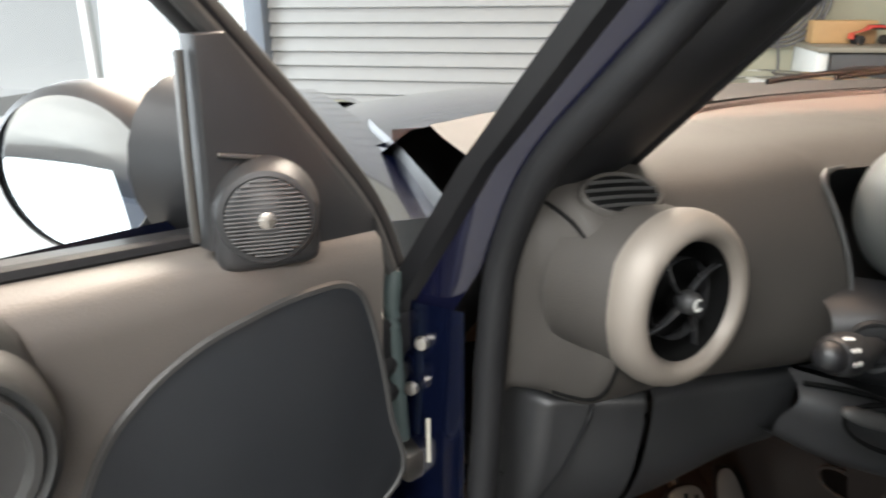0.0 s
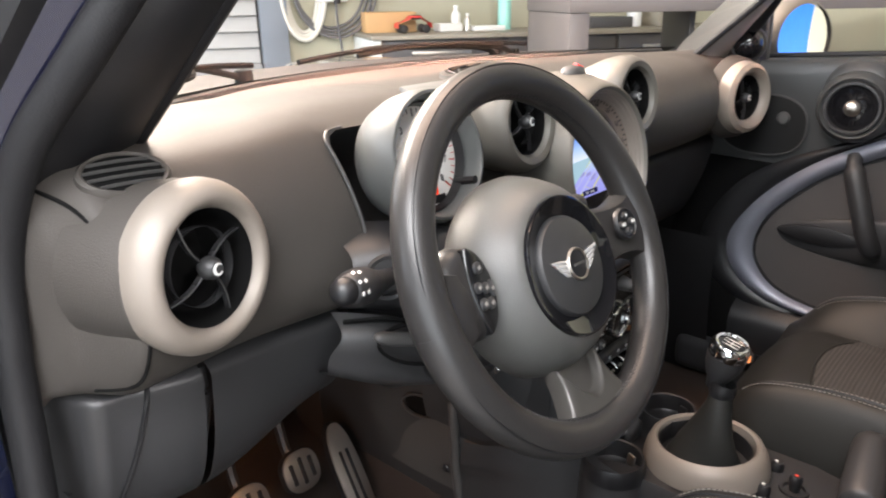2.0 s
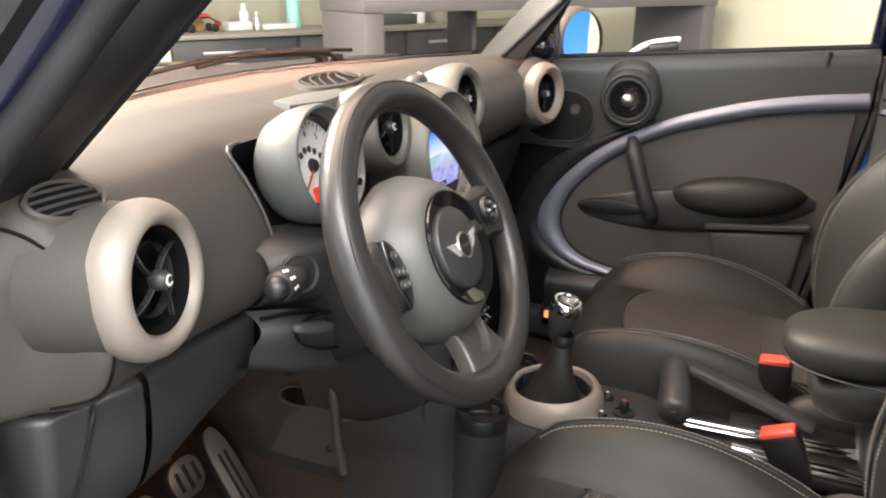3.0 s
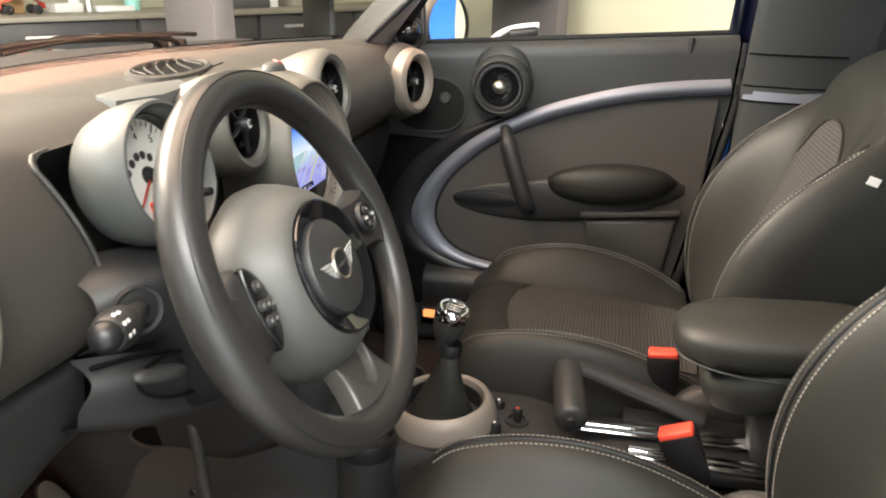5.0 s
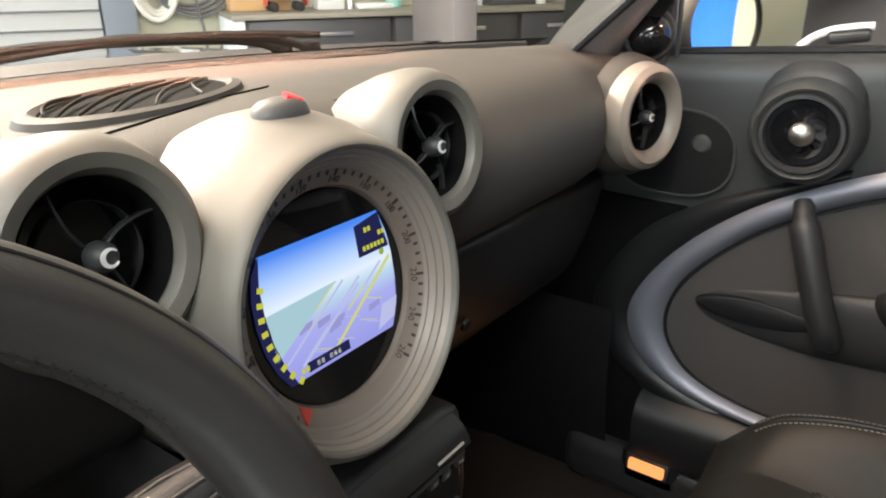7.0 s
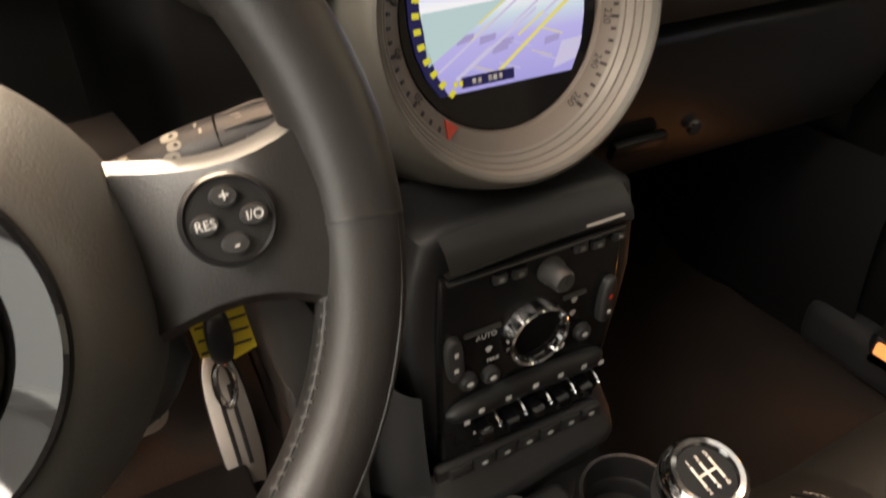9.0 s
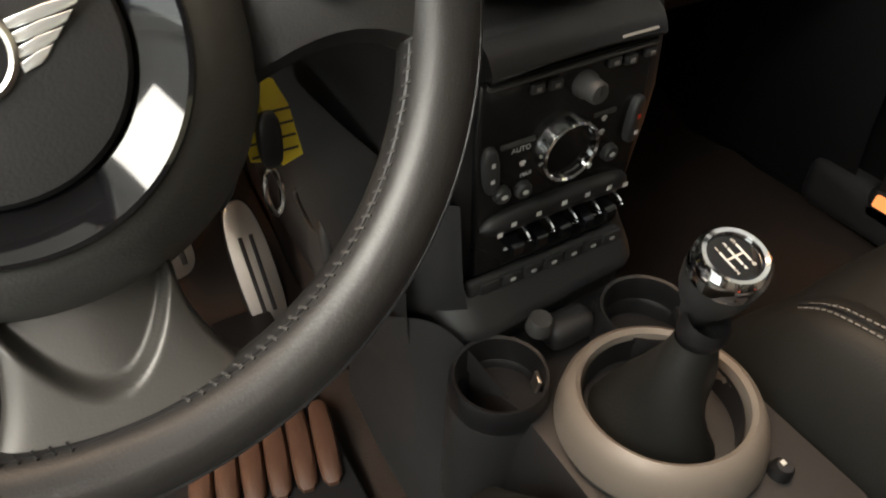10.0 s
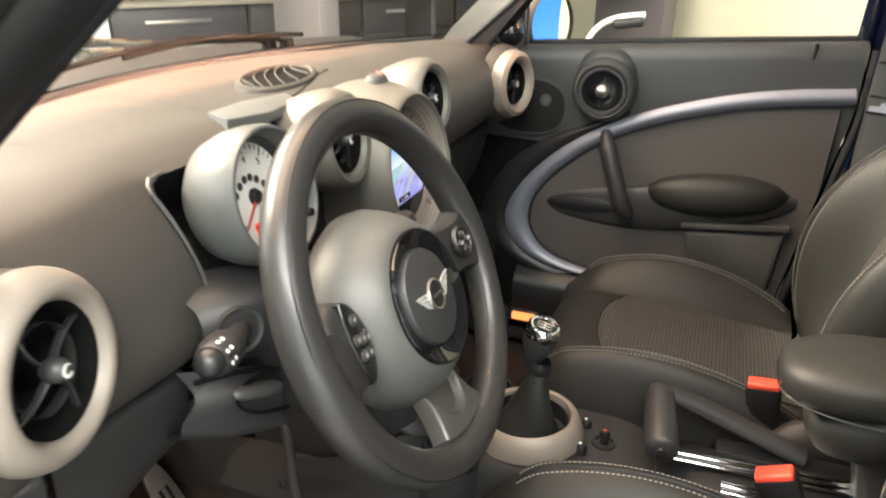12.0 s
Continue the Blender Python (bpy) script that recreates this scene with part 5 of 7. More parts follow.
part("screen_glass", lathe([(.0752, .004), (.0740, .0055), (0, .0055)], CG, 72), GLOSS, hous, "round gloss black screen glass")


# map picture on the round glass
SKYM = bpy.data.materials.new("screen_picture")
SKYM.use_nodes = True
sn, sl = SKYM.node_tree.nodes, SKYM.node_tree.links
se, sr, stc, ssep = sn.new("ShaderNodeEmission"), sn.new("ShaderNodeValToRGB"), sn.new("ShaderNodeTexCoord"), sn.new("ShaderNodeSeparateXYZ")
smap = sn.new("ShaderNodeMapRange")
smap.inputs["From Min"].default_value, smap.inputs["From Max"].default_value = .925, 1.022
sl.new(stc.outputs["Object"], ssep.inputs["Vector"])
sl.new(ssep.outputs["Z"], smap.inputs["Value"])
sl.new(smap.outputs["Result"], sr.inputs["Fac"])
sr.color_ramp.elements[0].position, sr.color_ramp.elements[0].color = 0.0, (.30, .30, .72, 1)
sr.color_ramp.elements[1].position, sr.color_ramp.elements[1].color = 1.0, (.08, .25, .85, 1)
for pos, c in ((.42, (.42, .42, .82, 1)), (.56, (.52, .68, .80, 1)), (.66, (.80, .86, .95, 1)), (.82, (.45, .62, .95, 1))):
    sr.color_ramp.elements.new(pos).color = c
sl.new(sr.outputs["Color"], se.inputs["Color"])
se.inputs["Strength"].default_value = 1.0
sl.new(se.outputs["Emission"], sn["Material Output"].inputs["Surface"])
pic = [(-.046, -.046)] + [(.052, -.046)] + [(.0600, -.030), (.0635, -.010), (.0640, .010), (.0620, .026), (.056, .044)] + [(-.056, .044), (-.0600, .026), (-.0605, .008), (-.0585, -.012), (-.0530, -.032)]
screen = part("screen", slab(pic, .0006, CG @ at(0, .002, .0064)), SKYM, hous, "lit navigation map in blue and lilac")
ROAD, PALE, GREENY, NAVY, MAUVE = glow("map_road", (.72, .70, .22), .9), glow("map_pale", (.56, .57, .84), .9), glow("map_green", (.47, .68, .74), .85), glow("map_navy", (.03, .03, .12), .6), glow("map_mauve", (.36, .34, .66), .9)
YELLOWTEXT = glow("screen_yellow", (.70, .68, .06), .8)
strip = [(-.0560, .044), (-.0600, .026), (-.0605, .008), (-.0585, -.012), (-.0530, -.032), (-.046, -.046), (-.0520, -.046), (-.0600, -.034), (-.0660, -.018), (-.0685, .0), (-.0680, .018), (-.0640, .034)]
for pts, m, h in (([(-.0585, -.026), (.004, .008), (-.0595, .006)], GREENY, .0008), ([(-.010, -.037), (-.006, -.037), (.060, .007), (.060, .010)], ROAD, .0012), ([(-.040, -.036), (-.039, -.038), (.024, -.002), (.024, .0)], PALE, .0010),
                  ([(-.052, -.030), (-.051, -.031), (.010, .006), (.009, .007)], PALE, .0010), ([(.036, -.042), (.055, -.038), (.0610, -.024), (.044, -.025)], PALE, .0010), ([(-.036, -.043), (.004, -.043), (.004, -.036), (-.036, -.036)], NAVY, .0014),
                  ([(.029, .016), (.0610, .016), (.055, .043), (.029, .039)], NAVY, .0014), (strip, NAVY, .0008)):
    part("map_shape", slab(pts, .0004, CG @ at(0, .002, .0064 + h)), m, screen)
rnd = random.Random(4)
for k in range(16):
    x0, y0 = rnd.uniform(-.045, .035), rnd.uniform(-.034, .002)
    dx, dy = (.020, .012) if k % 2 else (.016, -.006)
    w = .0007 + .0006 * rnd.random()
    part("map_street", slab([(x0, y0), (x0 + w, y0 - w), (x0 + dx + w, y0 + dy - w), (x0 + dx, y0 + dy)], .0003, CG @ at(0, .002, .0071 + .00002 * k)), PALE if k % 3 else ROAD, screen)
for k in range(5):
    x0, y0 = rnd.uniform(-.04, .03), rnd.uniform(-.030, -.008)
    part("map_block", slab([(x0, y0), (x0 + .012, y0 + .002), (x0 + .013, y0 + .006), (x0 + .001, y0 + .005)], .0003, CG @ at(0, .002, .0068)), MAUVE, screen)
for x, y, w, m in ((.042, .034, .010, YELLOWTEXT), (.054, .0285, .006, YELLOWTEXT), (.045, .021, .024, YELLOWTEXT), (-.024, -.0395, .010, WHITEINK), (-.010, -.0395, .014, WHITEINK), (-.040, -.0395, .006, YELLOWTEXT)):
    for j in range(max(2, int(w / .004))):
        part("screen_text_bar", box(.0026, .0034, .0004, CG @ at(x - w / 2 + .004 * j + .002, y + .002, .0082)), m, screen)
for k in range(9):
    a = radians(160 + 8.4 * k)
    part("screen_text_bar", box(.0048, .0036, .0004, CG @ at(.0640 * math.cos(a), .0640 * math.sin(a) + .004, .0077, 0, 0, math.degrees(a) - 180)), YELLOWTEXT, screen)
part("route_mark", lathe([(0, .0082), (.0026, .0082)], CG @ at(.052, .016, 0), 14), glow("map_mark", (.35, .5, .05), .8), screen)

hz = thing("hazard_switch", V(-.004, .046, 1.10), "oval hazard light switch with a red triangle", "switch")
part("base", lathe([(.0225, -.012), (.0230, -.003), (.0208, .003), (.0150, .0070), (.007, .0086), (0, .009)], at(.002, .042, 1.1020, -4) @ Matrix.Diagonal((1, .70, 1, 1)), 36), PLASTIC2, hz)
part("red_lens", slab([(-.0065, -.005), (.0085, -.005), (.0045, .005), (-.0020, .005)], .004, at(.0095, .0385, 1.1118, 16, 16), .001), HAZRED, hz, "glowing red triangle lens")

# centre stack
ST = Matrix.Translation((0, -.049, .745)) @ pose(0, 0, 0, 91)
stack = thing("centre_stack", V(0, 0, .6), "black radio and climate panel with a chrome dial and toggle switches", "control panel")
half_shield = [(.070, .118), (.090, .110), (.098, .080), (.1015, .034), (.098, .0), (.090, -.050), (.079, -.100), (.068, -.136), (.045, -.148)]
outline = half_shield + [(-x, y) for x, y in reversed(half_shield)]
part("surround", slab(outline, .07, ST @ at(0, 0, -.004), .012, 4), COLUMN, stack, "black shield-shaped surround")
panel = part("panel", slab([(-.079, .083), (.079, .083), (.081, .03), (.078, -.03), (.074, -.100), (-.078, -.100), (-.080, -.03), (-.081, .03)], .010, ST @ at(0, 0, .002), .004, 3), GLOSS_PANEL, stack, "glossy black control face")
part("slot_lip", loft([[ST @ V(x, y + .004 * (1 - (x / .08) ** 2), z) for y, z in ((.112, -.006), (.106, .004), (.098, .010), (.0915, .0125), (.0885, .0105), (.0880, .002))] for x in frange(-.077, .077, 14)]), BLACK, stack, "sloping disc slot lip")
part("lip_mark", box(.034, .0022, .0005, ST @ at(.050, .0975, .0118, -50)), STITCH, stack)
part("slot", box(.150, .0032, .004, ST @ at(0, .0855, .004)), VOID, stack)
part("slot_sill", box(.152, .0030, .005, ST @ at(0, .0818, .0055), .0012), PLASTIC2, stack)
knob = part("volume_knob", lathe([(0, .020), (.0074, .020), (.0090, .0175), (.0096, .008), (.0108, .005), (.0110, .0), (0, 0)], ST @ at(.0115, .062, .002), 28), PLASTIC2, panel, "small grey rotary knob")
part("knob_line", box(.0012, .008, .0005, ST @ at(.0115, .0655, .0223)), INK, knob)
dl = part("dial", lathe([(.0, .006), (.0225, .006), (.0236, .008)], ST @ at(0, .010, .002), 40), GLOSS, panel, "dark dial window")
part("chrome_ring", lathe([(.0230, .004), (.0236, .0115), (.0250, .0130), (.0266, .0118), (.0275, .006), (.0278, .0)], ST @ at(0, .010, .002), 48), CHROME, dl, "chrome ring")
for x, y in ((-.033, .071), (-.0166, .070), (.037, .074), (.053, .072), (.0725, .0735)):
    b = part("button", box(.012, .0085, .005, ST @ at(x, y, .004), .002), PLASTIC, panel)
    part("button_mark", box(.0042, .0030, .0005, ST @ at(x, y, .0068)), STITCH, b)
for x0, x1, y in ((-.0605, -.029, .0272), (.027, .049, .0290)):
    part("panel_ridge", box(x1 - x0, .0042, .003, ST @ at((x0 + x1) / 2, y, .0025), .0012), PLASTIC2, panel)
for text, x, y, size in (("AUTO", -.041, .0205, .0064), ("MAX", -.0345, -.0050, .0050)):
    letters(text, size, ST @ at(x, y, .0024), WHITEINK, panel)
for x, y in ((-.0385, .0070), (.0385, .0240), (.0384, .0110), (.031, -.020)):
    part("panel_mark", slab(ellipse(.0030, .0020, 12), .0003, ST @ at(x, y, .0024)), WHITEINK, panel)
    part("panel_mark", box(.0034, .0008, .0003, ST @ at(x, y - .0026, .0023)), WHITEINK, panel)
for x, y in ((-.0574, -.016), (-.0372, -.0185), (.0488, -.0116)):
    b = part("round_button", lathe([(0, .0075), (.0062, .0072), (.0076, .005), (.0080, 0)], ST @ at(x, y, .001), 24), PLASTIC, panel)
    part("button_mark", slab(ellipse(.0030, .0022, 12), .0003, ST @ at(x, y, .0088)), WHITEINK, b)
for s in (-1, 1):
    b = part("side_rocker", slab(ellipse(.0072, .0215, 28, power=2.8), .010, ST @ at(s * .0700, .0145 if s > 0 else .0105, .0085, 0, s * 8, s * -5), .0035, 3), PLASTIC, panel)
    part("rocker_mark", box(.0030, .0040, .0005, ST @ at(s * .0700, .019, .0092)), REDINK if s > 0 else WHITEINK, b)
    part("rocker_mark", box(.0034, .0034, .0005, ST @ at(s * .0700, .004, .0092)), WHITEINK, b)
# rounded rail over the toggle switches, the toggles below it, and the row of keys
part("toggle_rail", loft([[ST @ V(x, -.0435 + .004 * (x / .075) ** 2 * -1 + .0115 * math.sin(a) * w, .001 + .0125 * max(0.0, math.cos(a)) * w) for a in frange(-math.pi / 2, math.pi / 2, 10)] for x in frange(-.0760, .0760, 30) for w in [max(.05, (1 - (abs(x) / .0762) ** 8)) ** .5]]), BLACK, panel, "rounded black rail over the toggles")
for x, y in ((-.063, -.049), (-.0500, -.0425), (-.0257, -.0412), (0, -.0400), (.0241, -.0405), (.0478, -.0420), (.066, -.0455)):
    part("rail_mark", box(.0050, .0044, .0004, ST @ at(x, y, .0138)), WHITEINK, panel)
for k in range(5):
    x = -.047 + .0243 * k
    tg = part("toggle_switch", loft([[ST @ V(x + dx * w, -.0640 + dy * w - .004 * h, .001 + .019 * h) for dx, dy in ((-.0062, -.0052), (.0062, -.0052), (.0062, .0052), (-.0062, .0052))] for h, w in ((0, 1), (.55, .82), (.9, .95), (1, .75))], True, True), GLOSS, panel, "glossy toggle")
    part("toggle_guard", tube(spline([ST @ V(x + .0118, -.0555, .004), ST @ V(x + .0118, -.062, .018), ST @ V(x + .0118, -.0715, .003)], 5), .0013, 8), CHROME, tg)
    part("switch_mark", box(.0056, .0030, .0004, ST @ at(x, -.0790, .0025)), WHITEINK, panel)
part("key_bar", box(.164, .0185, .010, ST @ at(-.004, -.1125, .001), .004, 3), PLASTIC, panel)
for k in range(7):
    x = -.0640 + .0222 * k
    b = part("key", box(.0212, .0135, .008, ST @ at(x, -.1125, .005), .0022), PLASTIC, panel)
    if k:
        part("key_mark", slab(ellipse(.0032, .0020, 10), .0003, ST @ at(x, -.1125, .0094)), WHITEINK, b)

# ---- steering wheel and column ----
W = facing(-.341, -.154, .976, 25)
wheel = thing("steering_wheel", V(-.341, -.154, .80), "black leather three-spoke steering wheel with a round centre pad", "steering wheel")


def rim_point(a, R=.1685, z=0.0):
    return V(R * math.cos(a), R * math.sin(a), z)


rows = []
for k in range(97):
    a = 2 * math.pi * k / 96
    fat = 1.0 + .08 * max(0, math.cos(2 * (a - .15))) ** 3
    rows.append([W @ V((.1685 + .0175 * fat * math.cos(b)) * math.cos(a), (.1685 + .0175 * fat * math.cos(b)) * math.sin(a), .0185 * fat * math.sin(b)) for b in [2 * math.pi * i / 20 for i in range(20)]])
bm = loft(rows, True)
bmesh.ops.remove_doubles(bm, verts=bm.verts, dist=1e-6)
rim = part("rim", bm, WLEATHER, wheel, "stitched black leather rim", sharp=80)
# seams on the inner side of the rim
inner = [W @ V(.1522 * math.cos(a), .1522 * math.sin(a), .0062) for a in frange(0, 2 * math.pi, 180)]
part("seam", tube(inner[:-1], .0009, 6, True), BLACK, rim)
part("outer_seam", tube([W @ V(.1800 * math.cos(a), .1800 * math.sin(a), .0142) for a in frange(0, 2 * math.pi, 160)[:-1]], .0008, 6, True), BLACK, rim)
for a0, a1 in ((-82, -16), (18, 162), (196, 262)):
    bm = bmesh.new()
    for deg in frange(a0, a1, int((a1 - a0) / 2.1)):
        a = radians(deg)
        m = W @ pose(0, 0, 0, 0, 0, deg) @ at(.1519, 0, .0064, 0, -70, 0) @ pose(0, 0, 0, 0, 0, 24)
        bmesh.ops.create_cube(bm, size=1.0, matrix=m @ Matrix.Diagonal((.0050, .0011, .0009, 1)))
    part("stitching", bm, WHEELTHREAD if a0 == -82 else BLACK, rim, "light thread stitches")
for deg in (-5, 186):
    a = radians(deg)
    ring = [W @ (rim_point(a) + (.0180 * math.cos(b)) * V(math.cos(a), math.sin(a), 0) + V(0, 0, .0190 * math.sin(b))) for b in [2 * math.pi * i / 20 for i in range(20)]]
    part("rim_joint", tube(ring, .0010, 6, True), BLACK, rim)

HC = W @ at(-.002, -.0145, 0)
part("hub_shell", lathe([(.0660, .0205), (.0690, .0195), (.0740, .0150), (.083, .005), (.092, -.012), (.098, -.028), (.098, -.042), (.091, -.054), (.078, -.062)], HC, 64), HUBGREY, wheel, "bowl-shaped grey hub")
part("hub_ring", lathe([(.0668, .008), (.0662, .0215), (.0650, .0243), (.0632, .0245), (.0608, .0230), (.0540, .0195), (.0480, .0172), (.0468, .015)], HC, 96), GLOSS, wheel, "gloss black ring")
pad = part("centre_pad", lathe([(.0475, .010), (.0470, .019), (.0450, .0225), (.028, .0262), (0, .0275)], HC, 56), PLASTIC, wheel, "round charcoal airbag pad")
# winged badge, drawn as plain shapes
badge = part("badge_ring", lathe([(.0125, .0250), (.0129, .0284), (.0142, .0291), (.0154, .0280), (.0158, .0250)], HC, 36), STEEL, pad, "chrome badge ring")
part("badge_disc", lathe([(.0, .0285), (.0128, .0280)], HC, 28), BLACK, badge)
part("badge_bar", box(.016, .0026, .0006, HC @ at(0, 0, .0288)), PLASTIC2, badge)
for s in (-1, 1):
    for k in range(4):
        y0 = .0070 - .0042 * k
        L = .0235 - .0042 * k
        part("badge_feather", slab([(s * .0145, y0), (s * (.0145 + L * .5), y0 + .0022), (s * (.0145 + L), y0 + .0034), (s * (.0145 + L - .003), y0 + .0002), (s * (.0145 + L * .5), y0 - .0016), (s * .0148, y0 - .0032)], .0016, HC @ at(0, 0, .0274), .0004), BADGE, badge)
for s in (-1, 1):
    # side spoke: leather-covered arm that widens into the rim
    secs = []
    for k in frange(0, 1, 10):
        x = .086 + .082 * k
        top, bot = .024 - .006 * math.sin(k * math.pi) + .012 * k ** 3, -.044 - .002 * k + .010 * math.sin(k * math.pi) - .018 * k ** 4
        zf, zb = -.014 + .024 * min(1, k * 1.7) ** .8, -.030 + .016 * k
        secs.append([W @ V(s * x, yy, zz) for yy, zz in ((top, zb), (top + .002, (zf + zb) / 2), (top - .003, zf - .002), ((top + bot) / 2 + .01, zf + .001), ((top + bot) / 2 - .01, zf + .001), (bot + .003, zf - .002), (bot - .002, (zf + zb) / 2), (bot, zb))])
    sp = part("side_spoke", loft(secs, True, True), WLEATHER, wheel)
    Z = .62 if s > 0 else .84
    C = W @ at(.1195 if s > 0 else -.121, -.003 if s > 0 else -.001, .0105 if s > 0 else .0015, 0, s * -4) @ Matrix.Diagonal((Z, Z, 1, 1))
    if s > 0:
        podm = part("switch_pod", lathe([(.0275, 0), (.0265, .004), (.0250, .005), (.0235, .0035), (.0, .0038)], C, 40), BLACK, sp, "round black switch cluster")
        for k, (dx, dy) in enumerate(((0, .0135), (.0135, 0), (0, -.0135), (-.0135, 0))):
            b = part("switch", lathe([(0, .0068), (.0062, .0066), (.0072, .005), (.0075, .003)], C @ at(dx, dy, 0) @ Matrix.Diagonal((1.1, .85, 1, 1)), 20), PLASTIC, podm)
            letters(("+", "I/O", "-", "RES")[k], (.011, .0075, .011, .0075)[k], C @ at(dx, dy, .0072), WHITEINK, b)
    else:
        # leather cuff sunk into the hub, with a black crescent of keys on its inner half
        part("cuff", lathe([(0, .0070), (.020, .0060), (.030, .0030), (.0355, -.0030), (.037, -.012)], C @ Matrix.Diagonal((1, 1.32, 1, 1)), 44), WLEATHER, sp, "oval leather cuff where the spoke meets the hub", sharp=80)
        crescent = [(.0335 * math.cos(a), .0450 * math.sin(a)) for a in frange(radians(-82), radians(78), 22)] + [(p.x, p.y) for p in spline([V(.003, .043, 0), V(-.004, .024, 0), V(-.006, .0, 0), V(-.003, -.024, 0)], 5)]
        podm = part("switch_pod", slab(crescent, .014, C @ at(0, 0, .0082, 0, 5), .003, 3), GLOSS_PANEL, sp, "crescent-shaped black switch cluster")
        for dx, dy, rx, ry in ((.0130, .0210, .0075, .0060), (.0035, .0030, .0065, .0056), (.0150, .0000, .0056, .0060), (.0045, -.0140, .0065, .0060), (.0170, -.0160, .0060, .0062), (.0250, -.0030, .0040, .0090)):
            b = part("switch", slab(ellipse(rx, ry, 20, power=2.6), .003, C @ at(dx, dy, .0105 - .09 * dx, 0, 5), .0014), PLASTIC, podm)
            part("switch_mark", box(.0046, .0034, .0004, C @ at(dx, dy, .0107 - .09 * dx, 0, 5, 20)), STITCH, b)
# lower spoke: one broad blade with a U-shaped fold
def spoke_z(x, y):
    lip = -.143 + .050 * (x / .037) ** 2
    t = max(0.0, min(1.0, (y - lip) / .008))
    return -.012 + .020 * (max(0.0, -y - .07) / .09) ** 1.6 - .014 * t * t * (3 - 2 * t) + .006 * t * (1 - (x / .034) ** 2)


secs = []
for k in frange(0, 1, 64):
    y = -.064 - .099 * k
    w = .044 - .012 * math.sin(min(1, k * 1.15) * math.pi) ** .8 + .008 * k ** 6
    xs = frange(-w, w, 60)
    row = [W @ V(-w - .001, y, spoke_z(w, y) - .022), W @ V(-w - .0015, y, spoke_z(w, y) - .006)]
    row += [W @ V(x, y, spoke_z(x, y) - .003 * (abs(x) / w) ** 8) for x in xs]
    row += [W @ V(w + .0015, y, spoke_z(w, y) - .006), W @ V(w + .001, y, spoke_z(w, y) - .022)]
    secs.append(row)
part("lower_spoke", loft(secs, True, True), SILVER_DARK, wheel, "broad satin grey lower spoke with a curved fold", sharp=60)

column = thing("steering_column", V(-.341, 0, .85), "grey-black steering column shroud with stalks", "steering column")
secs = []
for z, sx, syt, syb in ((-.060, .050, .030, -.060), (-.085, .062, .040, -.072), (-.13, .066, .040, -.080), (-.19, .064, .036, -.085), (-.27, .060, .03, -.09)):
    loop = []
    for i in range(28):
        a = 2 * math.pi * i / 28
        c, s = math.cos(a), math.sin(a)
        loop.append(W @ V(.8 * sx * math.copysign(abs(c) ** .6, c), (syt if s > 0 else -syb) * math.copysign(abs(s) ** .6, s) - .02, z))
    secs.append(loop)
part("shroud", loft(secs, True, True), BLACK, column, "grained column shroud")
part("shroud_seam", tube([p + V(0, 0, 0) for p in [W @ V(sx, -.02, z) for sx, z in ((.052, -.062), (.064, -.085), (.068, -.13), (.066, -.19))]], .0014, 6), BLACK, column)
def net(rows, n=5):
    """Smooth skin through a coarse net of points."""
    wide = [spline(r, n) for r in rows]
    cols = [spline([r[k] for r in wide], n) for k in range(len(wide[0]))]
    return loft(cols)


part("upper_shroud", net([[V(-.440, .06, .985), V(-.40, .03, .985), V(-.34, .015, .975), V(-.28, .02, .955), V(-.24, .05, .945)],
                          [V(-.447, .01, .968), V(-.41, -.020, .972), V(-.34, -.045, .975), V(-.27, -.035, .955), V(-.232, .0, .940)],
                          [V(-.453, -.002, .945), V(-.415, -.028, .943), V(-.34, -.060, .94), V(-.265, -.045, .935), V(-.228, -.01, .925)],
                          [V(-.452, .010, .918), V(-.41, -.020, .910), V(-.34, -.055, .898), V(-.265, -.04, .90), V(-.23, .0, .90)],
                          [V(-.445, .035, .900), V(-.40, .005, .892), V(-.34, -.030, .876), V(-.27, -.02, .88), V(-.235, .02, .885)]]), COLUMN, column, "upper column cover", sharp=80)
part("lower_shroud", net([[V(-.455, .035, .900), V(-.42, -.005, .896), V(-.35, -.035, .872), V(-.28, -.025, .868), V(-.24, .02, .875)],
                          [V(-.465, .006, .886), V(-.425, -.025, .878), V(-.36, -.046, .849), V(-.29, -.046, .836), V(-.24, .0, .845)],
                          [V(-.475, .016, .862), V(-.43, -.014, .847), V(-.36, -.037, .822), V(-.29, -.040, .805), V(-.24, .0, .815)],
                          [V(-.470, .032, .835), V(-.42, .002, .812), V(-.35, -.020, .790), V(-.27, -.030, .776), V(-.235, .01, .785)],
                          [V(-.450, .10, .820), V(-.40, .09, .795), V(-.33, .08, .775), V(-.27, .07, .765), V(-.235, .08, .77)]]), PLASTIC, column, "lower column cover", sharp=80)
part("cover_seam", tube(spline([V(-.458, .012, .897), V(-.42, -.015, .8945), V(-.35, -.044, .872), V(-.28, -.036, .868)], 6), .0022, 6), VOID, column)
part("recess_groove", tube([V(-.393, -.0385, .864) + V(.056 * math.cos(a) * .95 + .006 * math.sin(a), -.012 * math.cos(a), -.018 * math.cos(a) + .0215 * math.sin(a)) for a in [2 * math.pi * k / 40 for k in range(40)]], .0022, 6, True), VOID, column)
part("adjuster_lever", cushion_bm(.062, .016, .015, at(-.424, -.034, .880, 0, 19, -14), 2.6), PLASTIC2, column, "grey column adjuster lever")
part("adjuster_cap", lathe([(0, .0035), (.012, .0032), (.0155, .001), (.0165, -.004)], facing(-.363, -.0475, .848, -12, -8), 30), PLASTIC, column)
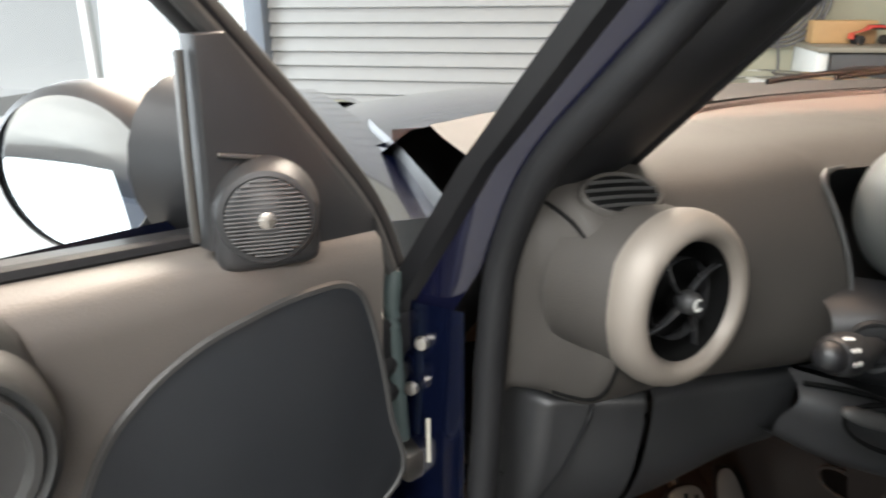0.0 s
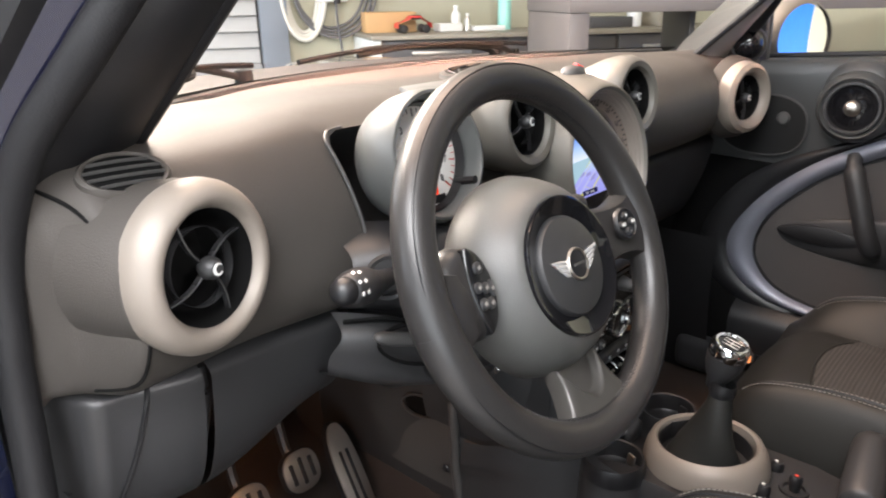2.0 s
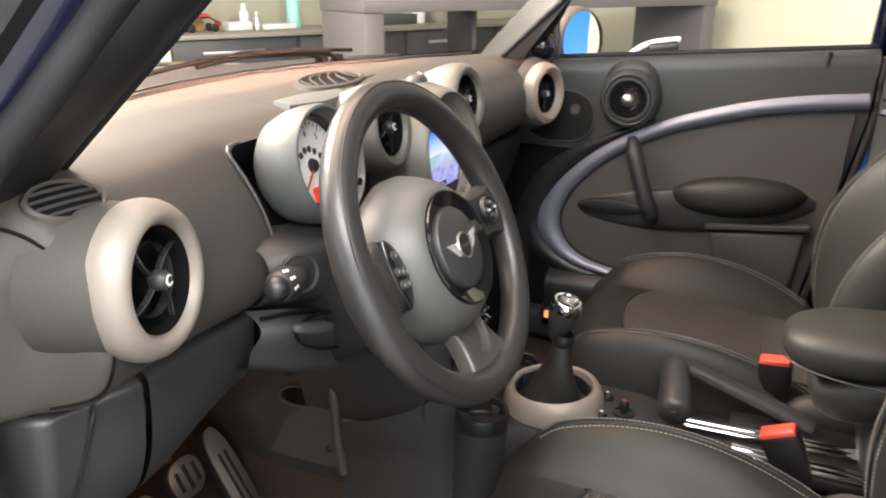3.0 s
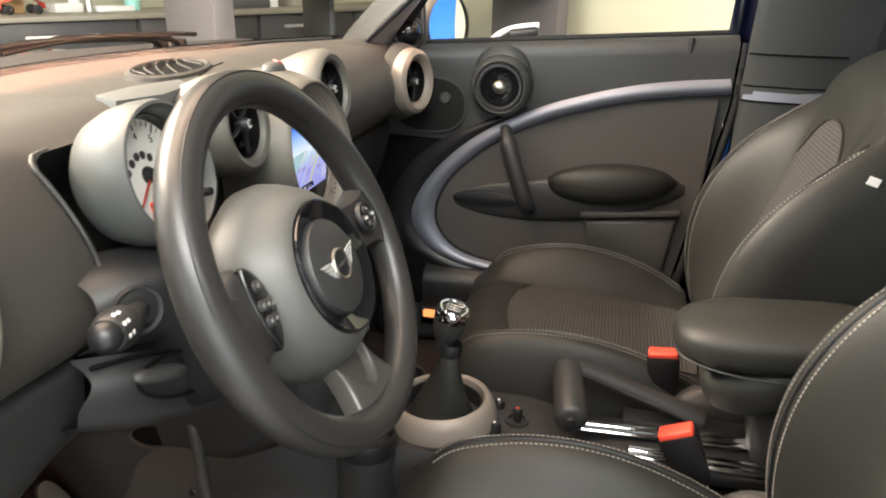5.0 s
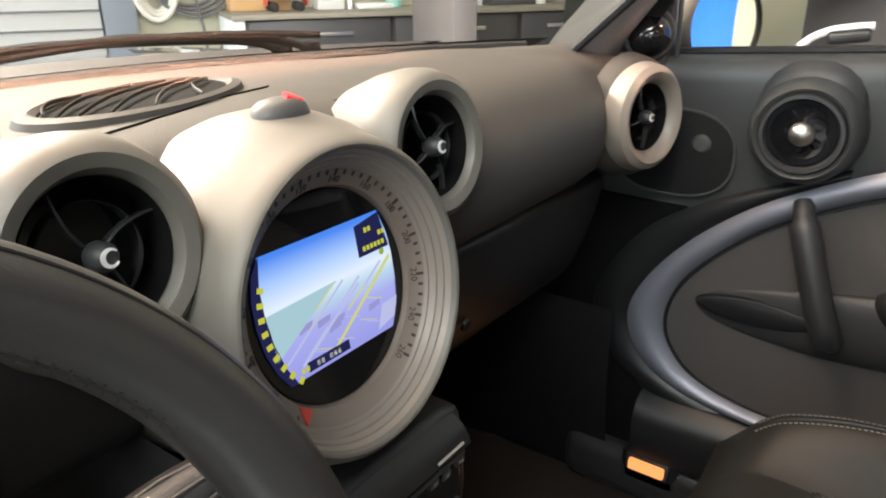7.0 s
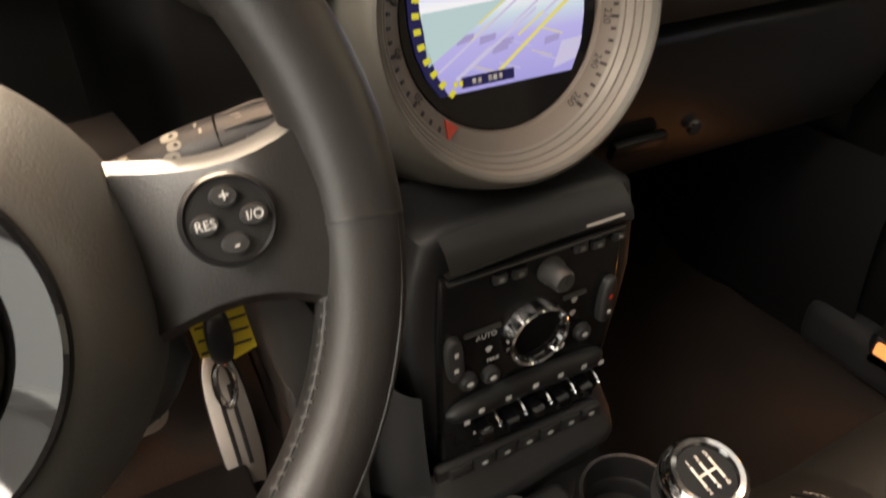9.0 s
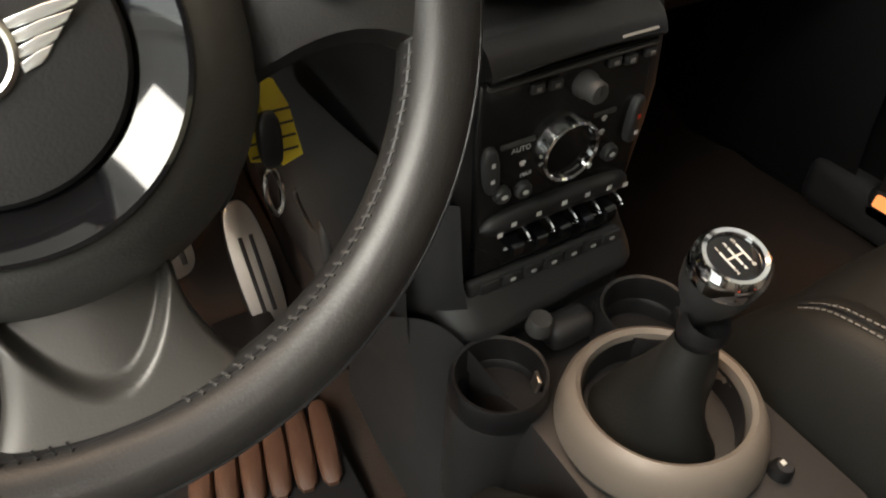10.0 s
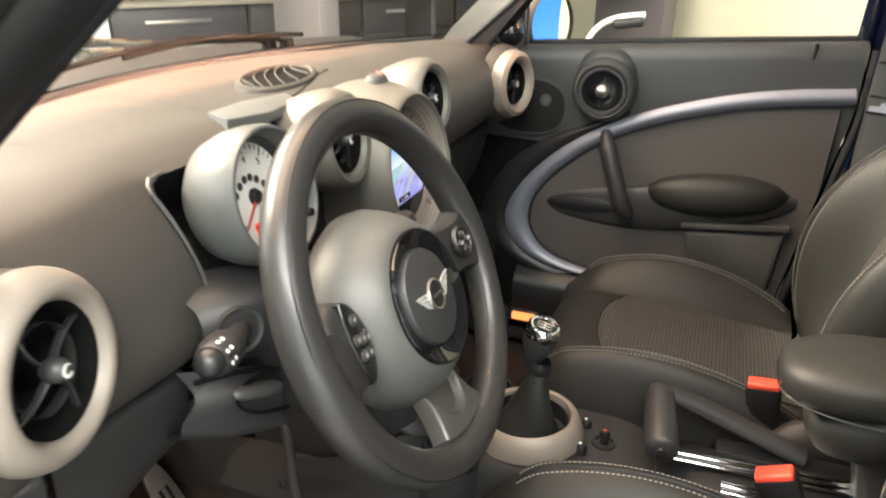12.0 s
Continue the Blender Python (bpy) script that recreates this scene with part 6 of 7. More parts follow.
ring = part("stalk_collar", lathe([(.022, -.02), (.024, .0), (.0225, .004), (.019, .003), (.0175, -.004), (.016, -.012), (0, -.014)], facing(-.424, -.020, .943, 6, -30), 32), PLASTIC, column)
ls = part("indicator_stalk", tube(spline([V(-.420, -.020, .943), V(-.450, -.034, .950), V(-.474, -.044, .957), V(-.498, -.053, .964), V(-.511, -.058, .967)], 4), [.0085, .009, .0095, .0105, .0115, .0125, .0135, .015, .0165, .0175, .0178, .0175, .0168, .0158, .0152, .0135, .010], 20), PLASTIC, column, "black stalk with a rounded cap")
part("stalk_cap", lathe([(0, .011), (.007, .009), (.0118, .004), (.0130, -.002), (.0125, -.006)], Matrix.Translation((-.513, -.0585, .9675)) @ V(-1, -.36, .26).to_track_quat('Z', 'Y').to_matrix().to_4x4(), 24), BLACK, ls)
for k in range(4):
    c = V(-.474, -.044, .957).lerp(V(-.511, -.058, .967), k / 3.4)
    for f in (radians(5), radians(38), radians(70)):
        part("stalk_mark", box(.0028, .0008, .0030, Matrix.Translation(c + (.0158 + .0010 * k) * V(.1, -math.cos(f), math.sin(f))) @ pose(0, 0, 0, -math.degrees(f), -14, 16), 0), WHITEINK, ls)
rs = part("wiper_stalk", tube(spline([V(-.275, -.052, .945), V(-.24, -.060, .952), V(-.21, -.067, .960), V(-.18, -.073, .967), V(-.157, -.078, .972)], 4), [.008, .009, .0100, .0110, .0122, .0133, .0140, .0145, .0148, .0148, .0147, .0146, .0143, .0138, .0130, .0110, .007], 20), PLASTIC, column, "black wiper stalk with white symbols")
ws, we = V(-.275, -.052, .945), V(-.157, -.078, .972)
wd = (we - ws).normalized()
wu = wd.cross(V(0, -1, 0)).normalized()
wn = wu.cross(wd)
if wn.y > 0:
    wn = -wn
if wu.z < 0:
    wu = -wu
WS = Matrix(((wd.x, wu.x, wn.x, 0), (wd.y, wu.y, wn.y, 0), (wd.z, wu.z, wn.z, 0), (0, 0, 0, 1)))


def on_stalk(t, turn, r):
    """Local frame on the stalk's skin: x along it, z outwards."""
    return Matrix.Translation(ws.lerp(we, t)) @ WS @ pose(0, 0, 0, -turn) @ at(0, 0, r)


for t, turn, a, b in ((.26, 38, .0026, .0034), (.28, 66, .0022, .0016), (.44, 8, .0036, .0036), (.45, 32, .0040, .0030), (.47, 54, .0034, .0024), (.46, 76, .0042, .0030)):
    icon = part("stalk_icon", slab(ellipse(a, b, 14, power=2.6), .0006, on_stalk(t, turn, .0132 if t < .3 else .0148)), STALKINK, rs)
    if t > .4:
        part("icon_dot", slab(ellipse(.0011, .0009, 8), .0004, on_stalk(t + .008, turn, .0154)), BLACK, icon)
for t, turn in ((.555, 14), (.565, 40), (.575, 66), (.56, 86)):
    part("stalk_dash", box(.0014, .0028, .0006, on_stalk(t, turn, .0148)), STALKINK, rs)
part("cap_seam", tube([ws.lerp(we, .63) + .0146 * (math.cos(a) * wu + math.sin(a) * wn) for a in [2 * math.pi * k / 28 for k in range(28)]], .0009, 6, True), VOID, rs)
for turn in (30, 74):
    for k, w in enumerate((.0050, .0036, .0026)):
        part("stalk_word_bar", box(w, .0030, .0006, on_stalk(.71 + .050 * k, turn, .0145 - .0006 * k)), STALKINK, rs)
for turn in (8, 52, 96):
    part("cap_rib", tube([on_stalk(.66, turn, .0138).translation, on_stalk(.78, turn, .0148).translation, on_stalk(.92, turn, .0122).translation], .0016, 8), PLASTIC, rs)
part("red_spot", box(.004, .002, .003, at(-.262, -.0655, .950), .0005), REDINK, rs)
# key fob with a striped yellow tag, hanging right of the column
tag = thing("key_tag", V(-.229, -.05, .80), "yellow striped paper tag hanging on the ignition key", "key tag")
TG = Matrix.Translation((-.213, .005, .812)) @ pose(0, 0, 0, 84, 0, 8)
for leaf, dz in (([(-.019, -.024), (-.011, -.027), (-.003, .004), (-.001, .034), (-.016, .034), (-.021, .012)], 0), ([(.001, -.033), (.018, -.030), (.015, .010), (.008, .030), (-.006, .036), (-.003, .004)], .004)):
    sheet = part("paper", slab(leaf, .0010, TG @ at(0, 0, dz)), YELLOW, tag, "leaf of striped yellow paper")
    for k in range(4):
        x0, x1 = (-.018, -.006) if dz == 0 else (.001, .0155)
        part("stripe", box(x1 - x0, .0018, .0004, TG @ at((x0 + x1) / 2, -.022 + .010 * k, dz + .0006, 0, 0, -6)), INK, sheet)
part("key", cushion_bm(.017, .013, .050, at(-.218, -.008, .806, 12), 3.0, 20), BLACK, tag, "black key head")
part("key_ring", tube([V(-.221 + .006 * math.cos(a), -.004, .762 + .020 * math.sin(a)) for a in [2 * math.pi * i / 20 for i in range(20)]], .0024, 8, True, up=(0, 1, 0)), CHROME, tag, "chrome key ring")

# panels under the column, driver's side of the tunnel
support = thing("knee_support", V(-.12, .2, .45), "grey-black panels between the driver's footwell and the tunnel", "panel")
part("cheek", net([[V(-.150, .20, .76), V(-.146, .10, .76), V(-.135, .02, .755), V(-.117, -.046, .745), V(-.102, -.064, .742)],
                   [V(-.155, .20, .68), V(-.150, .10, .68), V(-.138, .02, .672), V(-.116, -.042, .660), V(-.096, -.060, .660)],
                   [V(-.150, .20, .60), V(-.146, .10, .598), V(-.132, .02, .596), V(-.112, -.036, .606), V(-.088, -.056, .612)],
                   [V(-.140, .20, .55), V(-.136, .10, .55), V(-.122, .03, .555), V(-.106, -.022, .575), V(-.085, -.045, .585)]]), PLASTIC, support, "smooth side of the centre stack", sharp=80)
part("panel", net([[V(-.135, .138, .605), V(-.128, .24, .590), V(-.122, .34, .585), V(-.12, .47, .58)],
                   [V(-.140, .136, .52), V(-.132, .24, .51), V(-.126, .34, .505), V(-.12, .48, .50)],
                   [V(-.132, .134, .425), V(-.128, .24, .415), V(-.122, .35, .41), V(-.12, .5, .40)]]), PLASTIC2, support, "knee panel", sharp=80)
part("panel_edge", tube(spline([V(-.132, .19, .612), V(-.138, .150, .606), V(-.145, .137, .58), V(-.145, .134, .50), V(-.138, .132, .425)], 6), .0085, 10), PLASTIC2, support)
part("cut_out", cushion_bm(.012, .085, .042, at(-.131, .215, .562, -10), 2.6), VOID, support)
part("cut_out_lip", tube([V(-.137, .215 + .043 * math.cos(a), .561 - .007 * math.cos(a) + .021 * math.sin(a)) for a in [2 * math.pi * k / 32 for k in range(32)]], .003, 8, True), PLASTIC2, support)
part("screw", lathe([(0, .003), (.005, .0025), (.007, 0)], Matrix.Translation((-.1415, .158, .468)) @ pose(0, 0, 0, 0, -85), 14), BLACK, support)
part("foot_panel", net([[V(-.142, .120, .536), V(-.150, .06, .562), V(-.145, .0, .590), V(-.116, -.056, .612), V(-.088, -.100, .570), V(-.086, -.20, .560), V(-.100, -.30, .560)],
                        [V(-.148, .122, .50), V(-.152, .06, .522), V(-.146, .005, .542), V(-.126, -.052, .555), V(-.100, -.100, .520), V(-.098, -.20, .505), V(-.116, -.30, .500)],
                        [V(-.138, .128, .452), V(-.142, .06, .474), V(-.142, .008, .480), V(-.136, -.050, .470), V(-.118, -.100, .430), V(-.118, -.20, .42), V(-.130, -.30, .42)],
                        [V(-.146, .132, .33), V(-.150, .06, .33), V(-.152, .008, .33), V(-.150, -.050, .33), V(-.150, -.115, .33), V(-.150, -.20, .33), V(-.150, -.30, .33)]]), PLASTIC, support, "flat grey panel above the carpet", sharp=80)

# ---- pedals and footwell ----
def pedal(x, y, z, w, h, rx, label, slots=3, arm=True):
    p = thing("pedal", V(x, y, z), label, "pedal", group="pedals")
    M = Matrix.Translation((x, y, z)) @ pose(0, 0, 0, 90 - rx)
    part("rubber_back", slab(ellipse(w * 1.06, h * 1.04, 36, power=2.6), .012, M @ at(0, 0, -.003), .003), RUBBER, p)
    plate = part("plate", slab(ellipse(w, h, 36, power=2.6), .004, M, .0015), STEEL, p, "ribbed stainless pedal plate")
    for k in range(slots):
        dx = (k - (slots - 1) / 2) * w * .55
        L = h * (1.35 if abs(dx) < 1e-6 else 1.05)
        part("rubber_rib", box(w * .22, L, .003, M @ at(dx, 0, .0012), .0012), RUBBER, plate)
    if arm:
        part("arm", tube(spline([M @ V(0, 0, -.010), M @ V(0, .05, -.03), V(x + .005, y + .10, z + .22), V(x + .005, y + .16, z + .36)], 5), .009, 8), BLACK, p)


pedal(-.190, .335, .385, .027, .108, 30, "tall slotted steel accelerator pedal", 2, False)
pedal(-.295, .340, .462, .034, .034, 26, "round ribbed steel brake pedal")
pedal(-.398, .335, .455, .034, .034, 26, "round ribbed steel clutch pedal")
pedal(-.545, .40, .50, .034, .10, 35, "steel-faced foot rest beside the pedals", 3, False)
solo("carpet_driver", loft([[V(x, y, .315 + .26 * max(0, y - .40) * 1.6 + .012 * math.sin(x * 40) * math.sin(y * 31)) for x in frange(-.70, -.13, 12)] for y in frange(-.62, .62, 22)]), CARPET, "dark brown-black footwell carpet", "carpet", kind="structure")
heel = thing("heel_pad", V(-.27, .1, .33), "brown ribbed rubber heel pad on the driver's carpet", "mat")
for k in range(6):
    part("rib", cushion_bm(.0272, .118, .022, at(-.345 + .028 * k, .098 - .006 * k, .340, 0, 0, -12), 4.0, 16), HEEL, heel)
solo("carpet_passenger", loft([[V(x, y, .315 + .26 * max(0, y - .40) * 1.6 + .012 * math.sin(x * 37) * math.sin(y * 29)) for x in frange(.13, .70, 12)] for y in frange(-.62, .62, 22)]), CARPET, "dark brown-black footwell carpet", "carpet", kind="structure")
matp = solo("floor_mat", box(.42, .55, .012, at(-.40, .05, .332), .005), RUBBER, "black rubber driver's floor mat", "mat")
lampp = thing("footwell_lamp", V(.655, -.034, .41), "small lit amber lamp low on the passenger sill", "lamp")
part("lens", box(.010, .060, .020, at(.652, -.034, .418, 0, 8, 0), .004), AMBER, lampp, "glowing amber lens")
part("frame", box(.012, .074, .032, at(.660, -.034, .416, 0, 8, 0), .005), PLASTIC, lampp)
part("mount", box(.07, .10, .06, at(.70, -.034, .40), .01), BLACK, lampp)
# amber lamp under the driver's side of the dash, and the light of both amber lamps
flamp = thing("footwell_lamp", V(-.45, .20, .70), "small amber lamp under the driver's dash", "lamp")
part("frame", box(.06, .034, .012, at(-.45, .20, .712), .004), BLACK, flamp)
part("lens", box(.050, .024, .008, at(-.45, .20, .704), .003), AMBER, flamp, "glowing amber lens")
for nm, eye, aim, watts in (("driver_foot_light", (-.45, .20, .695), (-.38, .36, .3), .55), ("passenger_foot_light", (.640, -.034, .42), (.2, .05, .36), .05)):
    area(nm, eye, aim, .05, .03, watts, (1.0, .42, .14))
solo("kick_panel", loft([[V(.70 - .04 * math.sin(k * 2), y, .33 + .35 * k) for y in frange(.05, .55, 8)] for k in frange(0, 1, 6)]), BLACK, "black side panel of the passenger footwell", "panel", kind="structure")

# ---- centre console ----
console = thing("centre_console", V(0, -.25, .32), "low black centre console with cup holders and a silver gaiter ring", "console")
GY, GZ = -.205, .610


def con_z(y):
    return .575 if y > -.36 else .575 - .18 * (-.36 - y)


secs = []
for y in frange(-.02, -.95, 30):
    z = .560 if y > -.14 else con_z(y)
    w = .100 if y > -.33 else max(.075, .100 - .25 * (-.33 - y))
    secs.append([V(-w - .035, y, .30), V(-w - .012, y, z - .10), V(-w, y, z - .02), V(-w + .012, y, z), V(0.012, y, z + .004), V(w - .006, y, z), V(w + .006, y, z - .02), V(w + .02, y, z - .10), V(w + .04, y, .30)])
part("tunnel_front", loft([[V(-.128, y, .30), V(-.116, y, .45), V(-.108, y, .60), V(-.100, y, .72), V(.100, y, .72), V(.108, y, .60), V(.116, y, .45), V(.130, y, .30)] for y in (.0, .2, .4, .6)]), CARPET, console, "carpeted front of the tunnel", sharp=50)
part("tunnel", loft(secs), COLUMN, console, "grained black tunnel cover", sharp=50)
ring = part("gaiter_ring", lathe([(.0835, -.032), (.0825, -.024), (.079, -.010), (.073, .002), (.068, .005), (.064, .002), (.062, -.012), (.062, -.04)], at(0.002, GY, GZ, -4) @ Matrix.Diagonal((1, 1.03, 1, 1)), 72), RING, console, "warm silver gear gaiter ring")
part("ring_base", lathe([(.0815, -.028), (.0845, -.050), (.090, -.10), (.096, -.2)], at(0.002, GY, GZ, -4) @ Matrix.Diagonal((1, 1.03, 1, 1)), 56), PLASTIC, ring)
part("well", lathe([(.0625, -.006), (.061, -.05), (.0, -.055)], at(0.002, GY, GZ), 48), BLACK, ring)
for x, y, z in ((-.090, -.113, .590), (.060, -.122, .600)):
    c = part("cup_holder", lathe([(.044, -.075), (.0445, -.02), (.044, -.002), (.0415, .004), (.0385, .003), (.0375, -.004), (.036, -.03), (.0345, -.07), (0, -.072)], at(x, y, z), 44), BLACK, console, "round black cup holder")
    part("holder_skirt", lathe([(.0448, -.022), (.0462, -.030), (.047, -.07), (.052, -.16)], at(x, y, z), 40), PLASTIC, c)
    part("holder_step", lathe([(.0365, -.022), (.0335, -.026), (.0325, -.06)], at(x, y, z), 40), BLACK, c)
    part("spring_tab", box(.004, .014, .016, at(x + .030, y - .012, z - .015, 0, 10, -20), .001), STEEL if x < 0 else BLACK, c)
cheek = [(.135, .448, .545, 0), (.10, .455, .547, 0), (.06, .466, .552, 0), (.02, .490, .560, .002), (-.01, .515, .570, .010), (-.032, .535, .580, .026), (-.046, .548, .586, .048)]
part("tunnel_cheek", loft([[V(-.140 + d + .012 * abs(2 * k - 1) ** 3, y, z0 + (z1 - z0) * k) for k in frange(0, 1, 9)] for y, z0, z1, d in cheek]), PLASTIC2, console, "smooth grey cheek beside the control panel foot", sharp=80)
part("bridge", box(.05, .03, .03, at(0, -.088, .578), .010, 3), PLASTIC, console)
part("power_socket", lathe([(0, .004), (.0095, .005), (.0115, .002), (.0125, -.01)], at(-.032, -.088, .602, 10), 24), PLASTIC2, console, "capped power socket")
foot = spline([V(-.112, -.030, 0), V(-.108, -.052, 0), V(-.082, -.070, 0), V(-.023, -.066, 0), V(.040, -.060, 0), V(.090, -.055, 0), V(.108, -.035, 0)], 6)
part("stack_foot", loft([[V(p.x, p.y + d, z) for p in foot] for d, z in ((.022, .632), (.010, .618), (-.002, .606), (-.006, .598), (-.004, .590), (.004, .580), (.010, .545))]), PLASTIC, console, "swelling apron below the control panel", sharp=80)
for x, y, z in ((-.018, -.292, .584), (.050, -.288, .580)):
    b = part("console_switch", lathe([(0, .016), (.006, .016), (.0085, .012), (.010, 0), (.010, -.006)], at(x, y, z - .006, 8), 20), BLACK, console, "small round switch")
    part("switch_mark", box(.004, .004, .0006, at(x, y, z + .0105)), WHITEINK, b)
j = part("mirror_joystick", lathe([(.019, 0), (.018, .004), (.014, .004), (.012, -.001), (.0, -.001)], at(.016, -.322, .578), 32), BLACK, console, "mirror adjuster knob")
part("stick", lathe([(0, .024), (.006, .024), (.0085, .020), (.008, .012), (.006, 0)], at(.016, -.322, .578), 20), BLACK, j)
part("stick_dot", lathe([(0, .0246), (.0026, .0246)], at(.016, -.322, .578), 12), REDINK, j)
for x0, y0, x1 in ((-.044, -.49, -.036), (-.030, -.49, -.022), (.003, -.42, .026), (.018, -.42, .041)):
    part("rail", tube([V(x0, y0, .592), V(x1, -.72, .588)], .0068, 12, flat=.7), CHROME, console, "bright metal console rail")
part("rail_bed", box(.11, .56, .02, at(.006, -.68, .5735), .005), BLACK, console)

gear = thing("gear_lever", V(0, -.205, .56), "gear lever with chrome-topped knob in a black gaiter", "gear lever")
GL = Matrix.Translation((.006, -.219, .762)) @ pose(0, 0, 0, 14, -4, 0)
kn = part("knob", lathe([(0, -.070), (.011, -.070), (.014, -.055), (.019, -.045), (.0235, -.032), (.0255, -.018), (.0258, -.010)], GL, 40), PLASTIC, gear, "rounded black grip")
part("knob_ring", lathe([(.0258, -.012), (.0262, -.004), (.0250, .003), (.0215, .0065), (.0185, .006), (.0175, .003)], GL, 44), CHROME, kn, "chrome ring")
top = part("shift_plate", lathe([(.018, .0035), (0, .0045)], GL, 36), GLOSS, kn, "black plate with the shift pattern")
for dx, dy, w, h in ((-.007, 0, .0014, .014), (0, 0, .0014, .014), (.007, 0, .0014, .014), (0, 0, .0154, .0014)):
    part("shift_line", box(w, h, .0005, GL @ at(dx, dy, .0050)), WHITEINK, top)
for k, (dx, dy) in enumerate(((-.007, .0095), (-.007, -.0095), (0, .0095), (0, -.0095), (.007, .0095), (.007, -.0095))):
    letters(str(k + 1), .005, GL @ at(dx, dy, .0050), WHITEINK, top, "numeral")
secs = []
for z, r, dy, fold in ((.560, .059, 0, .08), (.575, .049, -.001, .16), (.592, .042, -.003, .20), (.612, .035, -.005, .20), (.635, .0285, -.008, .16), (.658, .0230, -.011, .10), (.678, .0180, -.013, .05), (.69, .0150, -.014, 0)):
    secs.append([V(r * (1 + fold * math.sin(3 * a + z * 34 + 1.2 * math.sin(a))) * math.cos(a), -.203 + dy + r * (1 + fold * math.sin(3 * a + z * 34 + 1.2 * math.sin(a))) * math.sin(a), z) for a in [2 * math.pi * i / 36 for i in range(36)]])
part("gaiter", loft(secs, True), LEATHER, gear, "folded black leather gaiter", sharp=80)
part("collar", lathe([(.015, -.012), (.0175, -.004), (.0175, .004), (.015, .012)], Matrix.Translation((.004, -.217, .697)) @ pose(0, 0, 0, 12), 24), BLACK, gear)

hb = thing("handbrake", V(.05, -.5, .57), "black handbrake lever with a sideways bar grip", "handbrake")
part("grip", tube(spline([V(.060, -.392, .656), V(.045, -.392, .658), V(.0, -.398, .653), V(-.045, -.404, .645), V(-.060, -.406, .643)], 4), [.016, .020, .0215, .0215, .022, .022, .0225, .023, .0235, .024, .0245, .0245, .024, .0235, .0225, .019, .012], 20), PLASTIC, hb, "fat rounded grip")
part("arm", tube(spline([V(.060, -.388, .660), V(.068, -.42, .655), V(.070, -.50, .628), V(.068, -.60, .595)], 6), [.017] * 19, 14, flat=.8), PLASTIC, hb, "sloping lever arm")
part("button", lathe([(0, .006), (.007, .005), (.009, 0)], Matrix.Translation((-.060, -.406, .643)) @ pose(0, 0, 0, 0, -90), 16), BLACK, hb)
part("slot_cover", box(.04, .2, .02, at(.068, -.58, .578), .008), BLACK, hb)

arm = thing("armrest", V(.02, -.66, .60), "padded black leather armrest between the seats", "armrest")


def cushion(sx, sy, sz, m, power=4.0, n=28, puff=.0):
    """Soft block: a superellipsoid."""
    bm = bmesh.new()
    bmesh.ops.create_uvsphere(bm, u_segments=n, v_segments=n // 2, radius=1.0)
    for v in bm.verts:
        c = v.co
        s = (abs(c.x) ** power + abs(c.y) ** power + abs(c.z) ** power) ** (-1 / power)
        v.co = Vector((c.x * s * sx / 2, c.y * s * sy / 2, c.z * s * sz / 2 * (1 + puff * (1 - (c.x * s) ** 2) * (1 - (c.y * s) ** 2))))
    bm.transform(m)
    return bm


part("lid", cushion(.155, .29, .070, at(.026, -.680, .772, -4), 3.2), LEATHER, arm, "soft leather lid")
part("box", cushion(.140, .25, .085, at(.026, -.700, .722, -17), 3.0), LEATHER, arm)
part("seam", tube([V(.026 + .078 * math.copysign(abs(math.cos(a)) ** .55, math.cos(a)), -.680 + .145 * math.copysign(abs(math.sin(a)) ** .55, math.sin(a)), .741 + .0105 * math.sin(a)) for a in [2 * math.pi * i / 48 for i in range(48)]], .0016, 6, True), BLACK, arm)
part("post", box(.06, .10, .16, at(.022, -.70, .64, -12), .015, 3), PLASTIC, arm)

for x, y, z, rx, lab in ((.142, -.538, .664, -8, "seat belt buckle with a red button beside the passenger seat"), (-.077, -.542, .667, -26, "seat belt buckle with a red button beside the driver's seat")):
    b = thing("seat_belt_buckle", V(x, y - .06, .56), lab, "buckle", group="seat belt buckles")
    M = at(x, y, z, rx, 0, -6)
    part("body", loft([[M @ V(sx * w, sy * d, h) for sx, sy in ((-1, -.7), (-.7, -1), (.7, -1), (1, -.7), (1, .7), (.7, 1), (-.7, 1), (-1, .7))] for h, w, d in ((-.088, .008, .014), (-.084, .0115, .019), (-.050, .0140, .0235), (-.012, .0150, .0255), (-.006, .0140, .0245))], True, True), BLACK, b, "tapering black buckle case")
    part("button", box(.0255, .046, .010, M @ at(0, 0, -.003), .003, 3), BUCKLE, b, "bright red release button")
    part("anchor_plate", box(.012, .026, .012, M @ at(0, 0, -.092), .002), STEEL, b, "grey metal strap end")
    part("corrugated_sleeve", lathe([(.0, -.155)] + [(.012 + .0022 * (k % 2), -.155 + .005 * k) for k in range(12)] + [(0, -.098)], M, 16), BLACK, b)

# ---- front seats ----
SX = .365


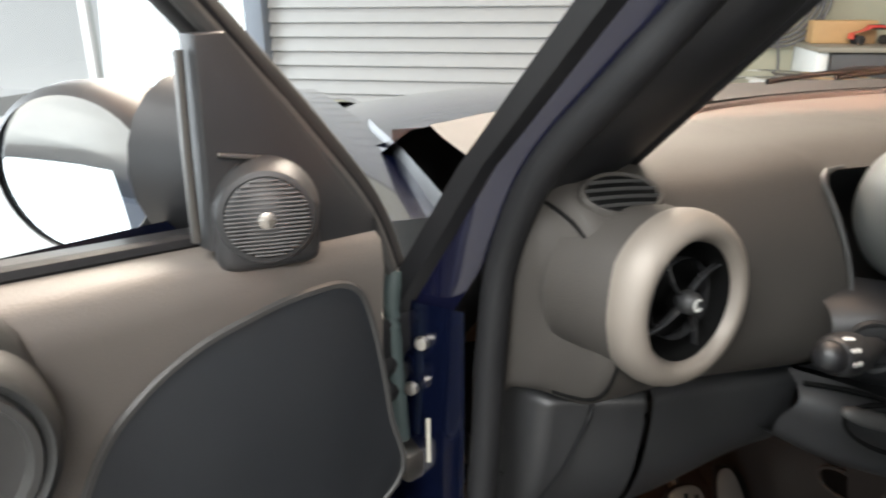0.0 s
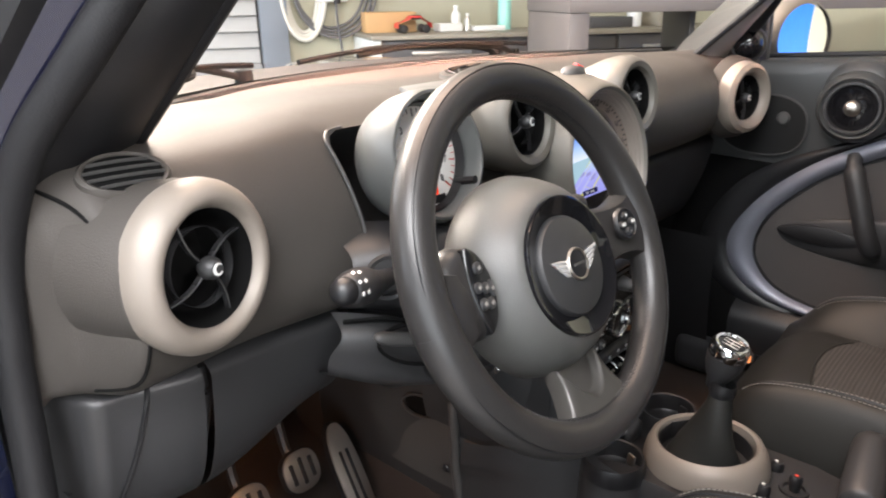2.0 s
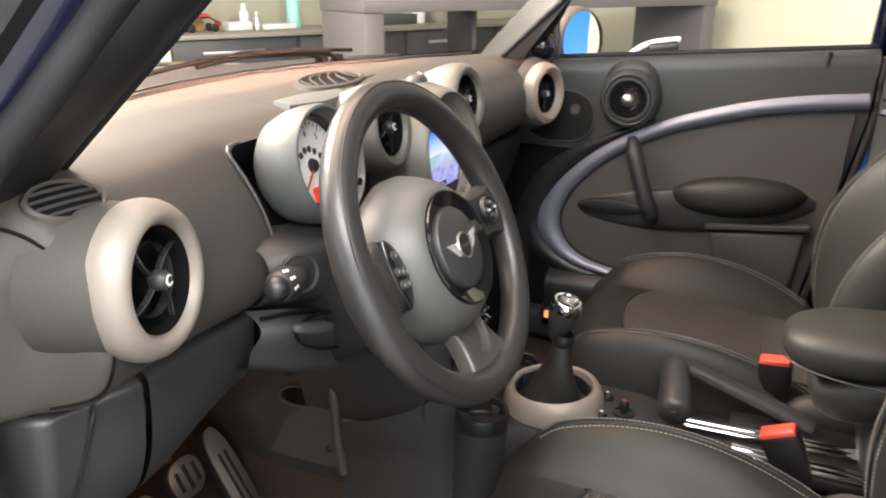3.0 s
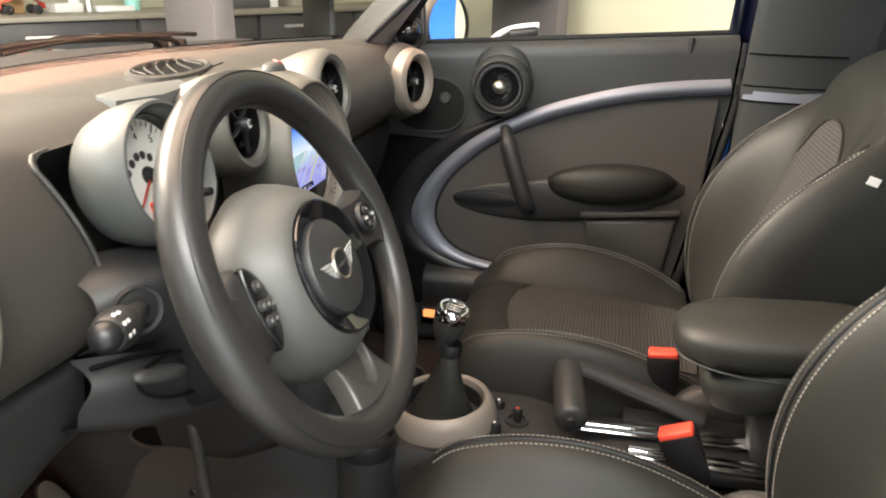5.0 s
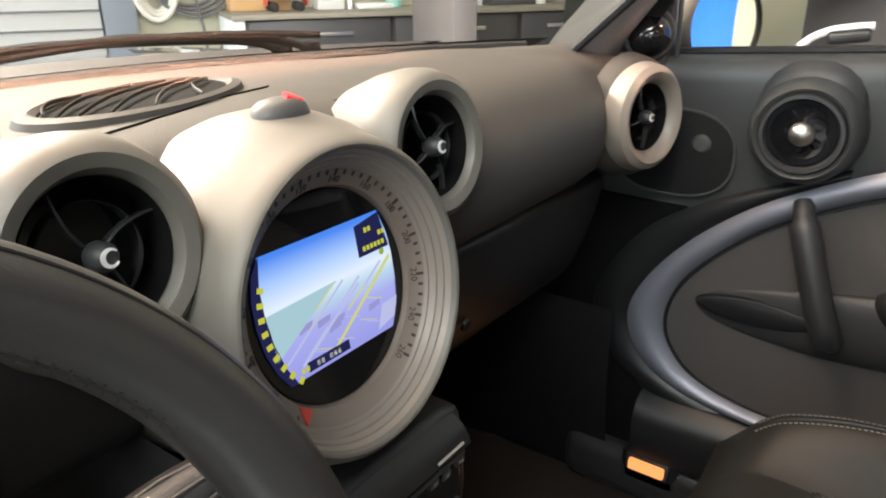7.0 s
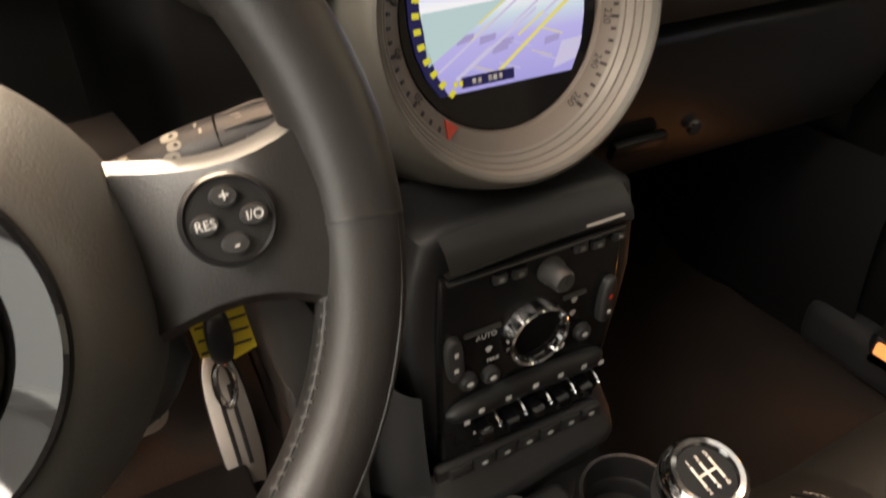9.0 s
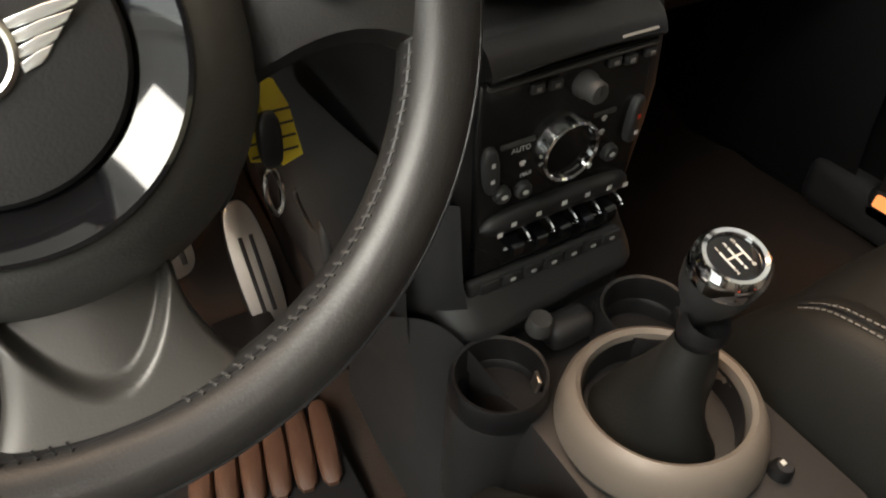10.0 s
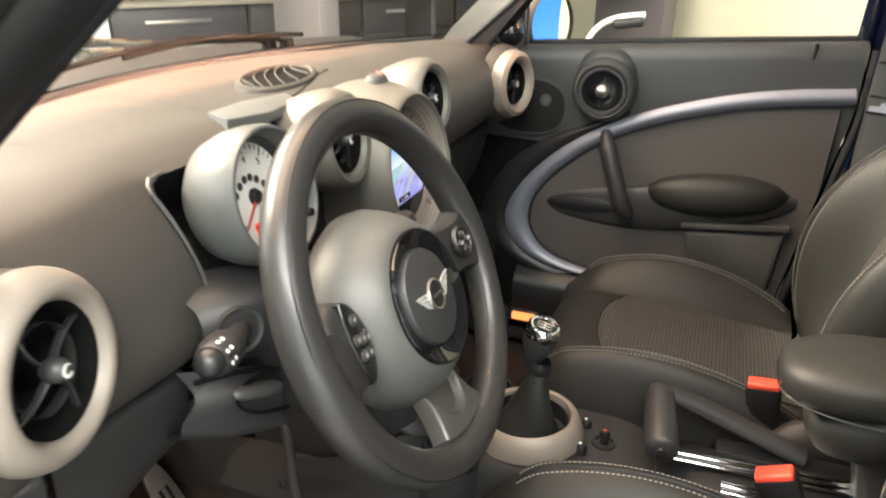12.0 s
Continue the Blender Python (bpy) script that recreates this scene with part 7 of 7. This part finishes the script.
def build_seat(label, sx):
    s = thing("front_seat", V(sx, -.4, .34), label, "seat", group="front seats")
    inner = 1 if sx < 0 else -1

    def lens(k, p=.8):
        return math.sin(max(0.0, min(1.0, k)) * math.pi) ** p

    # cushion: dished middle, leaf-shaped side bolsters with a stitched crest
    def base_z(y):
        f = max(0.0, (y + .235) / .085)
        return .600 - .07 * max(0, (-.22 - y)) - .05 * f * f

    def cz(x, y):
        k = (-.175 - y) / .44
        c = .066 * lens(k, .75) + .012
        e = (abs(x) - .115) / .10
        e = max(0.0, min(1.0, e))
        up = c * e * e * (3 - 2 * e) * (1.15 - .15 * e)
        out = max(0.0, (abs(x) - .213) / .045)
        return base_z(y) + .010 * (1 - min(1, (x / .13) ** 2)) + up - .10 * out ** 2.2

    ys = frange(-.150, -.615, 30)
    for sgn in (-1, 1):
        xs = frange(.128, .258, 16)
        rows = [[V(sx + sgn * x, y, cz(x, y)) for x in xs] + [V(sx + sgn * .262, y, .45), V(sx + sgn * .25, y, .40)] for y in ys]
        b = part("cushion_bolster", loft(rows), LEATHER, s, "smooth black leather side bolster", sharp=80)
        for off in (.203, .219):
            part("stitching", stitches([V(sx + sgn * (off - .035 * (1 - lens(k, .5)) * .6), y, cz(off - .035 * (1 - lens(k, .5)) * .6, y) + .0012) for y in frange(-.200, -.600, 60) for k in [(-.175 - y) / .44]], .0040, .0064, .0007), STITCH, b, "pale double stitching")
        part("crest_seam", tube([V(sx + sgn * (.211 - .021 * (1 - lens(k, .5))), y, cz(.211 - .021 * (1 - lens(k, .5)), y) + .0004) for y in frange(-.195, -.605, 40) for k in [(-.175 - y) / .44]], .0022, 6), BLACK, b)
    arc = lambda x: -.255 - .030 * (abs(x) / .125) ** 2.2
    part("cushion_front", loft([[V(sx + x, -.150 + (arc(x) + .150) * k, cz(x, -.150 + (arc(x) + .150) * k)) for x in frange(-.130, .130, 16)] for k in frange(0, 1.03, 10)]), LEATHER, s, "smooth leather front edge", sharp=80)
    part("cushion_nose", loft([[V(sx + x, -.150 + .016 * math.sin(k * math.pi) + .012 * (x / .25) ** 2 * -1, cz(x, -.150) - .22 * k) for x in frange(-.256, .256, 16)] for k in frange(0, 1, 6)]), LEATHER, s)
    part("cushion_insert", loft([[V(sx + x, arc(x) + (-.612 - arc(x)) * k, cz(x, arc(x) + (-.612 - arc(x)) * k) + .0025) for x in frange(-.130, .130, 18)] for k in frange(0, 1, 18)]), FABRIC, s, "dark ribbed fabric seat panel", sharp=80)
    part("insert_piping", tube([V(sx + x, arc(x), cz(x, arc(x)) + .002) for x in frange(-.130, .130, 26)], .0026, 8), LEATHER, s)
    for sgn in (-1, 1):
        part("side_piping", tube([V(sx + sgn * .1295, y, cz(.1295, y) + .0015) for y in frange(-.28, -.61, 26)], .0022, 8), LEATHER, s)
    part("seat_base", box(.44, .42, .12, at(sx, -.40, .42), .03, 3), PLASTIC, s)
    part("seat_side_cover", box(.03, .38, .10, at(sx + inner * .262, -.42, .46), .012, 3), PLASTIC, s, "black plastic seat side cover")
    for x in (-.17, .17):
        part("slide_rail", box(.035, .46, .05, at(sx + x, -.40, .345), .006), STEEL, s)

    # backrest leaning back: local x across, y forwards, z up along the back
    B = Matrix.Translation((sx, -.655, .545)) @ pose(0, 0, 0, 17)

    def half(h):
        return .235 - .075 * max(0, (h - .30) / .32) ** 1.5

    def bf(x, h):
        w = half(h)
        e = max(0.0, min(1.0, (abs(x) - .105) / (.21 - .105)))
        c = .115 * lens((h + .02) / .52, .85)
        out = max(0.0, (abs(x) - .9 * w) / (.1 * w))
        rnd = max(0.0, (h - .52) / .10)
        return .012 * (1 - (x / w) ** 2) + c * e * e * (3 - 2 * e) - .035 * out ** 2 - .06 * rnd ** 2

    hs = frange(0.0, .62, 32)
    for sgn in (-1, 1):
        rows = []
        for h in hs:
            w = half(h)
            row = [B @ V(sgn * x, bf(x, h), h) for x in frange(.112, w, 16)]
            row += [B @ V(sgn * (w + .004), bf(w, h) - .03, h), B @ V(sgn * (w - .006), -.085, h)]
            rows.append(row)
        b = part("backrest_bolster", loft(rows), LEATHER, s, "leaf-shaped black leather back bolster", sharp=80)
        for off in (.190, .204):
            line = [B @ V(sgn * min(off, half(h) * .93), bf(min(off, half(h) * .93), h) + .0012, h) for h in frange(.03, .47, 60)]
            part("stitching", stitches(line, .0040, .0064, .0007), STITCH, b, "pale double stitching")
        part("crest_seam", tube([B @ V(sgn * min(.197, half(h) * .90), bf(min(.197, half(h) * .90), h) + .0005, h) for h in frange(.02, .48, 40)], .0022, 6), BLACK, b)
    part("backrest_insert", loft([[B @ V(x, bf(x, h) + .0025, h) for x in frange(-.114, .114, 16) for h in [k * (.482 - .085 * abs(x / .114) ** 2.6)]] for k in frange(.0, 1, 18)]), BACKFABRIC, s, "dark ribbed fabric back panel", sharp=80)
    part("backrest_top", loft([[B @ V(x, bf(x, h) + .001, h) for x in frange(-.116, .116, 16)] for h in frange(.390, .62, 14)]), LEATHER, s, "smooth leather shoulder panel", sharp=80)
    part("insert_seam", tube([B @ V(x, bf(x, h) + .003, h) for x in frange(-.113, .113, 24) for h in [.482 - .085 * abs(x / .114) ** 2.6]], .0024, 6), LEATHER, s)
    part("back_shell", loft([[B @ V(x * half(h), -.085 - .03 * (1 - x * x), h) for x in frange(-1, 1, 12)] for h in frange(0, .60, 8)]), PLASTIC, s)
    part("hinge_cover", cushion(.05, .15, .14, at(sx + inner * .235, -.63, .545), 3.0, 20), PLASTIC2, s, "grey plastic hinge cover")
    hr = part("headrest", cushion(.25, .10, .18, B @ at(0, -.045, .745), 3.2, 28), LEATHER, s, "black leather headrest")
    for x in (-.055, .055):
        part("headrest_post", tube([B @ V(x, -.045, .58), B @ V(x, -.045, .70)], .0065, 12), CHROME, hr)
        part("post_guide", lathe([(.0068, .012), (.012, .010), (.014, 0)], B @ at(x, -.045, .612), 18), BLACK, hr)
    part("side_tag", box(.002, .016, .012, B @ at(inner * (half(.44) + .005), bf(half(.44), .44) - .012, .44)), WHITEPL, s, "small white side-airbag tag")
    return s


build_seat("black leather and ribbed fabric passenger seat", SX)
driver_seat = build_seat("black leather and ribbed fabric driver's seat", -SX)
driver_seat.matrix_basis = Matrix.Translation((0, -.036, .010)) @ driver_seat.matrix_basis

rear = thing("rear_bench", V(0, -1.5, .34), "black leather rear bench seat", "seat")
part("cushion", cushion(1.2, .5, .2, at(0, -1.35, .52), 5), LEATHER, rear)
part("backrest", cushion(1.25, .16, .62, at(0, -1.68, .84, -16), 5), LEATHER, rear)
belt = thing("seat_belt", V(.64, -.93, .5), "black seat belt on the centre pillar", "seat belt")
part("strap", loft([[V(.655 - .22 * max(0, z - 1.0) ** 1.2, -.905, z), V(.652 - .22 * max(0, z - 1.0) ** 1.2, -.950, z)] for z in frange(.45, 1.35, 10)]), BLACK, belt)
part("guide", box(.02, .07, .05, at(.60, -.928, 1.36), .01), PLASTIC, belt)
